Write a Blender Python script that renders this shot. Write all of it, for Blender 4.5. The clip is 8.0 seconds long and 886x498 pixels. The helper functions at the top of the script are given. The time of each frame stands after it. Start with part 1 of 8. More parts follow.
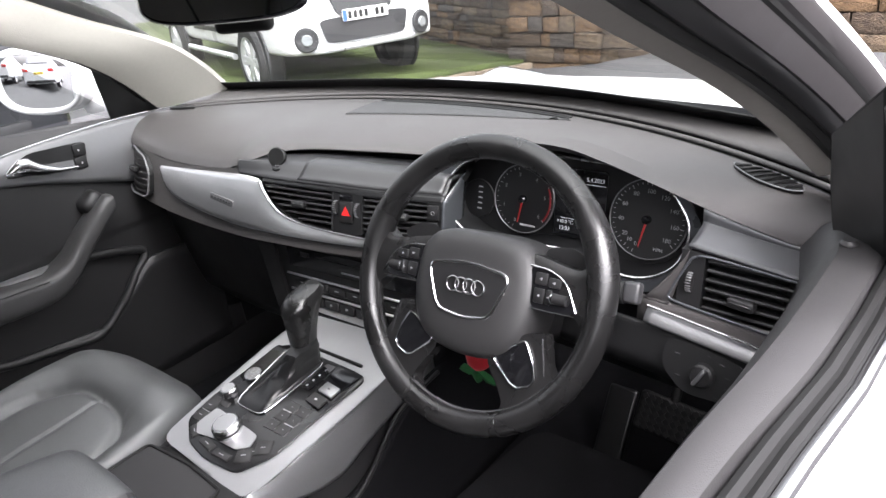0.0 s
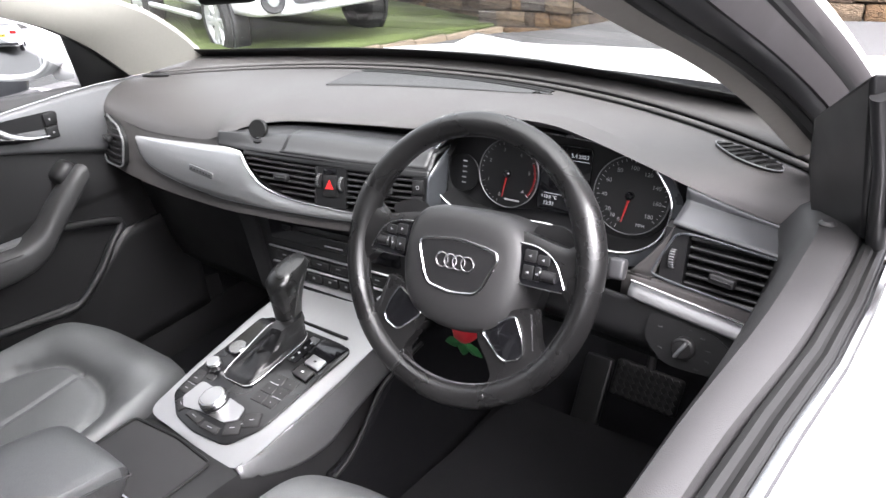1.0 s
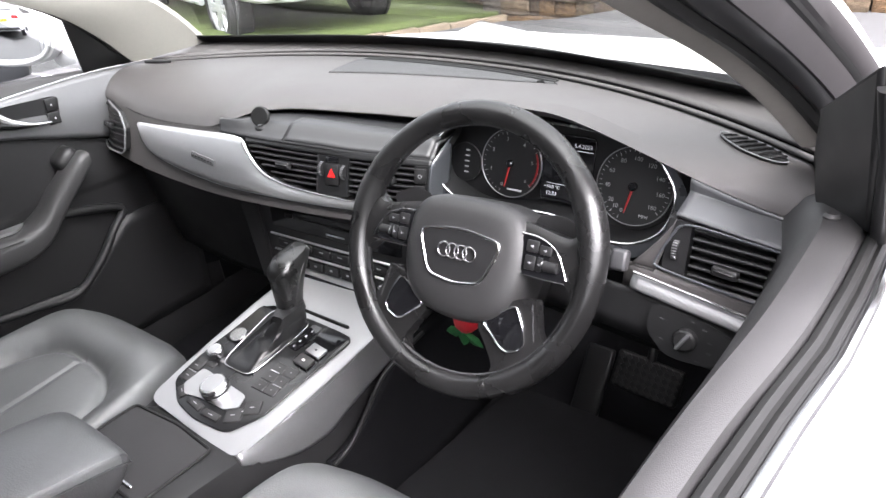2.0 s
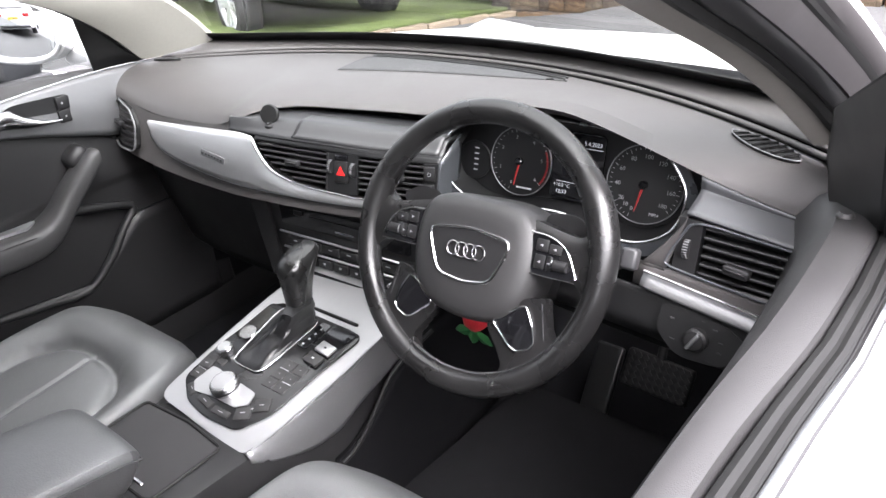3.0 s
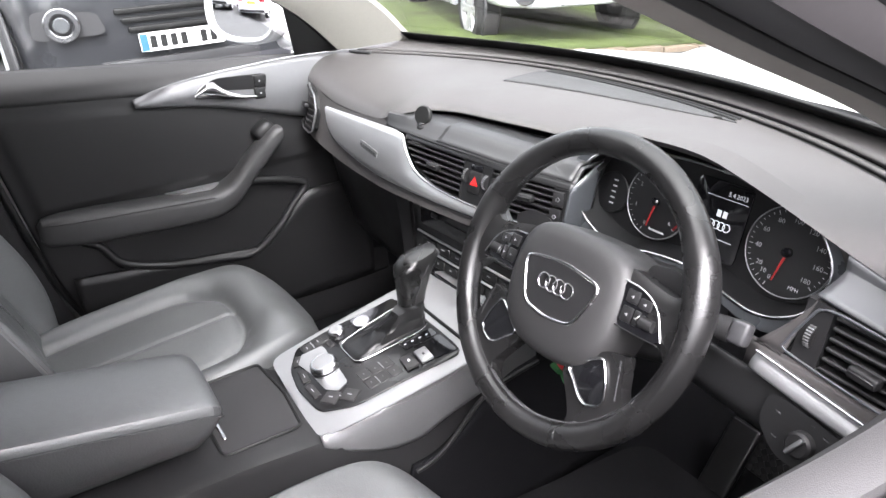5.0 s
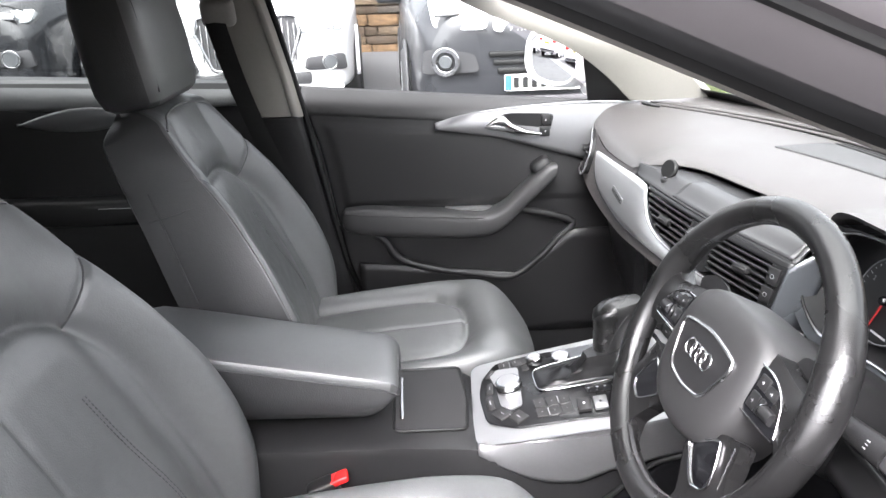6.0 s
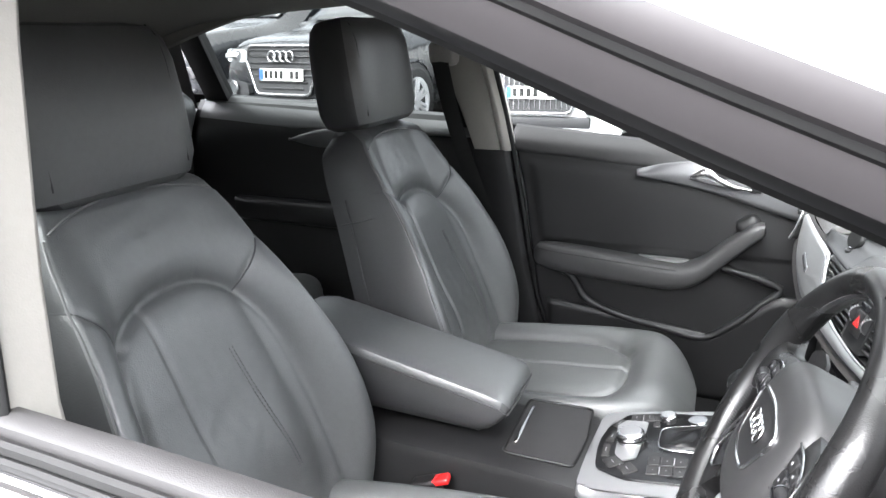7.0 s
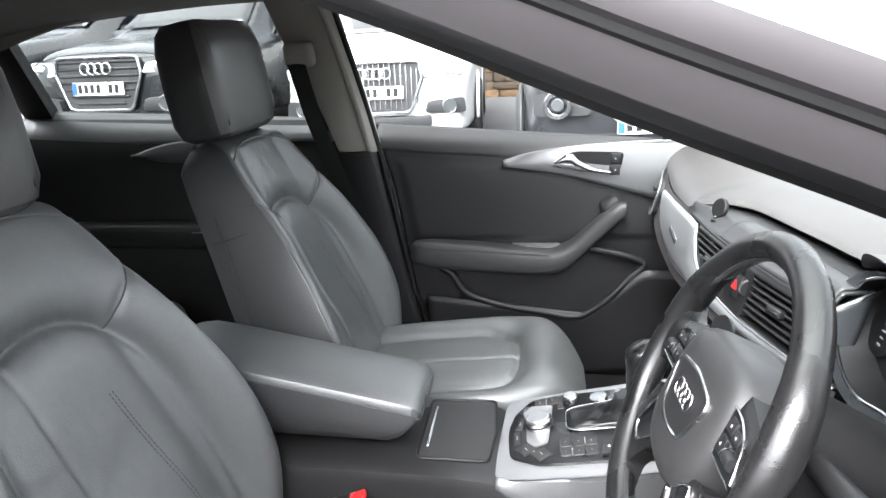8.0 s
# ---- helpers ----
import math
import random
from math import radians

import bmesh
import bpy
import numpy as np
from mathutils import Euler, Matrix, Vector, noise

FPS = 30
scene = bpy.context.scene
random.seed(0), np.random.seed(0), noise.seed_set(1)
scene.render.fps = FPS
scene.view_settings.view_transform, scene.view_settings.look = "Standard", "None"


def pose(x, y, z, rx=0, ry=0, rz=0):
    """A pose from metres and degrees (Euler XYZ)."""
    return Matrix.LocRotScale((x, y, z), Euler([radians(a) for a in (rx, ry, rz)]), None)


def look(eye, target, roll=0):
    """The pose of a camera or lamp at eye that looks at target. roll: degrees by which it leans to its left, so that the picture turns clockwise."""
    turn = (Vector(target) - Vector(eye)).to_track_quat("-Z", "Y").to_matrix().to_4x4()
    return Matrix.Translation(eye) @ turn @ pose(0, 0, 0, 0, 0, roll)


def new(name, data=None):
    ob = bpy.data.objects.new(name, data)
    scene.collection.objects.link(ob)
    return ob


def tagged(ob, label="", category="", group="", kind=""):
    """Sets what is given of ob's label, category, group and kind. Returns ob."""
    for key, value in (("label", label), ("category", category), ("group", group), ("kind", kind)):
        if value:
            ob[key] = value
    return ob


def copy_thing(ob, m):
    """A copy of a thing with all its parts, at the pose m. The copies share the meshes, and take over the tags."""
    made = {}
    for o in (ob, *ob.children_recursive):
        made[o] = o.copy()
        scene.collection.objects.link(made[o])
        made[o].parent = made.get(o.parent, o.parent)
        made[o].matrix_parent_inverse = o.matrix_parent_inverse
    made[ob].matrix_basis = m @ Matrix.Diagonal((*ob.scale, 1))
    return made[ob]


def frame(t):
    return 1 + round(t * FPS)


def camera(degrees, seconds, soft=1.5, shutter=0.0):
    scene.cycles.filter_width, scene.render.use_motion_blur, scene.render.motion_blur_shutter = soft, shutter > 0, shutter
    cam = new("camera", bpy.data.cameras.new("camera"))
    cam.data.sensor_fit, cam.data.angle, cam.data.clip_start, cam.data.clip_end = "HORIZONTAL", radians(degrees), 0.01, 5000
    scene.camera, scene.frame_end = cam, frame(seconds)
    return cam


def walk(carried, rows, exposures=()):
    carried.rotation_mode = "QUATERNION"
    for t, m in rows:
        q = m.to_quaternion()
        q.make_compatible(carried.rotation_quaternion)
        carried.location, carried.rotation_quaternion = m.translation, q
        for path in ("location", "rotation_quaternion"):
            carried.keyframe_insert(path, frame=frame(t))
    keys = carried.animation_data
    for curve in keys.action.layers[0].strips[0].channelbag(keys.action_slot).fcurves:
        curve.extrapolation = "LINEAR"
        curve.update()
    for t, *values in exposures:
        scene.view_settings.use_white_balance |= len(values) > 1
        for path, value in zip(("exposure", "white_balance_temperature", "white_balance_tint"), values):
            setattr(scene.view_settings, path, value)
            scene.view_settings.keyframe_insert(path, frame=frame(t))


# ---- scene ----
cam = camera(64.9, 8.0)
PATH = [
    (0, (0.862, -0.607, 1.273), (-0.324, 0.78, 0.454), -5.9),
    (0.5, (0.847, -0.624, 1.286), (-0.276, 0.777, 0.405), -5.4),
    (1, (0.843, -0.626, 1.295), (-0.248, 0.776, 0.376), -4.8),
    (1.5, (0.842, -0.625, 1.293), (-0.241, 0.771, 0.356), -4.4),
    (3, (0.839, -0.621, 1.296), (-0.267, 0.745, 0.342), -4.8),
    (3.5, (0.836, -0.622, 1.295), (-0.289, 0.729, 0.341), -4.7),
    (4, (0.834, -0.626, 1.298), (-0.336, 0.688, 0.347), -4.3),
    (4.2, (0.834, -0.627, 1.299), (-0.363, 0.666, 0.352), -4.0),
    (5.3, (0.945, -0.427, 1.272), (-0.703, 0.314, 0.416), -1.9),
    (5.5, (0.966, -0.393, 1.267), (-0.763, 0.183, 0.443), -1.7),
    (6, (1.036, -0.308, 1.269), (-0.823, -0.229, 0.537), -1.6),
    (6.5, (1.062, -0.141, 1.26), (-0.789, -0.549, 0.619), -1.2),
    (7, (1.069, -0.063, 1.255), (-0.705, -0.77, 0.66), -0.7),
    (7.5, (1.067, -0.066, 1.256), (-0.702, -0.796, 0.674), -1.3),
    (8, (1.055, -0.145, 1.248), (-0.831, -0.431, 0.646), -2.7),
]
walk(cam, [(t, look(eye, target, roll)) for t, eye, target, roll in PATH],
     exposures=[(0, 2.95, 6350, 16), (0.9, 3.32, 6350, 16), (4, 3.42, 6350, 16), (5.5, 3.7, 6350, 16), (6.0, 3.86, 6350, 15), (6.5, 3.82, 6300, 13), (7.5, 3.74, 6250, 11), (8, 3.78, 6250, 11)])

# ---- light ----
world = bpy.data.worlds.new("overcast")
scene.world = world
world.use_nodes = True
wn = world.node_tree.nodes
sky = wn.new("ShaderNodeTexSky")
sky.sky_type = 'NISHITA'
sky.sun_disc = False
sky.sun_elevation = radians(50)
sky.sun_rotation = radians(110)
sky.dust_density = 6.0
sky.ozone_density = 0.6
pale = wn.new("ShaderNodeHueSaturation")
pale.inputs["Saturation"].default_value = 0.12
world.node_tree.links.new(sky.outputs[0], pale.inputs["Color"])
world.node_tree.links.new(pale.outputs[0], wn["Background"].inputs[0])
wn["Background"].inputs[1].default_value = 0.15
sun = new("sun", bpy.data.lights.new("sun", 'SUN'))
sun.data.energy = 0.9
sun.data.angle = radians(100)
sun.data.color = (1.0, 0.97, 0.93)
sun.matrix_basis = look((1.0, -0.9, 7), (0, 0, 0))

# ---- tools ----
I4 = Matrix.Identity(4)


def world_of(o):
    return (world_of(o.parent) @ o.matrix_parent_inverse if o.parent else I4) @ o.matrix_basis


def thing(name, label, category, loc=(0, 0, 0), group="", kind=""):
    ob = new(name)
    ob.empty_display_size = 0.05
    ob.matrix_basis = Matrix.Translation(loc)
    return tagged(ob, label, category, group, kind)


def part(name, bm, material, parent=None, label="", smooth=True, solid=0.0, bevel=0.0, subsurf=0):
    me = bpy.data.meshes.new(name)
    bmesh.ops.recalc_face_normals(bm, faces=bm.faces)
    bm.to_mesh(me)
    bm.free()
    if smooth:
        me.polygons.foreach_set("use_smooth", [True] * len(me.polygons))
        me.set_sharp_from_angle(angle=radians(38))
    ob = new(name, me)
    for m in material if isinstance(material, (list, tuple)) else [material]:
        me.materials.append(m)
    if parent:
        ob.parent = parent
        ob.matrix_parent_inverse = world_of(parent).inverted()
    if label:
        ob["label"] = label
    if solid:
        mod = ob.modifiers.new("thickness", 'SOLIDIFY')
        mod.thickness, mod.offset = solid, -1
    if bevel:
        mod = ob.modifiers.new("edge", 'BEVEL')
        mod.width, mod.segments, mod.limit_method = bevel, 2, 'ANGLE'
    if subsurf:
        mod = ob.modifiers.new("soft", 'SUBSURF')
        mod.levels = mod.render_levels = subsurf
    return ob


def lerp(a, b, t):
    return a + (b - a) * t


def ss(a, b, x):
    t = min(1.0, max(0.0, (x - a) / (b - a)))
    return t * t * (3 - 2 * t)


def curve(keys):
    """Smooth interpolation through (x, y) keys."""
    xs, ys = [k[0] for k in keys], [k[1] for k in keys]
    n = len(xs)
    m = []
    for i in range(n):
        a, b = max(0, i - 1), min(n - 1, i + 1)
        m.append((ys[b] - ys[a]) / (xs[b] - xs[a]))

    def f(x):
        if x <= xs[0]:
            return ys[0]
        if x >= xs[-1]:
            return ys[-1]
        i = max(k for k in range(n - 1) if xs[k] <= x)
        h = xs[i + 1] - xs[i]
        t = (x - xs[i]) / h
        return ((2 * t**3 - 3 * t**2 + 1) * ys[i] + (t**3 - 2 * t**2 + t) * h * m[i]
                + (3 * t**2 - 2 * t**3) * ys[i + 1] + (t**3 - t**2) * h * m[i + 1])
    return f


def spline(pts, n):
    """n + 1 points on a smooth line through pts."""
    pts = [Vector(p) for p in pts]
    d = [0.0]
    for a, b in zip(pts, pts[1:]):
        d.append(d[-1] + (b - a).length)
    fs = [curve([(s, p[i]) for s, p in zip(d, pts)]) for i in range(len(pts[0]))]
    return [Vector([f(d[-1] * k / n) for f in fs]) for k in range(n + 1)]


def grid(f, nu, nv, wrap_u=False, wrap_v=False, bm=None, mat=0):
    """A surface f(u, v), u and v from 0 to 1."""
    bm = bm or bmesh.new()
    cu, cv = (nu if wrap_u else nu + 1), (nv if wrap_v else nv + 1)
    vs = [[bm.verts.new(f(i / nu, j / nv)) for j in range(cv)] for i in range(cu)]
    for i in range(nu):
        for j in range(nv):
            a, b, c, d = (vs[i][j], vs[(i + 1) % cu][j], vs[(i + 1) % cu][(j + 1) % cv], vs[i][(j + 1) % cv])
            try:
                bm.faces.new((a, b, c, d)).material_index = mat
            except ValueError:
                pass
    return bm


def loft(rings, closed=True, caps=True, bm=None):
    """Joins rings of equal length; closed: each ring is a loop."""
    bm = bm or bmesh.new()
    vs = [[bm.verts.new(p) for p in r] for r in rings]
    n = len(vs[0])
    for a, b in zip(vs, vs[1:]):
        for j in range(n if closed else n - 1):
            k = (j + 1) % n
            bm.faces.new((a[j], a[k], b[k], b[j]))
    if caps and closed:
        bm.faces.new(vs[0])
        bm.faces.new(vs[-1])
    return bm


def tube(pts, r, n=8, closed=False, bm=None, squash=1.0):
    """A round rod along pts; r may be a number or a function of 0..1."""
    pts = [Vector(p) for p in pts]
    m = len(pts)
    rings, up = [], None
    for i, p in enumerate(pts):
        a = pts[(i - 1) % m] if closed or i else p
        b = pts[(i + 1) % m] if closed or i < m - 1 else p
        t = (b - a).normalized()
        if up is None:
            up = t.orthogonal().normalized()
        up = (up - t * up.dot(t)).normalized()
        side = t.cross(up)
        rr = r(i / max(1, m - 1)) if callable(r) else r
        rings.append([p + rr * (math.cos(2 * math.pi * k / n) * up + squash * math.sin(2 * math.pi * k / n) * side) for k in range(n)])
    if closed:
        bm = bm or bmesh.new()
        vs = [[bm.verts.new(p) for p in q] for q in rings]
        for i in range(m):
            for j in range(n):
                bm.faces.new((vs[i][j], vs[i][(j + 1) % n], vs[(i + 1) % m][(j + 1) % n], vs[(i + 1) % m][j]))
        return bm
    return loft(rings, True, True, bm)


def rbox(size, m=I4, r=0.003, seg=2, bm=None):
    """A box with rounded edges, size (x, y, z), at the pose m."""
    bm = bm or bmesh.new()
    if not isinstance(m, Matrix):
        m = Matrix.Translation(m)
    made = bmesh.ops.create_cube(bm, size=1.0)["verts"]
    for v in made:
        v.co = Vector((v.co.x * size[0], v.co.y * size[1], v.co.z * size[2]))
    if r > 0:
        edges = list({e for v in made for e in v.link_edges})
        res = bmesh.ops.bevel(bm, geom=edges, offset=min(r, min(size) * 0.49), segments=seg, profile=0.5, affect='EDGES')
        made = list({v for f in res["faces"] for v in f.verts} | {v for v in made if v.is_valid})
        todo, seen = list(made), set(made)
        while todo:
            for e in todo.pop().link_edges:
                for w in e.verts:
                    if w not in seen:
                        seen.add(w)
                        todo.append(w)
        made = list(seen)
    for v in made:
        v.co = m @ v.co
    return bm


def plate(outline, m, depth, r=0.002, bm=None, seg=2):
    """A flat outline (x, y) with thickness depth below its plane z = 0 and a rounded upper edge, at the pose m."""
    bm = bm or bmesh.new()
    top = [bm.verts.new((x, y, 0)) for x, y in outline]
    face = bm.faces.new(top)
    face.normal_update()
    if face.normal.z < 0:
        face.normal_flip()
    low = [bm.verts.new((x, y, -depth)) for x, y in outline]
    n = len(top)
    for i in range(n):
        bm.faces.new((top[i], low[i], low[(i + 1) % n], top[(i + 1) % n]))
    bm.faces.new(low)
    made = set(top + low)
    if r > 0:
        edges = [e for e in face.edges]
        res = bmesh.ops.bevel(bm, geom=edges, offset=r, segments=seg, profile=0.5, affect='EDGES', clamp_overlap=True)
        todo = [v for v in made if v.is_valid] + [v for f in res["faces"] for v in f.verts]
        made = set(todo)
        while todo:
            for e in todo.pop().link_edges:
                for w in e.verts:
                    if w not in made:
                        made.add(w)
                        todo.append(w)
    for v in made:
        if v.is_valid:
            v.co = m @ v.co
    return bm


def disc(r, h, m=I4, n=40, edge=0.001, bm=None):
    """A round button or wheel, its top at z = h."""
    prof = [(r, 0.0), (r, h - edge), (r - edge, h), (0.0001, h)]
    bm = bm or bmesh.new()
    rings = [[m @ Vector((a * math.cos(2 * math.pi * k / n), a * math.sin(2 * math.pi * k / n), z)) for k in range(n)] for a, z in prof]
    return loft(rings, True, True, bm)


def ring(r0, r1, h, m=I4, n=48, bm=None, edge=0.0):
    """A flat ring between the radii r0 and r1 with thickness h."""
    edge = edge or min(h, r1 - r0) * 0.3
    prof = [(r0, 0), (r0, h - edge), (r0 + edge, h), (r1 - edge, h), (r1, h - edge), (r1, 0)]
    return grid(lambda u, v: m @ Vector((lambda p: (p[0] * math.cos(2 * math.pi * u), p[0] * math.sin(2 * math.pi * u), p[1]))(prof[int(round(v * 6)) % 6])), n, 6, True, True, bm)


def oval(a, b, n=28, p=2.0, cx=0.0, cy=0.0):
    """A superellipse's outline."""
    out = []
    for k in range(n):
        t = 2 * math.pi * k / n
        c, s = math.cos(t), math.sin(t)
        out.append((cx + a * math.copysign(abs(c) ** (2 / p), c), cy + b * math.copysign(abs(s) ** (2 / p), s)))
    return out


def soft_outline(pts, n=6, r=0.2):
    """Rounds the corners of an outline; r: the share of each side that the corner takes."""
    out, m = [], len(pts)
    for i in range(m):
        p, a, b = Vector(pts[i]), Vector(pts[i - 1]), Vector(pts[(i + 1) % m])
        s, e = p.lerp(a, r), p.lerp(b, r)
        for k in range(n + 1):
            t = k / n
            q = s * (1 - t) ** 2 + p * 2 * t * (1 - t) + e * t * t
            out.append((q.x, q.y))
    return out


def basis(origin, x, y):
    """A pose with its x and y axes along those directions."""
    x = Vector(x).normalized()
    y = Vector(y)
    z = x.cross(y).normalized()
    y = z.cross(x)
    m = Matrix((x, y, z)).transposed().to_4x4()
    m.translation = Vector(origin)
    return m


def text_bm(s, size, m, bm=None, spacing=1.0, bold=0.0):
    """Raised lettering in the built-in font, centred, in the xy plane of m."""
    cu = bpy.data.curves.new("lettering", 'FONT')
    cu.body, cu.size, cu.align_x, cu.align_y, cu.space_character = s, size, 'CENTER', 'CENTER', spacing
    cu.resolution_u, cu.offset, cu.extrude = 2, bold, 0.0002
    ob = bpy.data.objects.new("lettering", cu)
    scene.collection.objects.link(ob)
    me = bpy.data.meshes.new_from_object(ob.evaluated_get(bpy.context.evaluated_depsgraph_get()))
    me.transform(m)
    bm = bm or bmesh.new()
    bm.from_mesh(me)
    bpy.data.meshes.remove(me)
    bpy.data.objects.remove(ob)
    bpy.data.curves.remove(cu)
    return bm


# ---- materials ----
def material(name, color, rough=0.5, metal=0.0, vary=0.12, vscale=6.0, grain=0.0, gscale=600.0, bump=0.15, coat=0.0, stretch=None, spec=0.5, wear=0.0, emit=0.0, gloss=0.08):
    """A procedural surface: colour varied at two scales, grain as fine relief, wear as gloss patches."""
    m = bpy.data.materials.new(name)
    m.use_nodes = True
    nt = m.node_tree
    b = nt.nodes["Principled BSDF"]
    b.inputs["Base Color"].default_value = (*color, 1)
    b.inputs["Roughness"].default_value = rough
    b.inputs["Metallic"].default_value = metal
    b.inputs["Specular IOR Level"].default_value = spec
    b.inputs["Coat Weight"].default_value = coat
    b.inputs["Coat Roughness"].default_value = 0.06
    tc = nt.nodes.new("ShaderNodeTexCoord")
    mp = nt.nodes.new("ShaderNodeMapping")
    if stretch:
        mp.inputs["Scale"].default_value = stretch
    nt.links.new(tc.outputs["Object"], mp.inputs["Vector"])
    if vary:
        n1 = nt.nodes.new("ShaderNodeTexNoise")
        n1.inputs["Scale"].default_value, n1.inputs["Detail"].default_value = vscale, 6
        n2 = nt.nodes.new("ShaderNodeTexNoise")
        n2.inputs["Scale"].default_value, n2.inputs["Detail"].default_value = vscale * 23, 3
        nt.links.new(mp.outputs[0], n1.inputs["Vector"])
        nt.links.new(mp.outputs[0], n2.inputs["Vector"])
        add = nt.nodes.new("ShaderNodeMath")
        add.operation = 'MULTIPLY_ADD'
        add.inputs[1].default_value, add.inputs[2].default_value = 0.5, 0.0
        nt.links.new(n2.outputs["Fac"], add.inputs[0])
        add2 = nt.nodes.new("ShaderNodeMath")
        nt.links.new(n1.outputs["Fac"], add2.inputs[0])
        nt.links.new(add.outputs[0], add2.inputs[1])
        ramp = nt.nodes.new("ShaderNodeMapRange")
        ramp.inputs["From Min"].default_value, ramp.inputs["From Max"].default_value = 0.45, 1.05
        ramp.inputs["To Min"].default_value, ramp.inputs["To Max"].default_value = 1 - vary, 1 + vary
        nt.links.new(add2.outputs[0], ramp.inputs["Value"])
        mul = nt.nodes.new("ShaderNodeVectorMath")
        mul.operation = 'SCALE'
        mul.inputs[0].default_value = color
        nt.links.new(ramp.outputs[0], mul.inputs["Scale"])
        nt.links.new(mul.outputs[0], b.inputs["Base Color"])
        rr = nt.nodes.new("ShaderNodeMapRange")
        rr.inputs["From Min"].default_value, rr.inputs["From Max"].default_value = 0.35, 0.65
        rr.inputs["To Min"].default_value = max(0.02, rough - gloss - wear)
        rr.inputs["To Max"].default_value = min(1, rough + 0.75 * gloss)
        nt.links.new(n1.outputs["Fac"], rr.inputs["Value"])
        nt.links.new(rr.outputs[0], b.inputs["Roughness"])
    if grain:
        g = nt.nodes.new("ShaderNodeTexVoronoi" if grain > 0 else "ShaderNodeTexNoise")
        g.inputs["Scale"].default_value = gscale
        nt.links.new(mp.outputs[0], g.inputs["Vector"])
        bp = nt.nodes.new("ShaderNodeBump")
        bp.inputs["Strength"].default_value, bp.inputs["Distance"].default_value = bump, abs(grain)
        nt.links.new(g.outputs[0], bp.inputs["Height"])
        nt.links.new(bp.outputs[0], b.inputs["Normal"])
    if emit:
        b.inputs["Emission Color"].default_value = (*color, 1)
        b.inputs["Emission Strength"].default_value = emit
    return m


def glass(name, color=(1, 1, 1), rough=0.0, haze=0.0):
    """Thin clear glass: it lets light straight through and mirrors at a slant; haze: share of pale diffuse white mixed
    in.
    """
    m = bpy.data.materials.new(name)
    m.use_nodes = True
    nt = m.node_tree
    out = nt.nodes["Material Output"]
    tr = nt.nodes.new("ShaderNodeBsdfTransparent")
    tr.inputs[0].default_value = (*color, 1)
    gl = nt.nodes.new("ShaderNodeBsdfGlossy")
    gl.inputs["Roughness"].default_value = rough
    lw = nt.nodes.new("ShaderNodeLayerWeight")
    lw.inputs[0].default_value = 0.5
    pw = nt.nodes.new("ShaderNodeMath")
    pw.operation = 'POWER'
    pw.inputs[1].default_value = 4.5
    nt.links.new(lw.outputs["Facing"], pw.inputs[0])
    fr = nt.nodes.new("ShaderNodeMath")
    fr.operation = 'MULTIPLY_ADD'
    fr.inputs[1].default_value, fr.inputs[2].default_value = 0.7, 0.05
    nt.links.new(pw.outputs[0], fr.inputs[0])
    mix = nt.nodes.new("ShaderNodeMixShader")
    nt.links.new(fr.outputs[0], mix.inputs[0])
    nt.links.new(tr.outputs[0], mix.inputs[1])
    nt.links.new(gl.outputs[0], mix.inputs[2])
    last = mix
    if haze:
        df = nt.nodes.new("ShaderNodeBsdfDiffuse")
        df.inputs[0].default_value = (0.7, 0.7, 0.7, 1)
        last = nt.nodes.new("ShaderNodeMixShader")
        last.inputs[0].default_value = haze
        nt.links.new(mix.outputs[0], last.inputs[1])
        nt.links.new(df.outputs[0], last.inputs[2])
    nt.links.new(last.outputs[0], out.inputs[0])
    return m


DASH = material("soft_touch_grey", (0.046, 0.0425, 0.042), 0.52, gloss=0.04, vary=0.08, grain=0.0006, gscale=900, bump=0.25)
DARK = material("black_plastic", (0.0118, 0.0116, 0.0122), 0.47, vary=0.1, grain=0.0004, gscale=1100, bump=0.2, spec=0.3)
SLAT = material("vent_plastic", (0.009, 0.009, 0.0095), 0.38, vary=0.06)
GLOSS = material("piano_black", (0.006, 0.006, 0.007), 0.08, vary=0.05, coat=0.6)
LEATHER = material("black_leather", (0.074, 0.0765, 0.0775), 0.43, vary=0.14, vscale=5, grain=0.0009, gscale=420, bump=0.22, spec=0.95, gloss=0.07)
# vinyl of the backrest sides; elsewhere shade painted onto leather sides
GUSSET_SHADE = material("vinyl_and_side_shade", (0.041, 0.0414, 0.0425), 0.48, vary=0.12, vscale=6, grain=0.0009, gscale=420, bump=0.22, spec=0.45)
DOORSKIN = material("door_soft_black", (0.031, 0.0305, 0.031), 0.5, vary=0.08, vscale=5, grain=0.0007, gscale=700, bump=0.22, spec=0.4)
RIMSKIN = material("wheel_leather", (0.0085, 0.0083, 0.0085), 0.36, vary=0.2, vscale=14, grain=0.0005, gscale=700, bump=0.22, wear=0.10)
THREAD = material("dark_thread", (0.035, 0.035, 0.037), 0.7, vary=0.2)
PALETHREAD = material("grey_thread", (0.12, 0.12, 0.12), 0.7, vary=0.2)
ALU = material("brushed_aluminium", (0.56, 0.56, 0.565), 0.42, 0.9, vary=0.05, vscale=3, grain=-0.0001, gscale=90, bump=0.03, stretch=(1, 40, 40))
ALUY = material("brushed_aluminium_console", (0.40, 0.40, 0.405), 0.5, 0.9, vary=0.05, vscale=3, grain=-0.0001, gscale=90, bump=0.03, stretch=(40, 1, 40))
CHROME = material("satin_chrome", (0.52, 0.52, 0.53), 0.22, 1.0, vary=0.03)
SILVER = material("silver_paint", (0.19, 0.19, 0.195), 0.42, 0.7, vary=0.06, vscale=9)
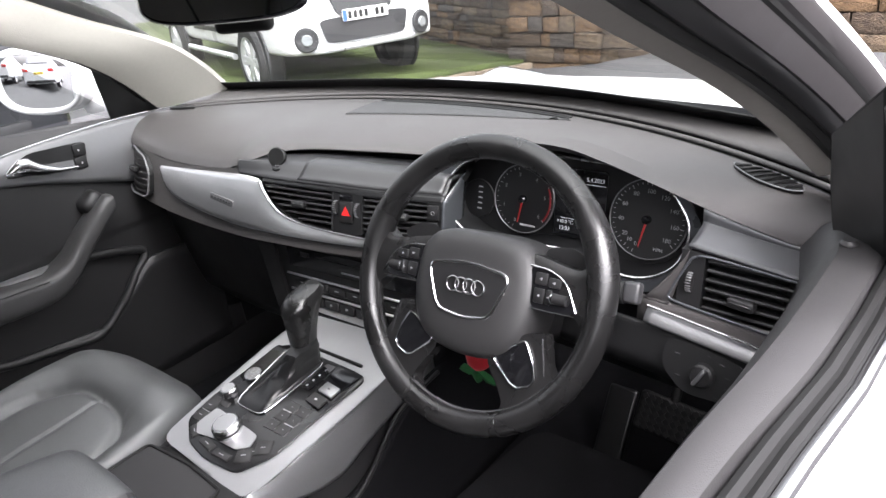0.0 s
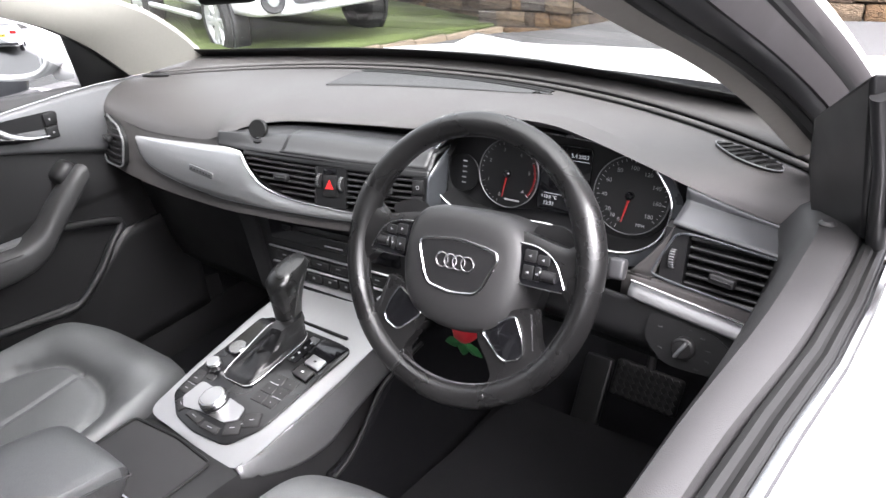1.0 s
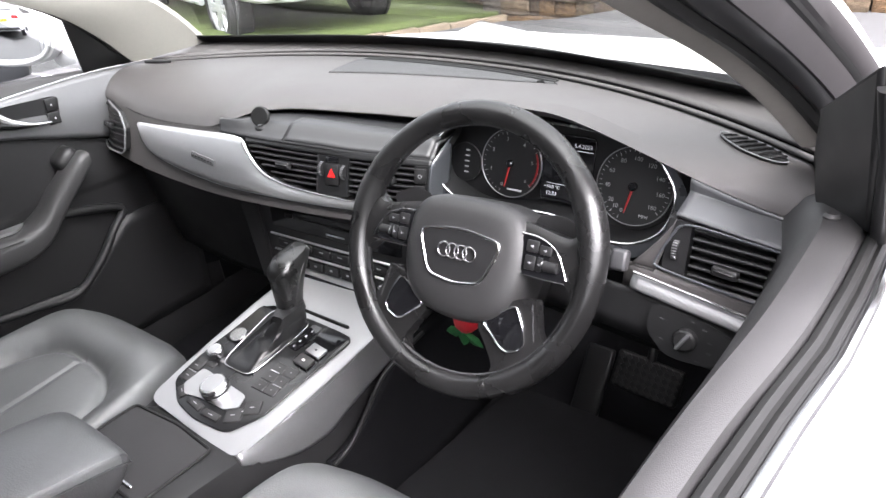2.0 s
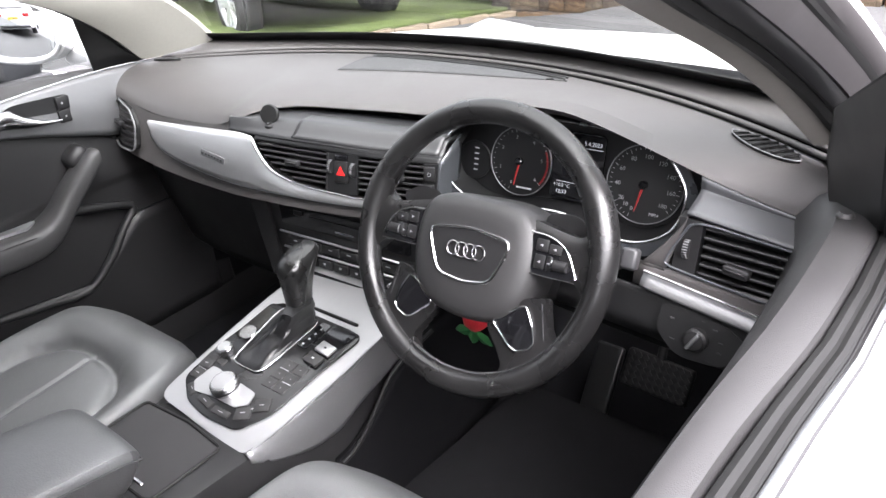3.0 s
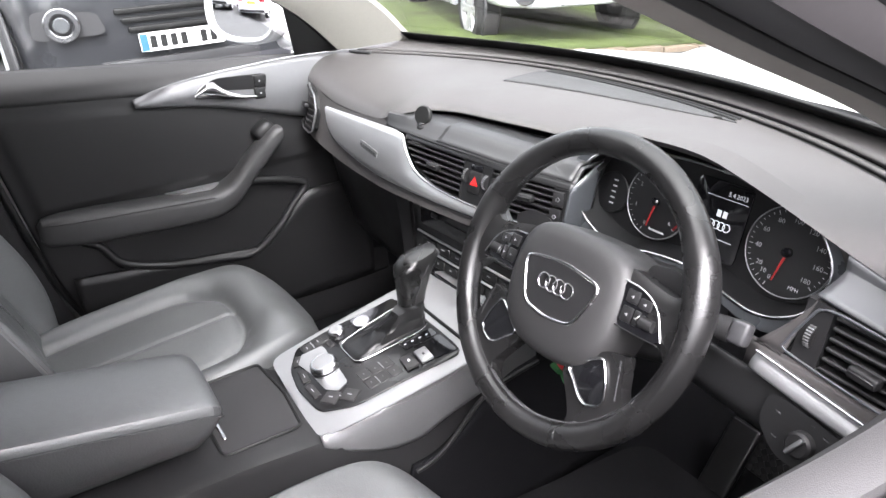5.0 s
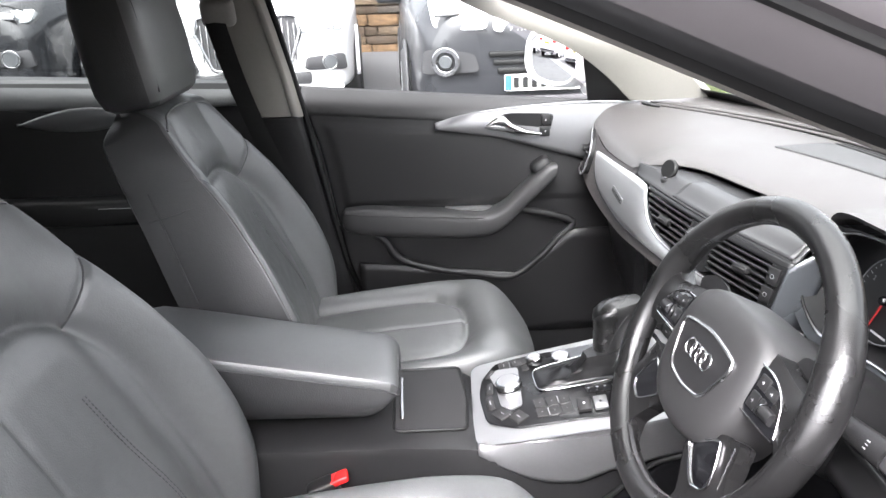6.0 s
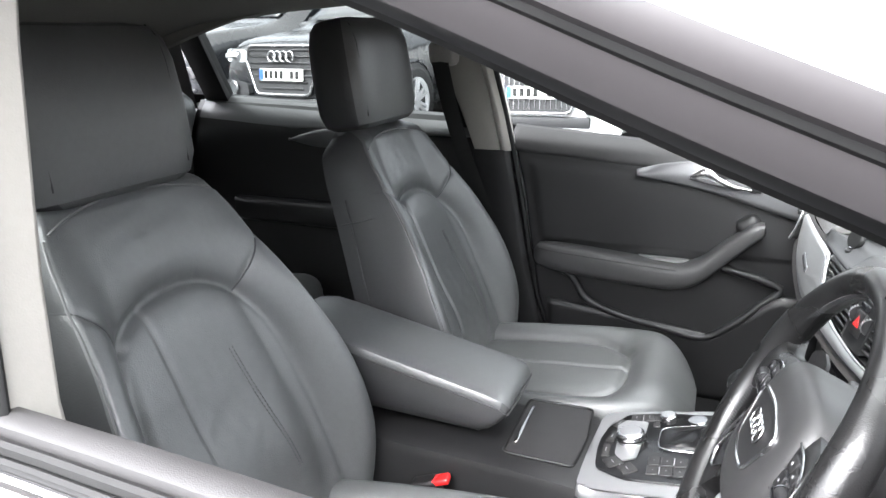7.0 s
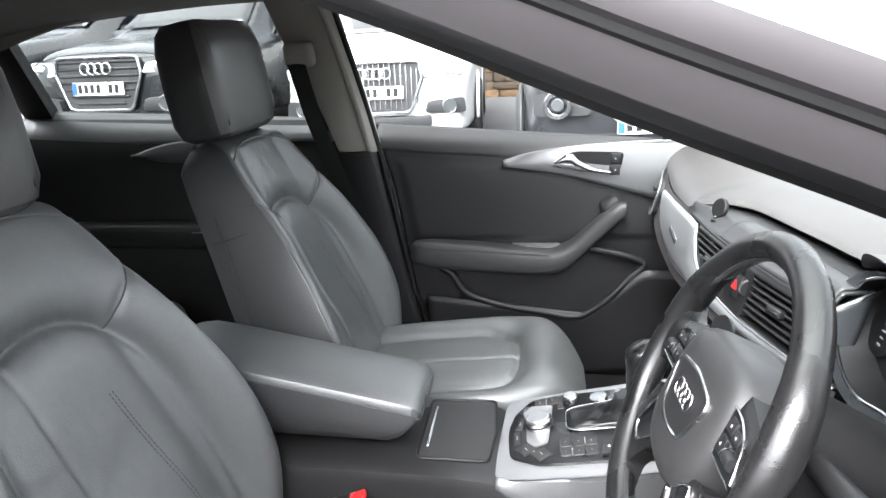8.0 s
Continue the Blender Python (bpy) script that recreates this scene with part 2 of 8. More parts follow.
CREAM = material("cream_fabric", (0.25, 0.238, 0.218), 0.85, vary=0.06, grain=-0.0008, gscale=500, bump=0.3)
CARPET = material("black_carpet", (0.006, 0.006, 0.007), 0.95, vary=0.3, vscale=30, grain=-0.003, gscale=900, bump=0.8, spec=0.1)
RUBBER = material("black_rubber", (0.005, 0.005, 0.005), 0.55, vary=0.15, spec=0.35)
FRAME = material("door_frame_paint", (0.026, 0.024, 0.025), 0.5, vary=0.08, spec=0.25)
SILLM = material("door_top_grey", (0.0185, 0.0178, 0.0182), 0.5, vary=0.08, grain=0.0006, gscale=900, bump=0.25)
WHITE = material("white_paint", (0.62, 0.62, 0.625), 0.34, vary=0.02, vscale=1.5, coat=0.25, spec=0.35)
REDGLOW = material("red_plastic", (0.55, 0.02, 0.02), 0.3, vary=0.08)
PRINT = material("white_print", (0.7, 0.7, 0.7), 0.6, vary=0.05)
DIMPRINT = material("grey_print", (0.3, 0.3, 0.31), 0.6, vary=0.05)
GLASS = glass("window_glass", (0.54, 0.56, 0.55))
PRIVACY = glass("tinted_glass", (0.33, 0.35, 0.34))
SCREEN = glass("windscreen_glass", (0.70, 0.73, 0.71), haze=0.05)

# ---- ground and surroundings ----
TARMAC = material("tarmac", (0.055, 0.055, 0.057), 0.85, vary=0.25, vscale=1.2, grain=0.01, gscale=120, bump=0.5)
STONES = [material("sandstone_%s" % nm, c, 0.9, vary=0.6, vscale=5, grain=-0.05, gscale=16, bump=1.0, spec=0.2) for nm, c in
          (("tan", (0.115, 0.085, 0.058)), ("brown", (0.075, 0.055, 0.040)), ("grey", (0.07, 0.06, 0.052)), ("ochre", (0.135, 0.085, 0.048)))]
MORTAR = material("mortar", (0.085, 0.068, 0.052), 0.95, vary=0.3, vscale=6)
GRASSM = material("grass", (0.042, 0.056, 0.017), 0.85, vary=0.55, vscale=2.2, spec=0.2)
LINE = material("worn_white_line", (0.5, 0.5, 0.5), 0.8, vary=0.25, vscale=12)


lot_rise = curve([(-9.0, 0.35), (-6.0, 0.335), (-3.92, 0.258), (-1.65, 0.10), (0.55, 0.065), (4.7, -0.165), (7.5, -0.30)])


def ground_z(x, y):
    """Height of the car park: level round the own car, rising gently to the south-west and falling to the north-west."""
    return ss(1.6, 3.4, -x) * lot_rise(y)


lot = [-400, -100, -40, -22] + [-14 + 0.7 * k for k in range(37)] + [20, 40, 100, 400]
ground = part("ground", grid(lambda u, v: (lambda x, y: Vector((x, y, ground_z(x, y))))(lot[int(round(u * 44))], lot[int(round(v * 44))]), 44, 44), TARMAC)
tagged(ground, "dark worn tarmac of a car park", "ground", kind="structure")
vb = bmesh.new()
verge_edge = soft_outline([(-18, 3.3), (-5.2, 3.0), (-4.75, 3.2), (-4.5, 4.1), (-4.14, 5.19), (-3.88, 6.02), (-3.64, 6.65), (-18, 13.5)], 6, 0.04)
vb.faces.new([vb.verts.new((x, y, ground_z(-5, y) + 0.02)) for x, y in verge_edge])
verge = part("grass_verge", vb, GRASSM, solid=0.08)
tagged(verge, "green lawn strip beside the car park", "grass", kind="structure")
blades = bmesh.new()
rnd = random.Random(5)
grass_end = curve([(3.0, -5.0), (3.2, -4.8), (4.1, -4.55), (5.19, -4.2), (6.02, -3.94), (6.65, -3.72), (9.5, -3.72)])
for k in range(34000):
    x, y = rnd.uniform(-9.5, -3.7), rnd.uniform(3.05, 9.5)
    if y > 6.75 - 0.48 * (x + 3.9) or x > grass_end(y):
        continue
    h, a = rnd.uniform(0.02, 0.07), rnd.uniform(0, 6.28)
    q = Vector((x, y, ground_z(-5, y) + 0.015))
    w = Vector((math.cos(a), math.sin(a), 0)) * 0.012
    t = Vector((rnd.uniform(-0.03, 0.03), rnd.uniform(-0.03, 0.03), h))
    blades.faces.new([blades.verts.new(c) for c in (q - w, q + w, q + t)])
tagged(part("grass", blades, material("grass_blades", (0.060, 0.090, 0.024), 0.7, vary=0.4, vscale=2), smooth=False), "short green grass", "grass", kind="stuff")
kerb = thing("kerb", "pale sandstone kerb edging the grass", "kerb", (-4, 6, -0.2), kind="structure")
kline = spline([(-12, 3.1, 0), (-7, 2.98, 0), (-5.2, 2.92, 0), (-4.72, 3.15, 0), (-4.44, 4.1, 0), (-4.08, 5.19, 0), (-3.82, 6.02, 0), (-3.60, 6.6, 0)], 26)
KERB = material("kerb_stone", (0.13, 0.10, 0.072), 0.9, vary=0.25, vscale=5, grain=-0.01, gscale=40)
for a, b in zip(kline, kline[1:]):
    d = b - a
    c = (a + b) / 2
    part("kerb_stone", rbox((d.length - 0.012, 0.09, 0.16), Matrix.Translation((c.x, c.y, ground_z(-5, c.y) - 0.02)) @ Matrix.Rotation(math.atan2(d.y, d.x), 4, 'Z'), 0.02, 2), KERB, kerb)


def stone_wall(name, label, x0, x1, height, m, seed, pieces=True, coarse=1.0):
    """A coursed rubble wall along x, its face towards -y of the pose m."""
    w = thing(name, label, "stone wall", (0, 0, 0), kind="structure")
    part("core", rbox((x1 - x0, 0.4, height), Matrix.Translation(((x0 + x1) / 2, 0.24, height / 2)), 0), MORTAR, w, smooth=False)
    r = random.Random(seed)
    z = 0.0
    meshes = []
    for q in range(10):
        bm = rbox((1, 1, 1), I4, 0.06, 2)
        for v in bm.verts:
            v.co += Vector((noise.noise(v.co * 1.7 + Vector((q, 0, 0))), noise.noise(v.co * 1.7 + Vector((0, q, 5))), noise.noise(v.co * 1.7 + Vector((9, 0, q))))) * 0.07
        me = bpy.data.meshes.new("stone")
        bm.to_mesh(me)
        bm.free()
        me.polygons.foreach_set("use_smooth", [True] * len(me.polygons))
        me.materials.append(STONES[q % 4])
        meshes.append(me)
    while z < height - 0.05:
        h = r.uniform(0.08, 0.20) * coarse
        x = x0
        while x < x1:
            l = r.uniform(0.12, 0.50) * coarse
            ob = new("stone", r.choice(meshes))
            ob.parent = w
            ob.matrix_basis = Matrix.Translation((x + l / 2, 0.03 + r.uniform(-0.02, 0.02), z + h / 2)) @ Matrix.Rotation(r.uniform(-0.03, 0.03), 4, 'Y') @ Matrix.Diagonal((l * r.uniform(0.94, 1.0), 0.22, h * r.uniform(0.90, 1.0), 1))
            x += l
        z += h
    w.matrix_basis = m
    return w


# ---- own car: floor, roof, pillars, glass ----
floor = part("floor", grid(lambda u, v: (lambda x, y: Vector((x, y, 0.27 + 0.16 * ss(0.42, 0.75, y) - 0.02 * ss(0.1, 0.5, abs(x)))))(lerp(-0.72, 0.72, u), lerp(-2.0, 0.8, v)), 30, 50), CARPET, solid=0.03)
tagged(floor, "black carpeted car floor", "floor", kind="structure")
fw = part("wall_front", grid(lambda u, v: Vector((lerp(-0.80, 0.80, u), 0.76 - 0.12 * v ** 2, lerp(0.2, 0.965 - 0.03 * abs(2 * u - 1) ** 2, v))), 10, 8), CARPET, solid=0.02)
tagged(fw, "dark carpeted bulkhead in front of the footwells", "bulkhead", kind="structure")
for sx in (-1, 1):
    kick = part("wall_kick_%d" % (1 if sx > 0 else 2), grid(lambda u, v: Vector((sx * (0.70 + 0.03 * v), lerp(0.24, 0.80, u), lerp(0.22, 0.84, v))), 6, 6), CARPET, solid=0.02)
    tagged(kick, "dark side lining of the footwell", "lining", kind="structure")
    side_sill = part("sill_%d" % (1 if sx > 0 else 2), rbox((0.16, 2.6, 0.20), pose(sx * 0.76, -0.6, 0.26), 0.03, 2), DARK)
    tagged(side_sill, "dark door sill", "sill", kind="structure")

# ---- dashboard ----
SLATE = material("satin_slate", (0.06, 0.064, 0.07), 0.3, 0.3, vary=0.05)
face_y = curve([(-0.76, 0.165), (-0.66, 0.138), (-0.5, 0.122), (-0.3, 0.116), (-0.2, 0.12), (0, 0.148), (0.16, 0.195), (0.24, 0.225)])
ridge_y = lambda x: 0.515 - 0.235 * (abs(x) / 0.7) ** 2.2
ridge_z = lambda x: 0.957 - 0.004 * (abs(x) / 0.7) ** 2.4
back_y = curve([(-0.76, 0.165), (-0.66, 0.15), (-0.5, 0.135), (-0.3, 0.130), (-0.245, 0.132), (-0.19, 0.178), (-0.14, 0.207), (0, 0.24), (0.085, 0.262),
                (0.15, 0.27), (0.19, 0.24), (0.25, 0.215), (0.4, 0.21), (0.6, 0.205), (0.76, 0.2)])
back_z = curve([(-0.76, 0.903), (-0.66, 0.905), (-0.5, 0.892), (-0.3, 0.902), (-0.245, 0.917), (-0.19, 0.932), (0, 0.935), (0.15, 0.934), (0.19, 0.949),
                (0.25, 0.985), (0.33, 0.993), (0.40, 0.992), (0.46, 0.979), (0.54, 0.955), (0.6, 0.936), (0.68, 0.915), (0.76, 0.9)])


def facia(x, z, out=0.0):
    """A point of the dashboard's front, out metres towards the seats."""
    return Vector((x, face_y(x) + 0.25 * (z - 0.86) - out, z))


def pad(u, v):
    x = lerp(-0.745, 0.765, u)
    yr, zr, yb, zb = ridge_y(x), ridge_z(x), back_y(x), back_z(x)
    if v > 0.94:
        t = (v - 0.94) / 0.06
        return Vector((x, yb + 0.001 + 0.05 * t, zb - 0.004 * t))
    t = v / 0.94
    flat = 0.004 * math.sin(math.pi * t)
    return Vector((x, lerp(yr, yb, t), zb + (zr - zb) * (1 - t ** 3.2) ** (1 / 1.6) + flat))


dash = thing("dashboard", "dark grey soft-touch dashboard with brushed aluminium trim", "dashboard", (0, 0.3, 0.6))
part("top_pad", grid(pad, 150, 50), DASH, dash, "grained grey top pad with a hood over the dials")


def shelf_strip(a, b, za, zb, name, mat, label=""):
    f = lambda u, v: (lambda x: Vector((x, ridge_y(x) * 1.0 + lerp(a, b, v), ridge_z(x) + lerp(za, zb, v))))(lerp(-0.74, 0.735, u))
    return part(name, grid(f, 80, 2), mat, dash, label, solid=0.006)


shelf_strip(-0.001, 0.015, -0.004, -0.004, "groove_seal", RUBBER, "black sealing groove below the windscreen")
shelf_strip(0.015, 0.023, 0.002, 0.003, "ridge_trim", DASH)
shelf_strip(0.023, 0.040, -0.003, -0.003, "groove_seal", RUBBER)
part("windscreen_shelf", grid(lambda u, v: (lambda x: Vector((x, ridge_y(x) + lerp(0.040, 0.080 + 0.088 * (abs(x) / 0.7) ** 4, v), ridge_z(x) + lerp(0.004, 0.014, v))))(lerp(-0.72, 0.72, u)), 80, 4), DASH, dash, "grey plastic shelf along the windscreen", solid=0.006)


def pad_at(x, y):
    yr, zr, yb, zb = ridge_y(x), ridge_z(x), back_y(x), back_z(x)
    t = min(1, max(0, (y - yr) / (yb - yr)))
    return zb + (zr - zb) * (1 - t ** 3.2) ** (1 / 1.6) + 0.004 * math.sin(math.pi * t)


# speaker cover and long air slots in the top
part("speaker_cover", grid(lambda u, v: (lambda x: (lambda y: Vector((x, y, pad_at(x, y) + 0.0022)))(
    lerp(ridge_y(x) - 0.030, ridge_y(x) - 0.145 + 0.085 * u + 0.02 * u ** 8, v)))(
    lerp(-0.205 + 0.02 * v, 0.275 - 0.03 * v, u)), 50, 8), material("speaker_mesh", (0.030, 0.030, 0.031), 0.7, vary=0.1, grain=0.0009, gscale=700, bump=0.9), dash, "fine-meshed loudspeaker cover", solid=0.003)
for k in range(2):
    part("air_slot", grid(lambda u, v: (lambda x: (lambda y: Vector((x, y, pad_at(x, y) + 0.003)))(
        ridge_y(x) - 0.006 - 0.012 * k - 0.007 * v))(lerp(-0.195, 0.265, u)), 50, 1), RUBBER, dash, solid=0.003)

# side window outlets
for side in (-1, 1):
    cx, cy = (-0.672, 0.290) if side < 0 else (0.645, 0.285)
    dx, dy = (0.055, 0.01) if side < 0 else (0.052, -0.038)
    e = Vector((dx, dy)).normalized()
    nrm = Vector((-e.y, e.x))
    hl, hw = (0.042, 0.013) if side < 0 else (0.062, 0.019)

    def place(a, b, h):
        p = Vector((cx, cy)) + e * a + nrm * b
        return Vector((p.x, p.y, pad_at(p.x, p.y) + h))
    outline = oval(hl, hw, 28, 1.7)
    bm = grid(lambda u, v: place(lerp(-hl, hl, u), lerp(-1, 1, v) * hw * max(0, 1 - abs(2 * u - 1) ** 1.7) ** (1 / 1.7), 0.0035), 24, 6)
    outlet = part("window_outlet", bm, RUBBER, dash, "black slotted outlet for the side window", solid=0.004)
    for k in range(7):
        a = lerp(-0.75, 0.75, k / 6) * hl
        w = hw * (1 - (abs(a) / hl) ** 1.7) ** (1 / 1.7) * 0.92
        part("fin", tube([place(a - 0.003, -w, 0.005), place(a, 0, 0.0055), place(a + 0.003, w, 0.005)], 0.0018, 6), SLAT, outlet)
    part("outlet_rim", tube([place(a, b, 0.0040) for a, b in outline], 0.0010, 6, True), SILVER if side > 0 else DARK, outlet)

# front of the passenger's side
trim_top = curve([(-0.530, 0.881), (-0.415, 0.889), (-0.3, 0.896), (-0.225, 0.899), (-0.19, 0.895)])
trim_low = curve([(-0.530, 0.872), (-0.520, 0.848), (-0.482, 0.827), (-0.4, 0.813), (-0.268, 0.803), (-0.15, 0.800), (-0.04, 0.799), (0.05, 0.798), (0.24, 0.793)])
arc_top = curve([(-0.190, 0.893), (-0.178, 0.874), (-0.148, 0.846), (-0.108, 0.831), (-0.057, 0.823), (0.005, 0.818), (0.05, 0.814), (0.24, 0.808)])
low_edge = curve([(-0.76, 0.802), (-0.7, 0.797), (-0.5, 0.785), (-0.3, 0.780), (0.0, 0.779), (0.24, 0.774)])


def front(u, v):
    x = lerp(-0.75, 0.235, u)
    zt = back_z(x) + 0.0005 if x < -0.24 else 0.80
    z = lerp(zt, low_edge(x), min(1, v / 0.75))
    if v > 0.75:
        t = (v - 0.75) / 0.25
        a = t * math.pi / 2
        return facia(x, low_edge(x)) + Vector((0, 0.06 * math.sin(a) ** 1.2 + 0.10 * t ** 3, -0.022 * (1 - math.cos(a)) - 0.03 * t))
    return facia(x, z, -0.002)


part("front_panel", grid(front, 110, 24), DASH, dash, "curved grey front below the top pad")
part("decor_panel", grid(lambda u, v: (lambda x: facia(x, lerp(trim_low(x), trim_top(x) if x < -0.190 else arc_top(x), v), 0.004 + 0.004 * math.sin(math.pi * v)))(
    lerp(-0.530, 0.235, u ** 0.9)), 120, 8), ALU, dash, "brushed aluminium inlay sweeping under the vents", solid=0.004)
part("inlay_edge", tube([facia(x, arc_top(x), 0.007) for x in [lerp(-0.190, 0.23, (k / 40) ** 1.6) for k in range(41)]], 0.0013, 8), SILVER, dash)
part("inlay_lower_edge", tube([facia(x, trim_low(x) - 0.001, 0.003) for x in [lerp(-0.520, 0.23, k / 50) for k in range(51)]], 0.0018, 8), DARK, dash)
mb = basis(facia(-0.297, 0.846, 0.0095), facia(-0.26, 0.841) - facia(-0.335, 0.849), (0, 0.25, 1))
badge = part("badge", plate(soft_outline([(-0.036, -0.006), (0.036, -0.006), (0.036, 0.006), (-0.036, 0.006)], 3, 0.1), mb, 0.003, 0.0008), SILVER, dash, "small chrome badge with plain bars")
for k in range(7):
    part("bar", rbox((0.0050, 0.0032, 0.0012), mb @ Matrix.Translation((-0.0279 + 0.0093 * k, 0, 0.0004)), 0.0003, 1), DARK, badge)
part("glovebox_front", grid(lambda u, v: Vector((lerp(-0.73, -0.255, u), face_y(lerp(-0.73, -0.255, u)) + 0.055 + 0.05 * v ** 1.5, lerp(0.772, 0.52, v))), 20, 10), SLAT, dash, "dark glovebox front under the dashboard", solid=0.01)
part("glovebox_handle", rbox((0.05, 0.012, 0.01), pose(-0.30, 0.172, 0.757, 0, 0, -4), 0.004), DARK, dash)


def slat_set(vent, zs, x0, x1, at, deep=0.014, th=0.0044):
    for z in zs:
        xa, xb = x0(z), x1(z)
        if xb - xa < 0.015:
            continue
        n = 14
        rows = []
        for k in range(n + 1):
            x = lerp(xa, xb, k / n)
            p = at(x, z)
            rows.append([p + Vector((0, -0.0015, th * 0.2)), p + Vector((0, 0.0, th / 2)), p + Vector((0, deep, th / 2 - 0.004)), p + Vector((0, deep, -th / 2 - 0.004)), p + Vector((0, 0.0, -th / 2)), p + Vector((0, -0.0015, -th * 0.2))])
        part("slat", loft(rows), DARK, vent)


def vent_tab(vent, p, direction, w=0.030):
    m = basis(p, direction, (0, 0.2, 1))
    part("slider", rbox((w, 0.013, 0.014), m, 0.004, 3), DARK, vent, "ribbed slider")
    part("slider_rib", rbox((w * 0.8, 0.002, 0.0165), m @ Matrix.Translation((0, 0.001, 0.0)), 0.0008, 1), SLAT, vent)


def vent_box(outline, at, vent, deep=0.04):
    """A dark box behind an outline."""
    n = len(outline)
    rows = [[at(x, z) + Vector((0, d, 0)) for x, z in outline] for d in (0.0, deep * 0.5, deep)]
    bm = loft(rows, True, False)
    bm.faces.new([v for v in list(bm.verts)[-n:]])
    part("housing", bm, RUBBER, vent, smooth=False)


def thumb_wheel(vent, p, r=0.013, th=0.008, x_axis=(1, 0, 0)):
    m = basis(p, (0, -0.25, -1), (0, -1, 0.25))
    w = part("thumb_wheel", disc(r, th, m @ Matrix.Translation((0, 0, -th / 2)), 28, 0.001), DARK, vent, "ribbed thumb wheel")
    bm = bmesh.new()
    for k in range(9):
        a = math.radians(-60 + 15 * k)
        rbox((0.0016, 0.0022, th * 0.8), m @ Matrix.Translation((r * math.sin(a), r * math.cos(a), 0)) @ Matrix.Rotation(-a, 4, 'Z'), 0.0003, 1, bm)
    part("ribs", bm, SILVER, w)


# middle vents, with the hazard switch between them
vent_top = curve([(-0.19, 0.889), (-0.02, 0.886), (0.04, 0.882), (0.17, 0.876)])
mid = part("centre_facia", loft([[facia(x, z, o) for z, o in ((arc_top(x) - 0.002, -0.003), (lerp(arc_top(x), vent_top(x), 0.06), -0.045), (vent_top(x), -0.045), (vent_top(x) + 0.004, -0.004))]
                                 for x in [lerp(-0.184, 0.154, k / 60) for k in range(61)]], False), SLAT, dash, "black vent panel in the middle")
top_strip = part("vent_top_rail", grid(lambda u, v: (lambda x: facia(x, lerp(vent_top(x) + 0.001, vent_top(x) + 0.011, v), 0.002 - 0.004 * v))(lerp(-0.188, 0.180, u)), 50, 3), SLAT, dash, solid=0.004)
vent_l = part("vent_surround", tube([facia(x, z, 0.001) for x, z in [(-0.0205, 0.822), (-0.0205, 0.886)]], 0.0025, 8), DARK, dash)
for nm, xa, xb in (("left", lambda z: -0.182 + 0.085 * max(0, (0.890 - z) / 0.058) ** 2.2, lambda z: -0.022), ("right", lambda z: 0.040, lambda z: 0.1525)):
    slat_set(vent_l if nm == "left" else mid, [0.881 - 0.0098 * k for k in range(6)], xa, xb, lambda x, z: facia(x, z + vent_top(x) - 0.887, -0.001))
vent_tab(vent_l, facia(-0.094, 0.860, 0.003), facia(-0.08, 0.863) - facia(-0.13, 0.863))
vent_tab(mid, facia(0.108, 0.853, 0.003), facia(0.12, 0.863) - facia(0.07, 0.863))
block = part("switch_block", loft([[facia(x, z, o) for z, o in ((0.818, -0.03), (0.818, 0.002), (0.885, 0.002), (0.885, -0.03))] for x in (-0.0195, -0.006, 0.009, 0.024, 0.0385)]), SLAT, mid)
thumb_wheel(block, facia(-0.0120, 0.861, -0.003))
thumb_wheel(block, facia(0.0310, 0.858, -0.003))
mh = basis(facia(0.0095, 0.860, 0.005), facia(0.03, 0.853) - facia(-0.01, 0.853), (0, 0.25, 1))
hz = part("hazard_switch", rbox((0.028, 0.038, 0.010), mh @ Matrix.Translation((0, -0.005, -0.004)), 0.003, 2), DARK, dash, "black hazard switch with a red triangle")
part("indicator_window", rbox((0.025, 0.010, 0.006), mh @ Matrix.Translation((0, 0.0205, -0.003)), 0.002, 2), GLOSS, hz)
tri = [(-0.0085, -0.010), (0.0085, -0.010), (0, 0.006)]
part("triangle", plate(tri, mh @ Matrix.Translation((0, 0, 0.0016)), 0.0008, 0), REDGLOW, hz, "red triangle", smooth=False)
wing = part("button_wing", loft([[facia(x, z, o) for z, o in ((0.812, -0.02), (0.812, 0.003), (0.878, 0.003), (0.878, -0.02))] for x in (0.154, 0.165, 0.178)]), SLAT, dash, "two flat buttons beside the vent")
for zc in (0.836, 0.863):
    mbn = basis(facia(0.1660, zc, 0.006), facia(0.19, zc) - facia(0.16, zc), (0, 0.25, 1))
    bt = part("button", rbox((0.020, 0.0245, 0.006), mbn, 0.002), DARK, wing)
    part("symbol", ring(0.0026, 0.0033, 0.0006, mbn @ Matrix.Translation((0, 0, 0.003)), 16), DIMPRINT, bt)
part("facia_end", grid(lambda u, v: (lambda x, o, t: facia(x, lerp(0.787, t, v), o))(lerp(0.179, 0.186, math.sin(math.pi * u / 2)), 0.003 - 0.050 * u ** 1.4, lerp(0.878, 0.915, u)), 8, 8), SLATE, dash, "satin slate panel beside the dials", solid=0.004)

# ledge with the folding screen's lid, and the dark recess behind
ledge_f = lambda u, v: (lambda x: (lambda yb: Vector((x, lerp(face_y(x) + 0.008, yb + 0.02, v), vent_top(x) + 0.011 + 0.022 * ss(0, 0.35, v) + 0.002 * v)))(back_y(x)))(lerp(-0.256, 0.180, u))
LEDGE = material("dark_grey_ledge", (0.024, 0.024, 0.025), 0.42, vary=0.07)
part("ledge", grid(ledge_f, 60, 12), LEDGE, dash, "grey ledge in front of the recess", solid=0.004)
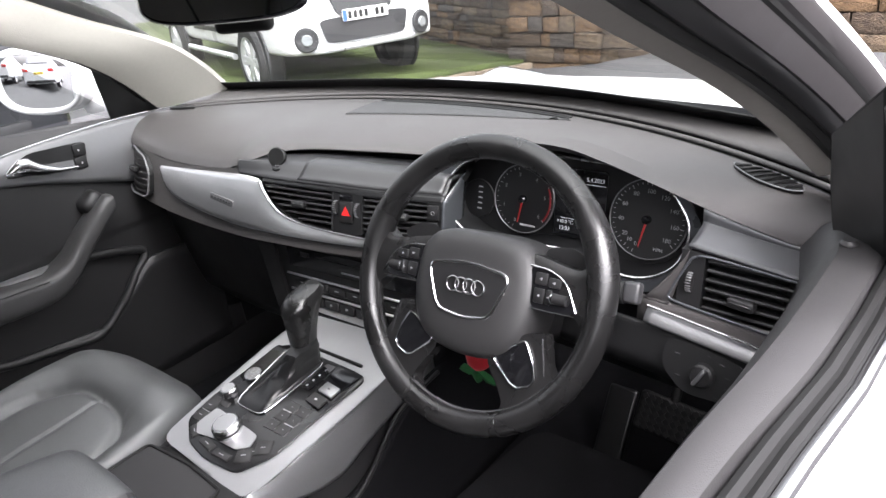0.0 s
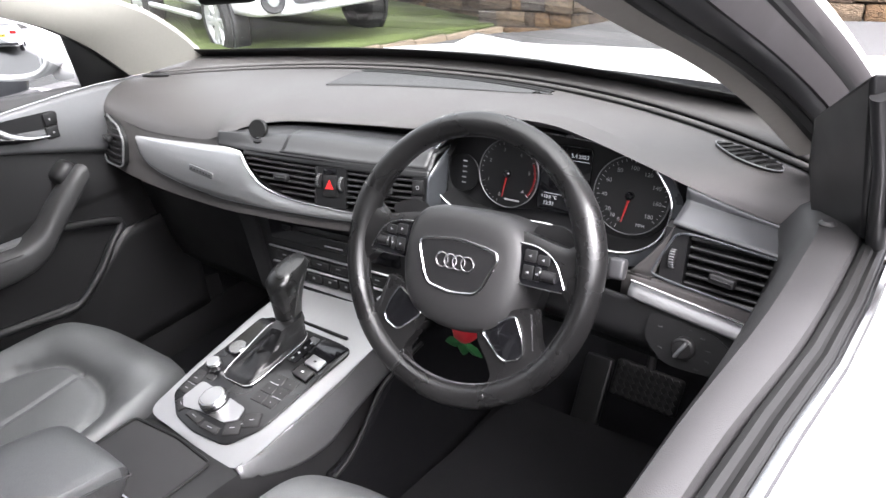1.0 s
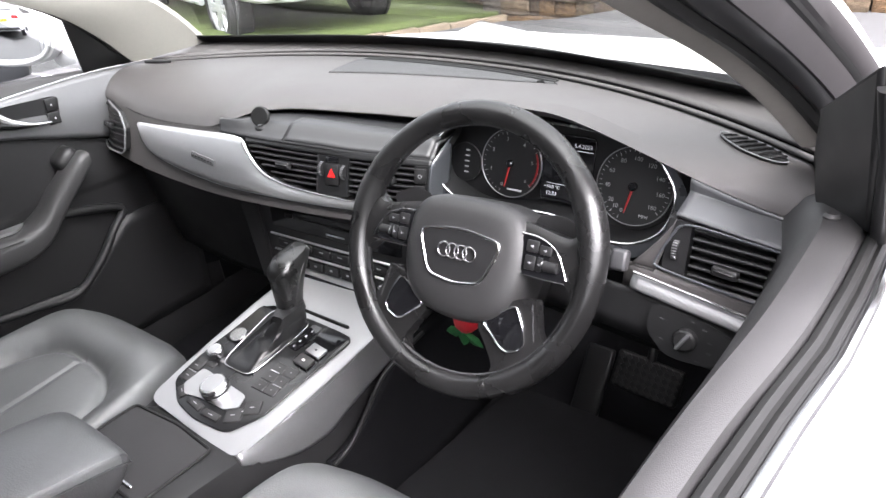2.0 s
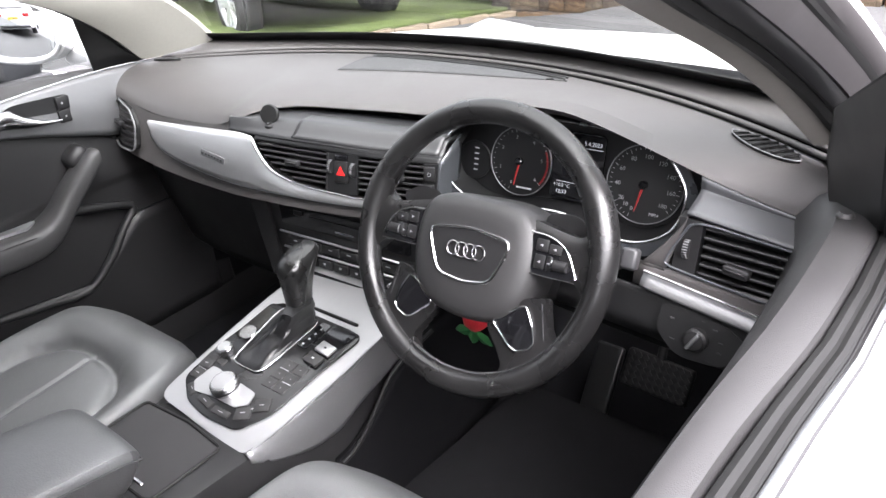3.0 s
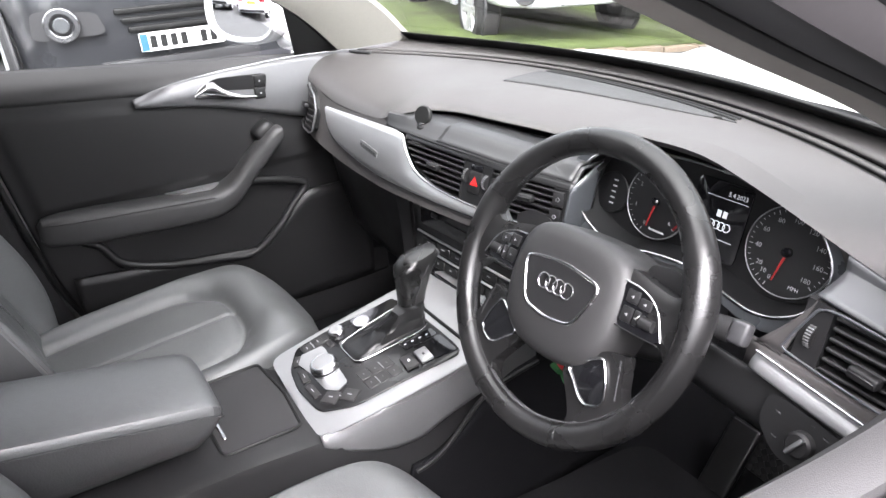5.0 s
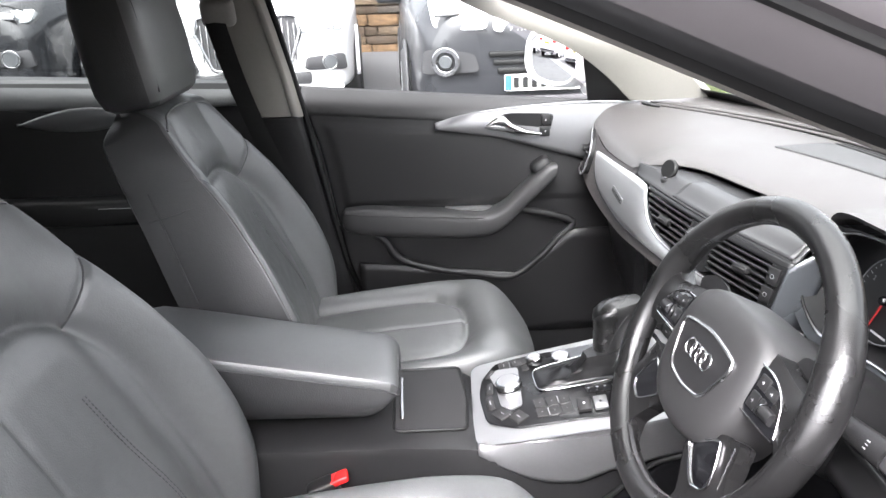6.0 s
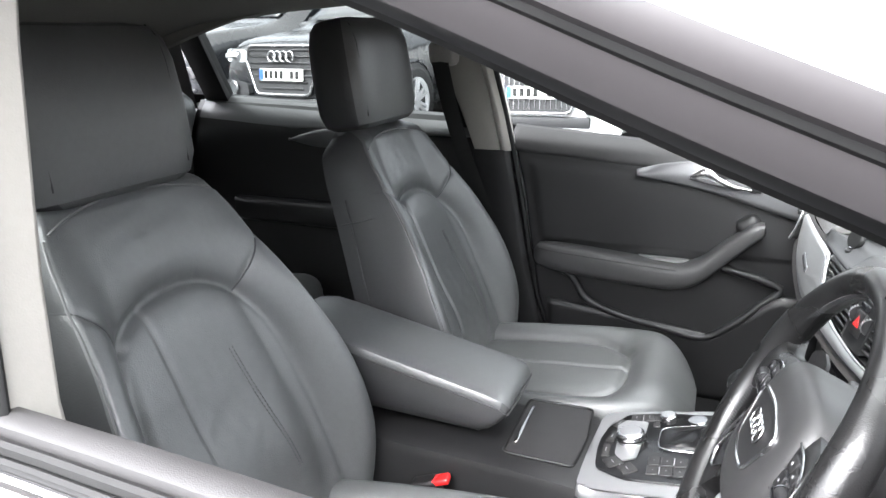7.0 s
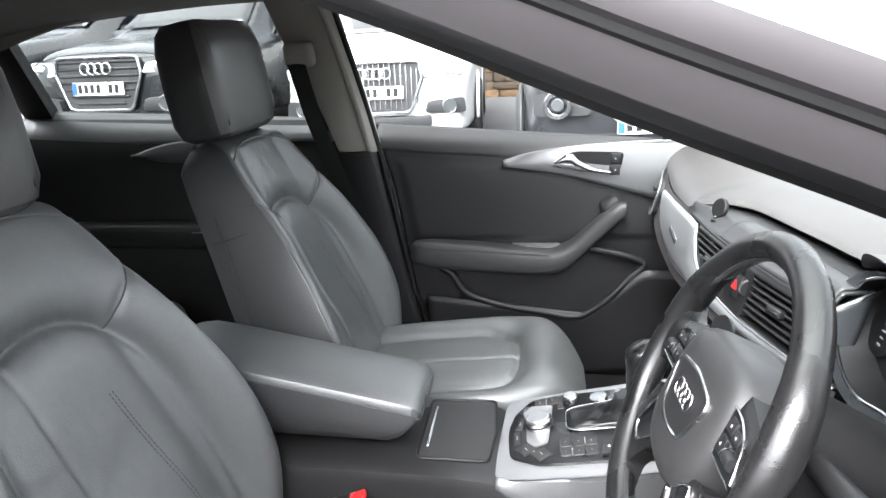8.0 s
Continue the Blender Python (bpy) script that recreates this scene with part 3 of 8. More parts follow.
part("screen_lid", grid(lambda u, v: ledge_f(lerp(0.355, 0.985, u), lerp(0.02, 0.60, v)) + Vector((0, 0, 0.004)), 30, 10), LEDGE, dash, "closed lid of the folding screen", solid=0.006)
part("recess", grid(lambda u, v: (lambda x: Vector((x, back_y(x) + 0.006 + 0.03 * math.sin(math.pi * v), lerp(back_z(x), vent_top(x) + 0.030, v))))(lerp(-0.225, 0.2, u)), 50, 6), RUBBER, dash)

# outer vents
for side in (-1, 1):
    if side < 0:
        at = lambda x, z: Vector((x, 0.128 + 0.30 * (z - 0.86) + 0.35 * (-x - 0.64) ** 1.0 * (1 if x < -0.64 else 0.3), z))
        out_l = soft_outline([(-0.672, 0.906), (-0.606, 0.893), (-0.578, 0.862), (-0.580, 0.808), (-0.690, 0.803), (-0.722, 0.845), (-0.712, 0.880)], 5, 0.25)
        vent = part("end_vent", tube([at(x, z) + Vector((0, -0.004, 0)) for x, z in out_l], 0.0022, 8, True), SILVER, dash, "round-sided vent with a satin rim")
        x0, x1 = (lambda z: -0.716 + 1.1 * max(0, z - 0.862) + 0.6 * max(0, 0.83 - z)), (lambda z: -0.586 - 1.1 * max(0, z - 0.870))
        zs = [0.891 - 0.0128 * k for k in range(7)]
        tabp, td = at(-0.659, 0.857) + Vector((0, -0.006, 0)), Vector((1, -0.2, 0))
    else:
        at = lambda x, z: Vector((x, 0.150 + 0.22 * (z - 0.86) - 0.10 * (x - 0.58), z))
        out_l = soft_outline([(0.606, 0.900), (0.750, 0.892), (0.738, 0.828), (0.70, 0.828), (0.577, 0.836), (0.585, 0.858)], 5, 0.22)
        vent = part("end_vent", tube([at(x, z) + Vector((0, -0.003, 0)) for x, z in out_l], 0.0016, 8, True), SLATE, dash, "wide vent with a thin satin rim")
        x0, x1 = (lambda z: 0.622), (lambda z: 0.742)
        zs = [0.892 - 0.0112 * k - 0.0 for k in range(6)]
        tabp, td = at(0.668, 0.855) + Vector((0, -0.006, 0)), Vector((1, -0.1, -0.05))
        part("wheel_plate", loft([[at(x, z) + Vector((0, o, 0)) for z, o in ((0.828, 0.02), (0.828, 0), (0.90, 0), (0.90, 0.02))] for x in (0.588, 0.60, 0.618)]), DARK, vent)
        thumb_wheel(vent, at(0.603, 0.862) + Vector((0, 0.004, 0)))
    vent_box(out_l, at, vent)
    slat_set(vent, zs, x0, x1, lambda x, z: at(x, z) + Vector((0, 0.001, 0)))
    vent_tab(vent, tabp, td, 0.032)

# driver's side: smooth panel, silver strip, lower panel with the lamp switch
right = lambda x, z: Vector((x, 0.150 + 0.22 * (z - 0.86) - 0.10 * (x - 0.58), z))
part("smooth_panel", grid(lambda u, v: (lambda x: (lambda a, b: Vector((x, lerp(a.y, b.y, v ** 1.8) + 0.010 * math.sin(math.pi * v) ** 2, lerp(a.z, b.z, v ** 0.6))))(
    Vector((x, back_y(x) + 0.002, back_z(x) - 0.001)), right(x, 0.903 - 0.08 * (x - 0.6))))(lerp(0.596, 0.77, u)), 20, 14), material("satin_grey_panel", (0.05, 0.051, 0.054), 0.34, vary=0.05), dash, "smooth dark grey panel", solid=0.004)
part("vent_border", grid(lambda u, v: right(lerp(lerp(0.60, 0.545, v ** 1.3), lerp(0.600, 0.580, v), u), lerp(0.905, 0.826, v)) + Vector((0, 0.003, 0)), 4, 6), DASH, dash, solid=0.004)
part("vent_border", grid(lambda u, v: right(lerp(0.540, 0.757, u), lerp(0.830, 0.798, v)) + Vector((0, 0.003, 0)), 10, 3), DASH, dash, solid=0.004)
part("silver_strip", grid(lambda u, v: (lambda x: right(x, lerp(0.822, 0.806, v) - 0.08 * (x - 0.56)) + Vector((0, -0.002 - 0.015 * v - 0.004 * math.sin(math.pi * v), 0)))(lerp(0.555, 0.755, u)), 20, 6), SILVER, dash, "brushed aluminium strip", solid=0.004)
part("strip_edge", tube([right(x, 0.824 - 0.08 * (x - 0.56)) + Vector((0, -0.010, 0)) for x in (0.556, 0.62, 0.68, 0.75)], 0.0018, 8), CHROME, dash)
part("lower_panel", grid(lambda u, v: (lambda x: (lambda z: right(x, z) + Vector((0, -0.004 + 0.14 * ss(0.25, 1, v), 0)))(lerp(0.80, 0.64, v)))(lerp(0.20, 0.765, u)), 40, 20), SLAT, dash, "black lower panel over the driver's knees", solid=0.006)
ms = basis(right(0.641, 0.764) + Vector((0, -0.010, 0)), (1, -0.1, -0.05), (0, 0.3, 1))
sw = part("lamp_switch", plate(soft_outline([(-0.052, 0.030), (0.03, 0.027), (0.055, 0.014), (0.040, -0.022), (-0.02, -0.030), (-0.052, -0.006)], 5, 0.3), ms @ Matrix.Translation((0, 0, 0.008)), 0.01, 0.002), SLAT, dash, "rotary lamp switch panel")
part("knob", disc(0.0145, 0.012, ms @ Matrix.Translation((0, 0, 0.008)), 32, 0.003), DARK, sw)
part("knob_bar", rbox((0.005, 0.026, 0.006), ms @ pose(0, 0, 0.023, 0, 0, -25), 0.002), SILVER, sw)
for k, (a, b) in enumerate(((-0.036, 0.014), (0.002, 0.024), (0.018, 0.019), (0.028, 0.006), (0.03, -0.007), (0.02, -0.022), (-0.03, -0.012))):
    part("symbol", rbox((0.006 if k != 1 else 0.004, 0.0012 if k % 2 else 0.002, 0.0006), ms @ Matrix.Translation((a, b, 0.0085)), 0.0003, 1), THREAD, sw)

# centre stack under the vents
stack_y = lambda z: 0.158 + 0.10 * (z - 0.70)
mst = basis((-0.02, 0.158, 0.70), (1, 0.05, 0), (0, 0.10, 1))
stack = part("control_panel", plate([(-0.225, 0.080), (0.20, 0.080), (0.165, -0.098), (-0.175, -0.098)], mst, 0.08, 0.004), SLAT, dash, "black control stack with silver lines")
part("stack_wing", plate([(-0.245, 0.073), (-0.205, 0.073), (-0.165, -0.10), (-0.195, -0.10)], mst @ Matrix.Translation((0, 0, 0.010)), 0.06, 0.004), DARK, dash)
part("disc_player", plate(soft_outline([(-0.165, 0.052), (0.15, 0.052), (0.15, 0.014), (-0.16, 0.014)], 3, 0.05), mst @ Matrix.Translation((0, 0, 0.004)), 0.006, 0.001), GLOSS, stack, "glossy black disc player front")
part("disc_slot", rbox((0.13, 0.003, 0.004), mst @ Matrix.Translation((-0.02, 0.040, 0.004)), 0.001, 1), RUBBER, stack)
part("slot_button", rbox((0.022, 0.009, 0.004), mst @ Matrix.Translation((-0.115, 0.041, 0.005)), 0.001, 1), DARK, stack)
part("print_bar", rbox((0.045, 0.003, 0.0006), mst @ Matrix.Translation((0.0, 0.022, 0.0043)), 0.0002, 1), DIMPRINT, stack)
for zc, w in ((-0.005, 0.325), (-0.037, 0.310)):
    part("silver_line", rbox((w, 0.0035, 0.005), mst @ Matrix.Translation((-0.008, zc, 0.004)), 0.001, 1), ALU, stack)
for k in range(6):
    part("stack_button", rbox((0.042, 0.018, 0.006), mst @ Matrix.Translation((-0.13 + 0.046 * k, -0.021, 0.002)), 0.002, 1), DARK, stack)
    part("print_bar", rbox((0.010, 0.002, 0.0006), mst @ Matrix.Translation((-0.13 + 0.046 * k, -0.019, 0.0053)), 0.0002, 1), DIMPRINT, stack)
for k in range(7):
    part("climate_button", rbox((0.036, 0.020, 0.008), mst @ Matrix.Translation((-0.135 + 0.040 * k, -0.053, 0.002)), 0.002, 1), DARK, stack)
    part("print_bar", rbox((0.006, 0.004, 0.0006), mst @ Matrix.Translation((-0.135 + 0.040 * k, -0.051, 0.0063)), 0.0002, 1), DIMPRINT, stack)
part("climate_ledge", rbox((0.24, 0.012, 0.030), mst @ Matrix.Translation((-0.01, -0.074, 0.008)), 0.004, 2), GLOSS, stack)
for a in (-0.13, 0.115):
    part("dial_knob", disc(0.011, 0.016, mst @ Matrix.Translation((a, -0.053, 0.004)), 24, 0.002), CHROME, stack, "small chrome knob")

# phone holder on the ledge
SH = Matrix.Translation((0.017, -0.006, -0.019))
hold = thing("phone_holder", "round black magnetic phone holder stuck to the dashboard ledge", "phone holder", (-0.168, 0.159, 0.908))
part("foot", disc(0.014, 0.006, SH @ pose(-0.183, 0.163, 0.927), 28, 0.002), DARK, hold)
part("collar", ring(0.006, 0.0105, 0.008, SH @ pose(-0.184, 0.166, 0.932, 15, 0, 0), 28), CHROME, hold, "chrome collar")
part("ball_joint", tube([SH @ Vector((-0.184, 0.166, 0.932)), SH @ Vector((-0.185, 0.168, 0.945))], 0.006, 14), DARK, hold)
part("magnet_pad", disc(0.018, 0.007, SH @ pose(-0.186, 0.166, 0.949, 72, 0, 22), 36, 0.002), RUBBER, hold, "round rubber magnet pad")

# ---- instrument cluster ----
cluster = thing("instrument_cluster", "dark instrument cluster with two chrome-ringed dials", "instrument cluster", (0.385, 0.27, 0.85))
DIALPRINT = material("dial_print", (0.20, 0.20, 0.205), 0.6, vary=0.05)
BLACKFACE = material("dial_black", (0.004, 0.004, 0.0045), 0.5, vary=0.05)
bez = [(0.164, 0.880), (0.170, 0.912), (0.198, 0.936), (0.25, 0.953), (0.4, 0.962), (0.52, 0.945), (0.562, 0.905), (0.568, 0.875), (0.556, 0.84), (0.525, 0.818),
       (0.49, 0.811), (0.44, 0.820), (0.39, 0.830), (0.33, 0.826), (0.27, 0.814), (0.226, 0.819), (0.180, 0.843)]
bez = [tuple(p) for p in spline([(x, z, 0) for x, z in bez + bez[:1]], 80)[:-1]]
cl_y = lambda z: 0.236 + 0.25 * (z - 0.87)
n = len(bez)
wall = loft([[Vector((x, cl_y(z), z)) for x, z, _ in bez], [Vector((lerp(x, 0.385, 0.03), 0.275 + 0.25 * (z - 0.87), lerp(z, 0.88, 0.05))) for x, z, _ in bez]], True, False)
part("surround", wall, BLACKFACE, cluster)
bm = bmesh.new()
bm.faces.new([bm.verts.new((lerp(x, 0.385, 0.02), 0.275 + 0.25 * (z - 0.87), lerp(z, 0.88, 0.04))) for x, z, _ in bez])
part("back_plate", bm, BLACKFACE, cluster)
part("bezel", tube([Vector((x, cl_y(z) - 0.002, z)) for x, z, _ in bez], 0.0024, 8, True), CHROME, cluster, "thin satin chrome bezel")
part("cluster_skirt", loft([[Vector((x, cl_y(z) - 0.002, z)) for x, z, _ in bez], [Vector((lerp(x, 0.385, -0.10), cl_y(z) - 0.006, lerp(z, 0.88, -0.25 if z < 0.86 else -0.03))) for x, z, _ in bez]], True, False), SLATE, cluster)


def dial(cx, cz, r, marks, unit, needle_deg, zero, span, label, minor):
    m = basis((cx, 0.266 + 0.25 * (cz - 0.87), cz), (1, 0, 0), (0, 0.25, 1))
    d = part("dial", disc(r, 0.002, m, 56, 0.0005), BLACKFACE, cluster, label)
    part("dial_ring", ring(r * 0.985, r * 1.015, 0.003, m, 64), SILVER, d)
    for t, lb in marks:
        a = radians(zero - span * t)
        mm = m @ Matrix.Translation((r * 0.70 * math.cos(a), r * 0.70 * math.sin(a), 0.0025))
        part("number", text_bm(lb, r * 0.155, mm), DIALPRINT, d)
        part("tick", rbox((r * 0.07, r * 0.018, 0.0006), m @ Matrix.Rotation(a, 4, 'Z') @ Matrix.Translation((r * 0.87, 0, 0.0024)), 0), DIALPRINT, d)
    bm = bmesh.new()
    for k in range(minor + 1):
        a = radians(zero - span * k / minor)
        rbox((r * 0.05, r * 0.012, 0.0005), m @ Matrix.Rotation(a, 4, 'Z') @ Matrix.Translation((r * 0.90, 0, 0.0023)), 0, 1, bm)
    part("minor_ticks", bm, DIMPRINT, d)
    a = radians(needle_deg)
    part("needle", plate([(-0.1 * r, -0.035 * r), (0.72 * r, -0.012 * r), (0.72 * r, 0.012 * r), (-0.1 * r, 0.035 * r)], m @ Matrix.Rotation(a, 4, 'Z') @ Matrix.Translation((0, 0, 0.006)), 0.0015, 0.0003), material("needle_red", (0.22, 0.012, 0.012), 0.4, emit=0.03), d, "red needle")
    part("hub", disc(r * 0.11, 0.008, m @ Matrix.Translation((0, 0, 0.003)), 24, 0.002), GLOSS, d)
    part("print_bar", text_bm(unit, r * 0.12, m @ Matrix.Translation((r * 0.35 if unit == "MPH" else 0.0, -r * 0.72, 0.0025))) if unit else rbox((r * 0.5, r * 0.05, 0.0005), m @ Matrix.Translation((r * 0.2, -r * 0.76, 0.0025)), 0), DIMPRINT, d)
    return m, d


m1, d1 = dial(0.293, 0.881, 0.0545, [(0 / 6, "0"), (1 / 6, "1"), (2 / 6, "2"), (3 / 6, "3"), (4 / 6, "4"), (5 / 6, "5"), (6 / 6, "6")], "", -100, 250, 300 - 10, "rev counter with a red sector", 30)
DIALRED = material("dial_red", (0.16, 0.008, 0.010), 0.5)
for k in range(14):
    a = radians(250 - 290 * (4.7 / 6 + k * (1.3 / 6) / 14))
    part("red_mark", rbox((0.003, 0.0050, 0.0006), m1 @ Matrix.Rotation(a, 4, 'Z') @ Matrix.Translation((0.0485, 0, 0.0028)), 0, 1), DIALRED, d1)
m2, d2 = dial(0.498, 0.881, 0.057, [(0, "0"), (10 / 180, "10"), (20 / 180, "20"), (40 / 180, "40"), (60 / 180, "60"), (80 / 180, "80"), (100 / 180, "100"), (120 / 180, "120"), (140 / 180, "140"), (160 / 180, "160"), (1, "180")],
              "MPH", -102, 250, 290, "speedometer in miles per hour", 36)
mc = basis((0.391, 0.268, 0.885), (1, 0, 0), (0, 0.25, 1))
disp = part("display", plate(soft_outline([(-0.042, -0.05), (0.042, -0.05), (0.042, 0.055), (-0.042, 0.055)], 4, 0.1), mc, 0.003, 0.0005), GLOSS, cluster, "dark central display with white figures")
LIT = material("display_white", (0.4, 0.41, 0.43), 0.5, vary=0, emit=0.07)
part("date", text_bm("5.4.2023", 0.0085, mc @ Matrix.Translation((0.022, 0.040, 0.0006))), LIT, disp)
part("line", rbox((0.062, 0.0008, 0.0004), mc @ Matrix.Translation((0.008, 0.033, 0.0006)), 0), LIT, disp)
part("line", rbox((0.062, 0.0008, 0.0004), mc @ Matrix.Translation((0.0, -0.022, 0.0006)), 0), LIT, disp)
part("temperature", text_bm("+10.0 °C", 0.0075, mc @ Matrix.Translation((-0.022, -0.028, 0.0006))), LIT, disp)
part("clock", text_bm("12:33", 0.0085, mc @ Matrix.Translation((-0.022, -0.038, 0.0006))), LIT, disp)
for k in range(2):
    part("figure_bar", rbox((0.0065, 0.009, 0.0004), mc @ Matrix.Translation((0.002 + 0.009 * k, 0.012, 0.0006)), 0.0), LIT, disp)
for k in range(4):
    part("ring_mark", ring(0.0048, 0.0060, 0.0005, mc @ Matrix.Translation((-0.006 + 0.008 * k, -0.004, 0.0006)), 24), LIT, disp)
# small gauge in the outer corner, tilted light patch of the lens
mg = basis((0.203, 0.270, 0.868), (1, 0, 0), (0, 0.25, 1))
g = part("small_gauge", disc(0.032, 0.002, mg, 36), BLACKFACE, cluster)
for k in range(5):
    part("mark", rbox((0.008, 0.0022, 0.0005), mg @ Matrix.Translation((0.004, 0.02 - 0.009 * k, 0.0025)), 0), DIMPRINT, g)

# ---- steering wheel ----
wheel = thing("steering_wheel", "black leather four-spoke steering wheel, worn shiny", "steering wheel", (0.372, 0.02, 0.86))
TILT = 25.7
mw = basis((0.3717, 0.0199, 0.8634), (1, 0, 0), (0, math.sin(radians(TILT)), math.cos(radians(TILT)))) @ Matrix.Rotation(radians(2), 4, 'Z')
R, RM = 0.1770, 0.0163


def rim_pt(u, v):
    a, b = 2 * math.pi * u, 2 * math.pi * v
    thick = 1 + 0.16 * (math.exp(-((math.degrees(a) - 20) / 16) ** 2) + math.exp(-((math.degrees(a) - 160) / 16) ** 2))
    thick += 0.0025 * noise.noise(Vector((9 * math.cos(a), 9 * math.sin(a), 2 * b)))
    rr = R + RM * 0.98 * thick * math.cos(b)
    return mw @ Vector((rr * math.cos(a), rr * math.sin(a), RM * 1.08 * thick * math.sin(b)))


part("rim", grid(rim_pt, 140, 24, True, True), RIMSKIN, wheel, "leather rim with stitching on the inner side")
for deg in (34, 146, 246, 294):
    a = radians(deg)
    part("rim_joint", grid(lambda u, v: mw @ Vector(((R + 1.014 * RM * 1.02 * math.cos(2 * math.pi * u)) * math.cos(a + 0.006 * (v - 0.5)), (R + 1.014 * RM * 1.02 * math.cos(2 * math.pi * u)) * math.sin(a + 0.006 * (v - 0.5)), 1.014 * RM * 1.1 * math.sin(2 * math.pi * u))), 24, 1, True), RIMSKIN, wheel, solid=0.0006)
bm = bmesh.new()
for k in range(300):
    a = 2 * math.pi * k / 300
    q0, q1 = [mw @ Vector(((R - RM * 1.0) * math.cos(t), (R - RM * 1.0) * math.sin(t), s)) for t, s in ((a, 0.0045), (a + 0.012, -0.0015))]
    tube([q0, q1], 0.0008, 4, False, bm)
part("stitching", bm, THREAD, wheel)

# padded hub
half = [(0.045, 0.067), (0.074, 0.058), (0.089, 0.036), (0.0935, 0.0), (0.0915, -0.030), (0.082, -0.060), (0.062, -0.081), (0.035, -0.091)]
hub_out = [(0.0, 0.069)] + half + [(0.0, -0.0945)] + [(-x, y) for x, y in reversed(half)]
hub = [tuple(q)[:2] for q in spline([(x, y, 0) for x, y in hub_out + hub_out[:1]], 80)[:-1]]
levels = [(1.0, -0.055), (1.0, -0.012), (0.985, -0.003), (0.95, 0.005), (0.88, 0.0105), (0.76, 0.0145), (0.6, 0.0165), (0.35, 0.0172), (0.12, 0.0172), (0.01, 0.0172)]
HUBSKIN = material("hub_plastic", (0.020, 0.0196, 0.020), 0.46, vary=0.08, grain=0.0005, gscale=900, bump=0.22)
part("airbag_cover", loft([[mw @ Vector((x * s, (y + 0.012) * s - 0.012, h)) for x, y in hub] for s, h in levels]), HUBSKIN, wheel, "soft grained airbag cover")
part("airbag_mark", rbox((0.010, 0.0012, 0.0004), mw @ Matrix.Translation((0.074, 0.008, 0.0075)), 0), SLAT, wheel)
em = [tuple(q)[:2] for q in soft_outline([(-0.0555, 0.0195), (0.0, 0.0265), (0.0555, 0.0195), (0.0585, 0.008), (0.0395, -0.037), (0.0, -0.0425), (-0.0395, -0.037), (-0.0585, 0.008)], 5, 0.30)]
me_ = mw @ Matrix.Translation((0, 0, 0.0176))
emb = part("emblem_plate", plate(em, me_, 0.008, 0.002), DARK, wheel, "shield-shaped plate with four plain chrome rings")
part("emblem_frame", tube([me_ @ Vector((x * 1.02, y * 1.02, -0.0005)) for x, y in em], 0.0024, 8, True), CHROME, emb)
for k in range(4):
    part("chrome_ring", tube([me_ @ Vector((-0.0195 + 0.013 * k + 0.0093 * math.cos(t), -0.003 + 0.0093 * math.sin(t), 0.0016)) for t in [2 * math.pi * j / 40 for j in range(40)]], 0.0013, 8, True), CHROME, emb)

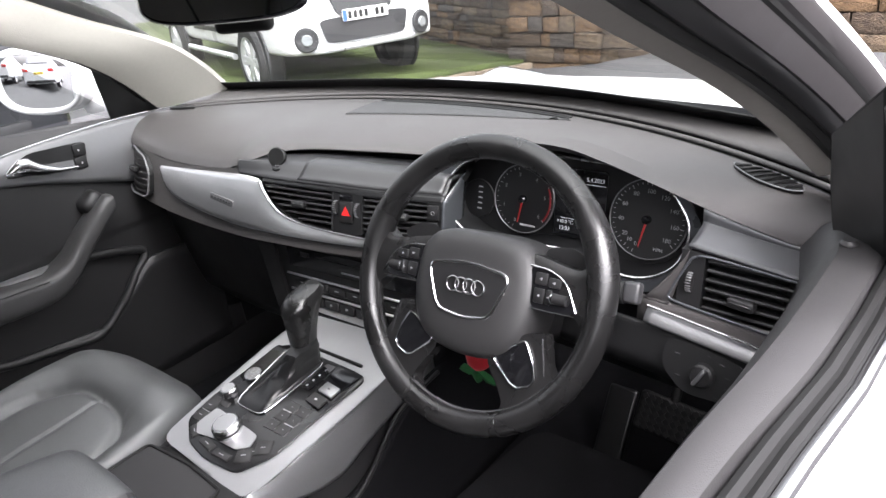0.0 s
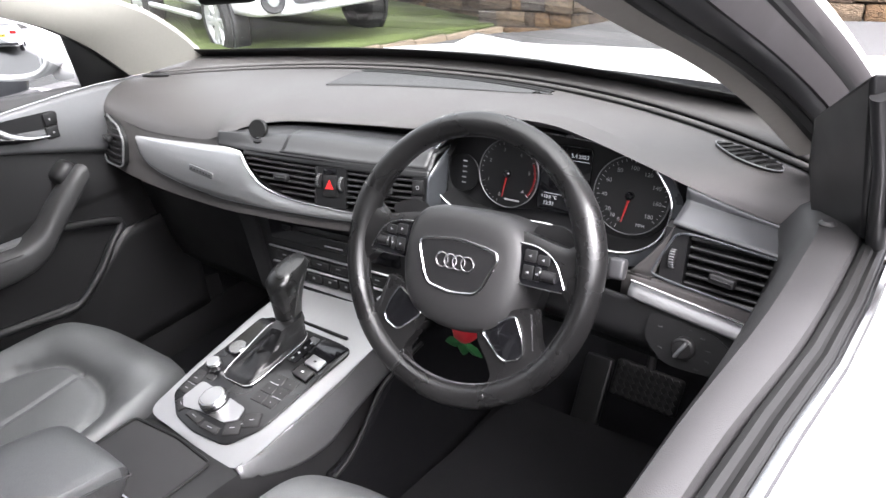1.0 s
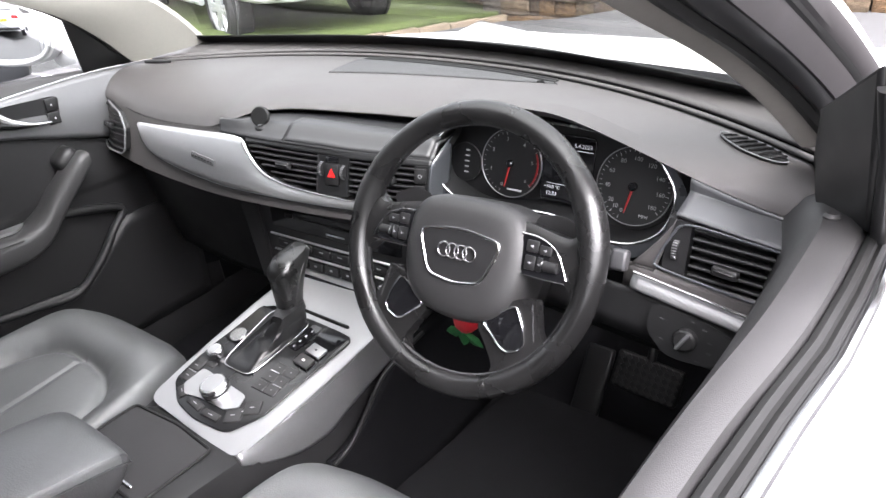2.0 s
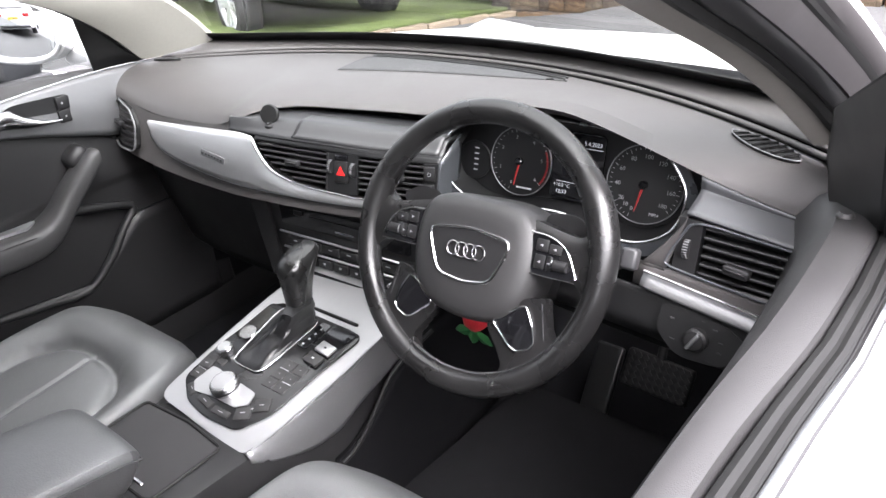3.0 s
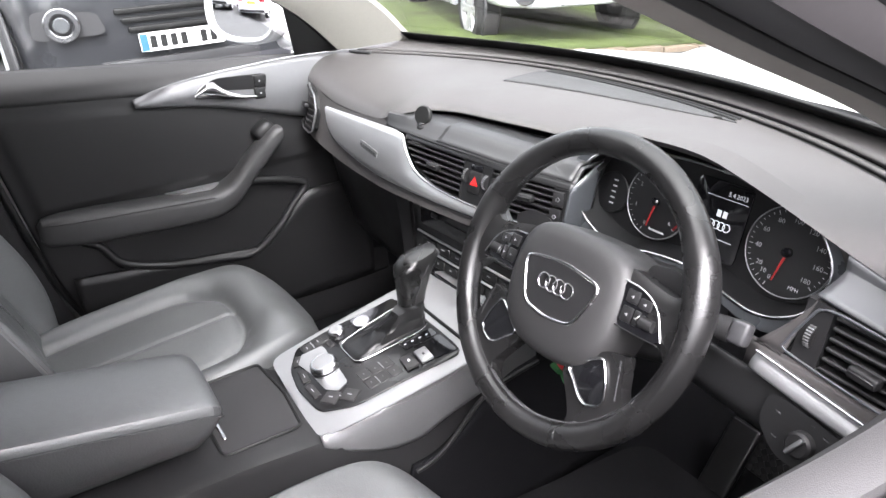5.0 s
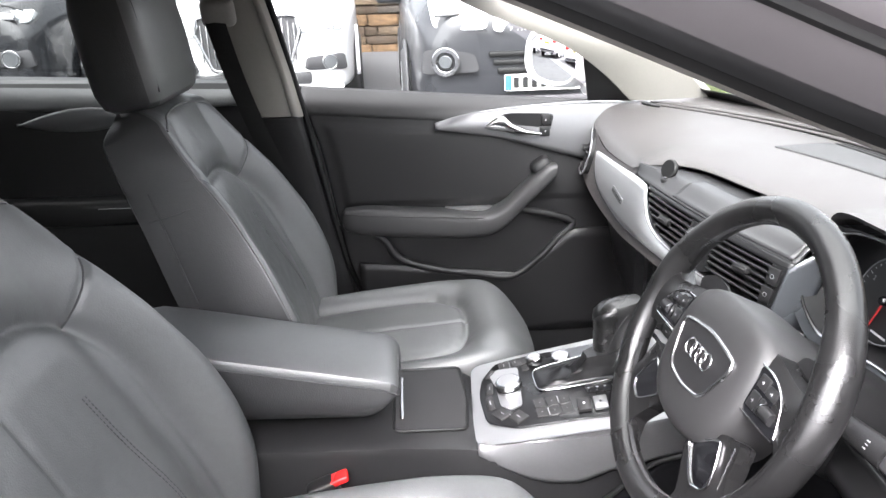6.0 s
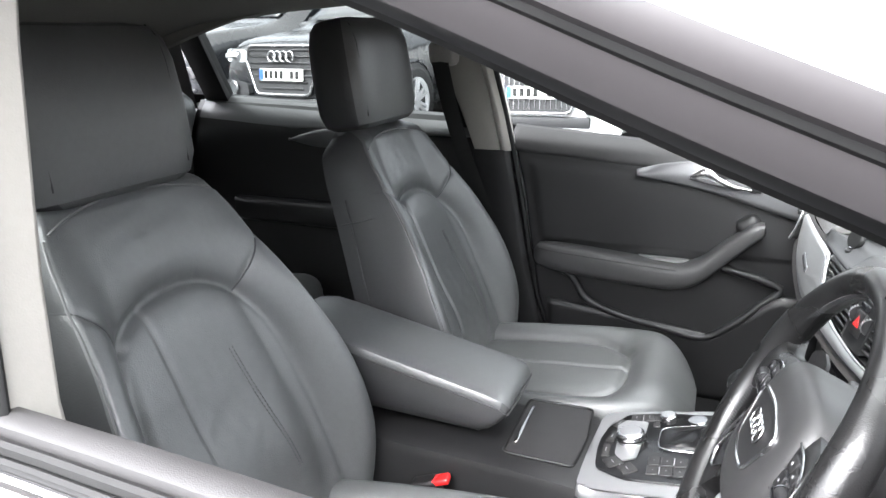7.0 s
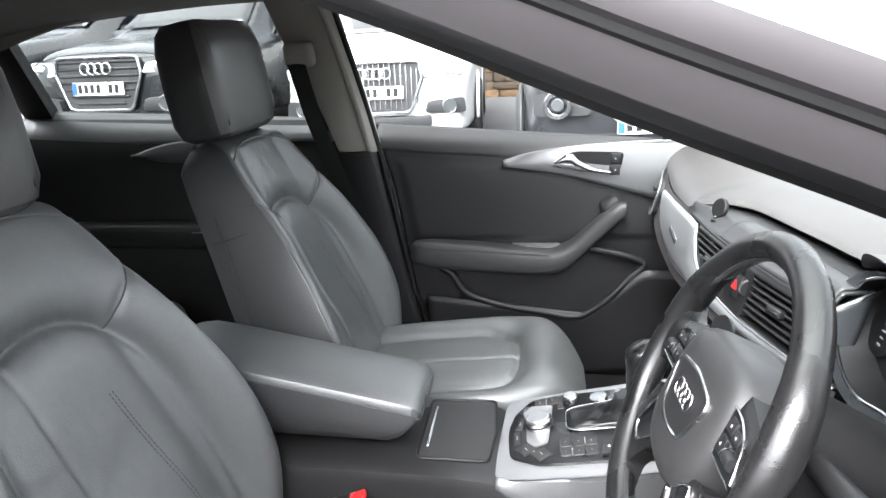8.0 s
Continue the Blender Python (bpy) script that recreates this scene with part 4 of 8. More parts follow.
# spokes: two wide upper ones with switches, two lower ones with framed inserts
for s in (-1, 1):
    rows = []
    for k in range(13):
        t = k / 12
        x = s * lerp(0.066, 0.170, t)
        top = lerp(0.052, 0.040, ss(0, 0.8, t)) + 0.018 * ss(0.72, 1, t)
        low = lerp(-0.014, -0.012, t) - 0.024 * ss(0.72, 1, t)
        z0 = lerp(-0.004, 0.002, t)
        rows.append([mw @ Vector((x, lerp(low, top, j / 9), z0 + 0.007 * math.sin(math.pi * j / 9) ** 0.7)) for j in range(10)] + [mw @ Vector((x, lerp(top, low, j / 7), z0 - 0.022)) for j in range(8)])
    spoke = part("upper_spoke", loft(rows), RIMSKIN, wheel, "spoke with a chrome-edged switch pad")
    mpd = mw @ Matrix.Translation((0, 0.0, 0.0062))
    pad_o = soft_outline([(s * 0.084, 0.036), (s * 0.105, 0.0345), (s * 0.122, 0.028), (s * 0.133, 0.018), (s * 0.141, 0.004), (s * 0.146, -0.006), (s * 0.140, -0.0105), (s * 0.090, -0.0115)], 4, 0.22)
    swp = part("switch_pad", plate(pad_o, mpd, 0.012, 0.002), GLOSS, spoke, "dark switch pad")
    part("pad_frame", tube([mpd @ Vector((s * q.x, q.y, 0.0003)) for q in spline([(0.082, 0.0375, 0), (0.105, 0.0358, 0), (0.123, 0.029, 0), (0.1345, 0.019, 0), (0.1425, 0.005, 0), (0.1485, -0.008, 0)], 20)], 0.0013, 8), CHROME, swp, "chrome frame")
    part("pad_lower_line", tube([mpd @ Vector((s * x, y, 0.0)) for x, y in ((0.1475, -0.0125), (0.12, -0.0130), (0.088, -0.0125))], 0.0009, 6), CHROME, swp)
    part("roller", tube([mpd @ Vector((s * 0.119, 0.0035, 0.001)), mpd @ Vector((s * 0.136, 0.0035, 0.001))], 0.0065, 18), DARK, swp, "ribbed roller")
    part("roller_edge", tube([mpd @ Vector((s * 0.1165, 0.0035, 0.001)), mpd @ Vector((s * 0.1182, 0.0035, 0.001))], 0.0069, 18), CHROME, swp)
    for a, b, w, h, mt in ((0.117, 0.0215, 0.017, 0.012, DARK), (0.099, 0.024, 0.017, 0.015, DARK), (0.1115, 0.0035, 0.008, 0.018, SLAT), (0.0985, 0.0035, 0.015, 0.018, SLAT)):
        bt = part("switch", rbox((w, h, 0.004), mpd @ Matrix.Translation((s * a, b, 0.0)), 0.0018, 2), mt, swp)
        part("symbol", rbox((0.0036, 0.0010, 0.0004), mpd @ Matrix.Translation((s * a, b, 0.0021)), 0), DIMPRINT, bt)
        part("symbol", rbox((0.0010, 0.0032, 0.0004), mpd @ Matrix.Translation((s * (a + 0.001), b, 0.0021)), 0), DIMPRINT, bt)
    # lower spoke: leather web flaring into the rim
    web = soft_outline([(s * 0.050, -0.070), (s * 0.090, -0.046), (s * 0.1005, -0.0425), (s * 0.1138, -0.0405), (s * 0.1185, -0.058), (s * 0.1235, -0.078), (s * 0.134, -0.093), (s * 0.156, -0.080), (s * 0.150, -0.108), (s * 0.122, -0.138), (s * 0.088, -0.160), (s * 0.056, -0.168), (s * 0.066, -0.152), (s * 0.071, -0.135), (s * 0.060, -0.117), (s * 0.040, -0.090)], 5, 0.28)
    low = part("lower_spoke", plate(web, mw @ Matrix.Translation((0, 0, 0.003)), 0.020, 0.006, None, 3), RIMSKIN, wheel, "leather lower spoke with a gloss insert")
    ins = soft_outline([(s * 0.046, -0.082), (s * 0.077, -0.109), (s * 0.088, -0.1125), (s * 0.104, -0.106), (s * 0.1095, -0.097), (s * 0.103, -0.075), (s * 0.090, -0.052)], 5, 0.22)
    mi = mw @ Matrix.Translation((0, 0, 0.0045))
    it = part("spoke_insert", plate(ins, mi, 0.006, 0.001), GLOSS, low, "glossy black insert in a chrome frame")
    part("insert_frame", tube([mi @ Vector((x, y, 0.0005)) for x, y in ins], 0.0014, 8, True), CHROME, it)
    bm2 = bmesh.new()
    for k in range(16):
        t = k / 15
        q = Vector((s * lerp(0.1105, 0.1195, t), lerp(-0.047, -0.088, t), 0.0034))
        tube([mw @ q, mw @ (q + Vector((s * 0.0022, -0.0014, 0)))], 0.0007, 5, False, bm2)
    part("web_stitching", bm2, THREAD, low)
    # shift paddle
    part("paddle", plate(soft_outline([(s * 0.078, 0.040), (s * 0.136, 0.036), (s * 0.146, 0.052), (s * 0.118, 0.066), (s * 0.084, 0.062)], 4, 0.3), mw @ Matrix.Translation((0, 0, -0.026)), 0.005, 0.0015), DARK, wheel)

# column and stalks
col = thing("steering_column", "black plastic steering column cover with stalks", "steering column", (0.372, 0.1, 0.8))
axis = mw.to_3x3() @ Vector((0, 0, -1))
c0 = mw.translation
shape = oval(0.062, 0.062, 32, 2.8)
part("column_cover", loft([[mw @ Vector((x * s, y * s - o, -d)) for x, y in shape] for d, s, o in ((0.055, 0.85, 0.0), (0.06, 1.0, 0.0), (0.13, 1.05, 0.01), (0.26, 1.1, 0.02))]), DARK, col)
GREYCAP = material("grey_switch_plastic", (0.03, 0.03, 0.032), 0.42, vary=0.06)
for s, zz in ((1, -0.098), (-1, -0.098)):
    st = part("stalk", tube([mw @ Vector((s * t, 0.010 + 0.09 * (t - 0.05), zz)) for t in (0.05, 0.09, 0.13, 0.162)], lambda t: 0.011 + 0.004 * t, 16, squash=0.7), DARK, col, "indicator stalk")
    part("stalk_end", rbox((0.022, 0.028, 0.018), mw @ Matrix.Translation((s * 0.172, 0.0215, zz)), 0.005, 3), GREYCAP, st, "grey end cap")
    for k in range(3):
        part("symbol", rbox((0.004, 0.0012, 0.0005), mw @ Matrix.Translation((s * 0.142, 0.022 - 0.004 * k, zz + 0.0105)), 0), DIMPRINT, st)

# ---- centre console ----
con_z = lambda y: 0.563 + 0.2 * (y + 0.20) if y > -0.2 else 0.563
mcon = basis((0, -0.20, 0.563), (1, 0, 0), (0, 1, 0.2))
con = thing("centre_console", "dark centre console with brushed aluminium surround and gear lever", "console", (0, -0.2, 0.3))


def body_row(y, top, w0, w1, z0=0.28):
    r = 0.02
    return [Vector((-w1, y, z0)), Vector((-w0, y, top - r)), Vector((-w0 + r * 0.3, y, top - r * 0.3)), Vector((-w0 + r, y, top)), Vector((w0 - r, y, top)), Vector((w0 - r * 0.3, y, top - r * 0.3)), Vector((w0, y, top - r)), Vector((w1, y, z0))]


rows = [body_row(y, t, w, v) for y, t, w, v in ((-0.80, 0.575, 0.108, 0.13), (-0.50, 0.568, 0.110, 0.13), (-0.34, 0.566, 0.112, 0.135), (-0.225, 0.564, 0.122, 0.14), (-0.21, 0.554, 0.122, 0.14), (-0.10, 0.572, 0.122, 0.15), (0.06, 0.60, 0.120, 0.15), (0.18, 0.61, 0.112, 0.15))]
part("console_body", loft(rows), DARK, con, "black plastic console body")


def outline_on(pts, h, r=0.2, n=5):
    return [(x, (y + 0.20) / math.cos(math.atan(0.2)) * 1.0) for x, y in soft_outline(pts, n, r)]


alu_out = [(-0.110, 0.150), (0.145, 0.150), (0.140, 0.0), (0.128, -0.12), (0.110, -0.220), (0.0, -0.216), (-0.121, -0.208), (-0.126, -0.10), (-0.125, 0.05)]
part("aluminium_surround", plate(outline_on(alu_out, 0, 0.2), mcon @ Matrix.Translation((0, 0, 0.004)), 0.012, 0.004), ALUY, con, "brushed aluminium surround")
# silver flank on the driver's side
flank_low = curve([(-0.222, 0.550), (-0.19, 0.529), (-0.142, 0.510), (-0.09, 0.501), (-0.058, 0.503), (-0.02, 0.522), (0.05, 0.548), (0.104, 0.562), (0.165, 0.572)])
part("aluminium_flank", grid(lambda u, v: (lambda y: Vector((0.110 + 0.018 * ss(-0.22, -0.1, y) + 0.016 * ss(-0.12, 0.1, y) + 0.003 * math.sin(math.pi * v) + 0.010 * v, y, lerp(con_z(y) + 0.003, flank_low(y), v))))(lerp(-0.221, 0.165, u)), 40, 10), SILVER, con, "aluminium flank beside the driver's footwell", solid=0.004)
part("carpet_cover", grid(lambda u, v: (lambda y: Vector((0.151 + 0.012 * math.sin(math.pi * min(1, u * 1.4) / 2) + 0.006 * v, y, lerp(lerp(0.455, flank_low(y) + 0.004, ss(0.0, 0.35, u)), 0.27, v))))(lerp(-0.085 - 0.05 * v, 0.50, u)), 40, 12), CARPET, con, "black carpet on the footwell side", solid=0.012)
part("carpet_edge", tube([Vector((0.156 + 0.010 * u, lerp(-0.085, 0.16, u), lerp(0.455, flank_low(lerp(-0.085, 0.50, u * 0.42)) + 0.004, ss(0.0, 0.6, u)) - 0.002)) for u in [k / 20 for k in range(21)]], 0.004, 8), RUBBER, con)
blk = [(-0.114, -0.09), (-0.112, -0.165), (-0.066, -0.196), (-0.013, -0.205), (0.062, -0.200), (0.094, -0.150), (0.104, -0.06), (0.118, 0.028), (0.108, 0.040), (-0.079, 0.042), (-0.098, 0.030)]
gp = part("control_plate", plate(outline_on(blk, 0, 0.22), mcon @ Matrix.Translation((0, 0, 0.0085)), 0.008, 0.002), material("console_black", (0.007, 0.007, 0.0075), 0.28, vary=0.08), con, "black control plate round the gear lever")
mq = lambda x, y, h=0.0: mcon @ Matrix.Translation((x, (y + 0.20) / math.cos(math.atan(0.2)), 0.0085 + h))
part("gloss_panel", plate(soft_outline([(-0.100, 0.045), (-0.062, 0.045), (-0.066, -0.045), (-0.105, -0.045)], 4, 0.15), mq(0, -0.015, 0.002), 0.004, 0.001), GLOSS, gp)
part("gloss_panel", plate(soft_outline([(0.054, 0.026), (0.108, 0.026), (0.100, -0.012), (0.056, -0.012)], 4, 0.12), mq(0, 0.008, 0.002), 0.004, 0.001), GLOSS, gp)
part("gloss_panel", plate(soft_outline([(0.030, 0.030), (0.050, 0.030), (0.046, -0.030), (0.024, -0.030)], 4, 0.12), mq(0, 0.002, 0.002), 0.004, 0.001), GLOSS, gp)
# gear lever
gear = thing("gear_lever", "black leather gear lever with a stitched gaiter", "gear lever", (-0.012, -0.03, 0.60))
base = [(-0.022 + x * (1.0 + 2.2 * y), y) for x, y in oval(0.042, 0.070, 40, 6)]
lean = [(1.0, 0.0, 0, 0), (0.94, 0.004, 0.0, 0.003), (0.80, 0.007, 0.002, 0.012), (0.62, 0.016, 0.008, 0.026), (0.46, 0.030, 0.014, 0.038), (0.40, 0.042, 0.018, 0.043), (0.37, 0.052, 0.020, 0.045)]
fold_rows = spline(lean, 18)
bm = loft([[mq(-0.0, -0.035) @ Vector((dx + x * f * (1 + 0.09 * (1 - f) * 2 * math.sin(k * 0.9 + 260 * h) * min(1, h * 150)), dy + y * f * (1 + 0.07 * (1 - f) * 2 * math.sin(k * 0.7 - 210 * h) * min(1, h * 150)),
                                              0.003 + h + 0.0022 * math.sin(0.75 * k + 330 * h) * min(1, h * 120) * (1 - 0.6 * (h > 0.04)))) for k, (x, y) in enumerate(base)] for f, h, dx, dy in fold_rows])
part("gaiter", bm, material("gaiter_leather", (0.008, 0.008, 0.0085), 0.36, vary=0.15, vscale=12, grain=0.0006, gscale=600, bump=0.3), gear, "folded leather gaiter")
part("gaiter_frame", tube([mq(0, -0.035) @ Vector((x * 1.02, y * 1.02, 0.003)) for x, y in base], 0.0013, 8, True), CHROME, gear)
head = [((0.001, 0.008, 0.635), 0.018, 0.020), ((0.001, 0.011, 0.655), 0.0195, 0.022), ((0.0, 0.014, 0.675), 0.021, 0.025), ((0.0, 0.018, 0.697), 0.024, 0.030), ((0.0, 0.023, 0.714), 0.0265, 0.037), ((0.0, 0.026, 0.724), 0.0265, 0.040), ((0.0, 0.029, 0.733), 0.021, 0.034), ((0.0, 0.030, 0.737), 0.008, 0.016)]
head = [((c[0], c[1], 0.635 + 1.2 * (c[2] - 0.635)), a, b) for c, a, b in head]
part("gear_knob", loft([[Vector((c[0] + x, c[1] + y, c[2] + 0.22 * y)) for x, y in oval(a, b, 28, 2.6)] for c, a, b in head]), material("knob_leather", (0.007, 0.007, 0.007), 0.30, vary=0.2, vscale=20, grain=0.0005, gscale=700, bump=0.2), gear, "shiny leather-covered grip")
part("grip_seam", tube([(0.0205, 0.004, 0.647), (0.0225, 0.010, 0.683), (0.0255, 0.020, 0.713), (0.0265, 0.034, 0.737), (0.016, 0.060, 0.757)], 0.0009, 6), THREAD, gear)
part("release_button", rbox((0.020, 0.010, 0.014), pose(0.0, 0.064, 0.747, 20, 0, 0), 0.004, 3), SILVER, gear)
# rotary controller with its buttons
ctl = part("controller_plate", plate(soft_outline([(-0.082, -0.012), (-0.077, 0.026), (0.039, 0.017), (0.046, -0.004), (0.028, -0.018), (-0.030, -0.020), (-0.064, -0.026)], 4, 0.12), mq(0, -0.153, 0.003), 0.004, 0.001), ALUY, gp, "silver plate under the rotary control")
kn = part("rotary_knob", disc(0.0235, 0.017, mq(-0.016, -0.150, 0.003), 40, 0.003), CHROME, gp, "ridged silver rotary knob")
part("knob_groove", ring(0.0232, 0.0242, 0.003, mq(-0.016, -0.150, 0.008), 40), DARK, kn)
part("knob_cap", disc(0.0185, 0.002, mq(-0.016, -0.150, 0.0195), 36, 0.0008), ALUY, kn)
for x, y, w, d, rz in ((-0.097, -0.128, 0.026, 0.019, 6), (-0.094, -0.150, 0.026, 0.019, 0), (-0.074, -0.177, 0.028, 0.014, -28), (-0.030, -0.184, 0.036, 0.014, -8), (0.014, -0.188, 0.038, 0.013, 2), (0.050, -0.172, 0.028, 0.026, 32), (0.068, -0.147, 0.028, 0.026, 32)):
    part("button_gap", rbox((w + 0.003, d + 0.003, 0.004), mq(x, y, -0.0016) @ Matrix.Rotation(radians(rz), 4, 'Z'), 0.001, 1), RUBBER, gp)
    b = part("button", rbox((w, d, 0.006), mq(x, y, -0.0005) @ Matrix.Rotation(radians(rz), 4, 'Z'), 0.002, 2), SILLM, gp)
    part("symbol", rbox((w * 0.28, 0.0013, 0.0005), mq(x, y, 0.0027) @ Matrix.Rotation(radians(rz), 4, 'Z'), 0), DIMPRINT, b)
part("symbol_bar", rbox((0.020, 0.0012, 0.0005), mq(-0.096, -0.139, 0.0008), 0), DIMPRINT, gp)
part("symbol_bar", rbox((0.022, 0.0014, 0.0006), mq(0.059, -0.1595, 0.0020) @ Matrix.Rotation(radians(32), 4, 'Z'), 0), DIMPRINT, gp)
# volume knob and start button
vk = part("volume_knob", disc(0.0145, 0.013, mq(-0.084, -0.094, 0.002), 32, 0.002), CHROME, gp, "ribbed silver volume knob")
part("knob_cap", disc(0.0110, 0.0016, mq(-0.084, -0.094, 0.0148), 28, 0.0006), ALUY, vk)
part("start_button", disc(0.0165, 0.005, mq(-0.080, -0.046, 0.002), 32, 0.0015), CHROME, gp, "round silver start button")
for k in range(2):
    part("button", rbox((0.019, 0.013, 0.005), mq(-0.096 + 0.022 * k, -0.1135, -0.001), 0.0015, 1), SILLM, gp)
# keypad and parking buttons
part("keypad_gap", plate([(0.028, -0.1205), (0.084, -0.1205), (0.089, -0.055), (0.033, -0.055)], mq(0, -0.2, 0.0004), 0.003, 0), RUBBER, gp, smooth=False)
for i in range(2):
    for k in range(3):
        b = part("key", rbox((0.0255, 0.0195, 0.005), mq(0.043 + 0.0265 * i + 0.002 * k, -0.108 + 0.0205 * k, -0.0008), 0.0012, 1), SILLM, gp)
        part("key_dot", rbox((0.0015, 0.0015, 0.0004), mq(0.043 + 0.0265 * i + 0.002 * k, -0.108 + 0.0205 * k, 0.0018), 0), DIMPRINT, b)
for k in range(2):
    part("key_bar", rbox((0.020, 0.0014, 0.0006), mq(0.044 + 0.0265 * k + 0.002, -0.0975 + 0.0205 * (1 - k), 0.0019), 0), DIMPRINT, gp)
for k, (x, y) in enumerate(((0.078, -0.040), (0.082, -0.014))):
    b = part("parking_button", rbox((0.034, 0.022, 0.006), mq(x, y, 0.004) @ Matrix.Rotation(radians(-6), 4, 'Z'), 0.002, 2), SILLM if k == 0 else ALUY, gp)
    part("symbol", rbox((0.005, 0.0035, 0.0005), mq(x, y, 0.0072), 0), PRINT if k == 0 else DARK, b)
for k in range(4):
    part("gear_mark", rbox((0.003, 0.004, 0.0006), mq(0.036 + 0.002 * k, -0.022 + 0.013 * k, 0.0045), 0), DIMPRINT, gp)
part("card_slot", rbox((0.13, 0.006, 0.006), mq(0.025, 0.056, -0.003), 0.002, 1), RUBBER, gp)
# lid over the cup holders
lid = part("cup_holder_lid", plate(soft_outline([(-0.100, 0.058), (0.0, 0.066), (0.088, 0.058), (0.086, -0.058), (-0.098, -0.058)], 5, 0.10), pose(-0.020, -0.296, 0.5665), 0.014, 0.003), SILLM, con, "closed grey lid over the cup holders")
part("lid_gap", tube([Vector((-0.020 + x, -0.296 + y, 0.5672)) for x, y in soft_outline([(-0.103, 0.061), (0.0, 0.069), (0.091, 0.061), (0.089, -0.061), (-0.101, -0.061)], 5, 0.10)], 0.0026, 6, True), RUBBER, con)
part("lid_strip", rbox((0.13, 0.006, 0.004), pose(-0.03, -0.343, 0.5675), 0.0015, 1), CHROME, lid, "chrome strip")

# armrest
arm = thing("armrest", "padded black leather armrest between the front seats", "armrest", (0, -0.5, 0.57))
arm_z = lambda y: 0.675 - 0.205 * (y + 0.36) if y < -0.36 else 0.675


def arm_row(y, s=1.0, drop=0.0):
    t = arm_z(y) - drop
    w, r = 0.084 * s, 0.015
    out = []
    lowz = 0.578 + 0.022 * ss(-0.375, -0.341, y)
    for a, b in ((-w * 0.94, lowz), (-w, t - 0.045), (-w, t - r), (-w + r * 0.3, t - r * 0.3), (-w + r, t - 0.002), (-w * 0.4, t + 0.003), (w * 0.4, t + 0.003), (w - r, t - 0.002), (w - r * 0.3, t - r * 0.3), (w, t - r), (w, t - 0.045), (w * 0.94, lowz)):
        out.append(Vector((a, y - 0.05 * ss(-0.42, -0.345, y) * ss(t - 0.03, lowz, b), b)))
    return out


rows = [arm_row(y) for y in [-0.80, -0.7, -0.6, -0.5, -0.45, -0.40, -0.37]] + [arm_row(-0.356, 0.975, 0.004), arm_row(-0.347, 0.94, 0.012), arm_row(-0.341, 0.86, 0.026)]
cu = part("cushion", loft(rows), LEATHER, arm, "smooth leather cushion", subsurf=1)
# shade put into the colour: faces not turned upward get the darker tone
cu.data.materials.append(GUSSET_SHADE)
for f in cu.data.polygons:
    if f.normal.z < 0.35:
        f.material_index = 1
for s in (-1, 1):
    part("seam", tube([(s * 0.0848, y, arm_z(y) - 0.020) for y in (-0.78, -0.6, -0.5, -0.40, -0.372)] + [(s * 0.078, -0.347, 0.644)], 0.0016, 6), THREAD, arm)
part("front_seam", tube([(0.078, -0.346, 0.644), (0.04, -0.343, 0.645), (-0.04, -0.343, 0.645), (-0.078, -0.346, 0.644)], 0.0016, 6), THREAD, arm)

# ---- front seats ----
def dist_line(p, pts):
    best = 9.0
    for a, b in zip(pts, pts[1:]):
        ax, ay, bx, by = a[0], a[1], b[0], b[1]
        dx, dy = bx - ax, by - ay
        t = max(0, min(1, ((p[0] - ax) * dx + (p[1] - ay) * dy) / (dx * dx + dy * dy + 1e-12)))
        best = min(best, math.hypot(p[0] - ax - t * dx, p[1] - ay - t * dy))
    return best


back_w = curve([(0.0, 0.225), (0.1, 0.254), (0.2, 0.256), (0.3, 0.237), (0.4, 0.208), (0.47, 0.189), (0.53, 0.174), (0.58, 0.150), (0.605, 0.125)])
bolster = curve([(0.0, 0.035), (0.12, 0.068), (0.25, 0.070), (0.38, 0.052), (0.47, 0.028), (0.55, 0.010), (0.61, 0.0)])
arch = [tuple(p)[:2] for p in spline([(-0.168, -0.02, 0), (-0.172, 0.10, 0), (-0.165, 0.22, 0), (-0.148, 0.335, 0), (-0.115, 0.405, 0), (-0.062, 0.438, 0), (0, 0.447, 0), (0.062, 0.438, 0), (0.115, 0.405, 0), (0.148, 0.335, 0), (0.165, 0.22, 0), (0.172, 0.10, 0), (0.168, -0.02, 0)], 40)]
seams_b = [[(0.060, 0.434), (0.060, 0.2), (0.056, 0.0)],
           [(-0.118, 0.403), (-0.142, 0.435), (-0.182, 0.475)], [(0.118, 0.403), (0.142, 0.435), (0.182, 0.475)]]


def back_front(u, v):
    """The front of the backrest: across and up, in metres from its hinge."""
    w = back_w(v)
    a = abs(u) / w
    h = bolster(v) * ss(0.50, 0.86, a) + 0.012 * math.sin(math.pi * min(1, v / 0.6))
    h += 0.018 * math.exp(-((v - 0.14) / 0.10) ** 2) * (1 - ss(0.3, 0.7, a))
    d = dist_line((u, v), arch)
    h -= 0.009 * math.exp(-(d / 0.009) ** 2) + 0.008 * math.exp(-(d / 0.03) ** 2)
    for s in seams_b:
        h -= 0.004 * math.exp(-(dist_line((u, v), s) / 0.0055) ** 2)
    h += 0.0012 * noise.noise(Vector((u * 14, v * 14, 3.1))) + 0.0006 * noise.noise(Vector((u * 45, v * 45, 1.1)))
    return h


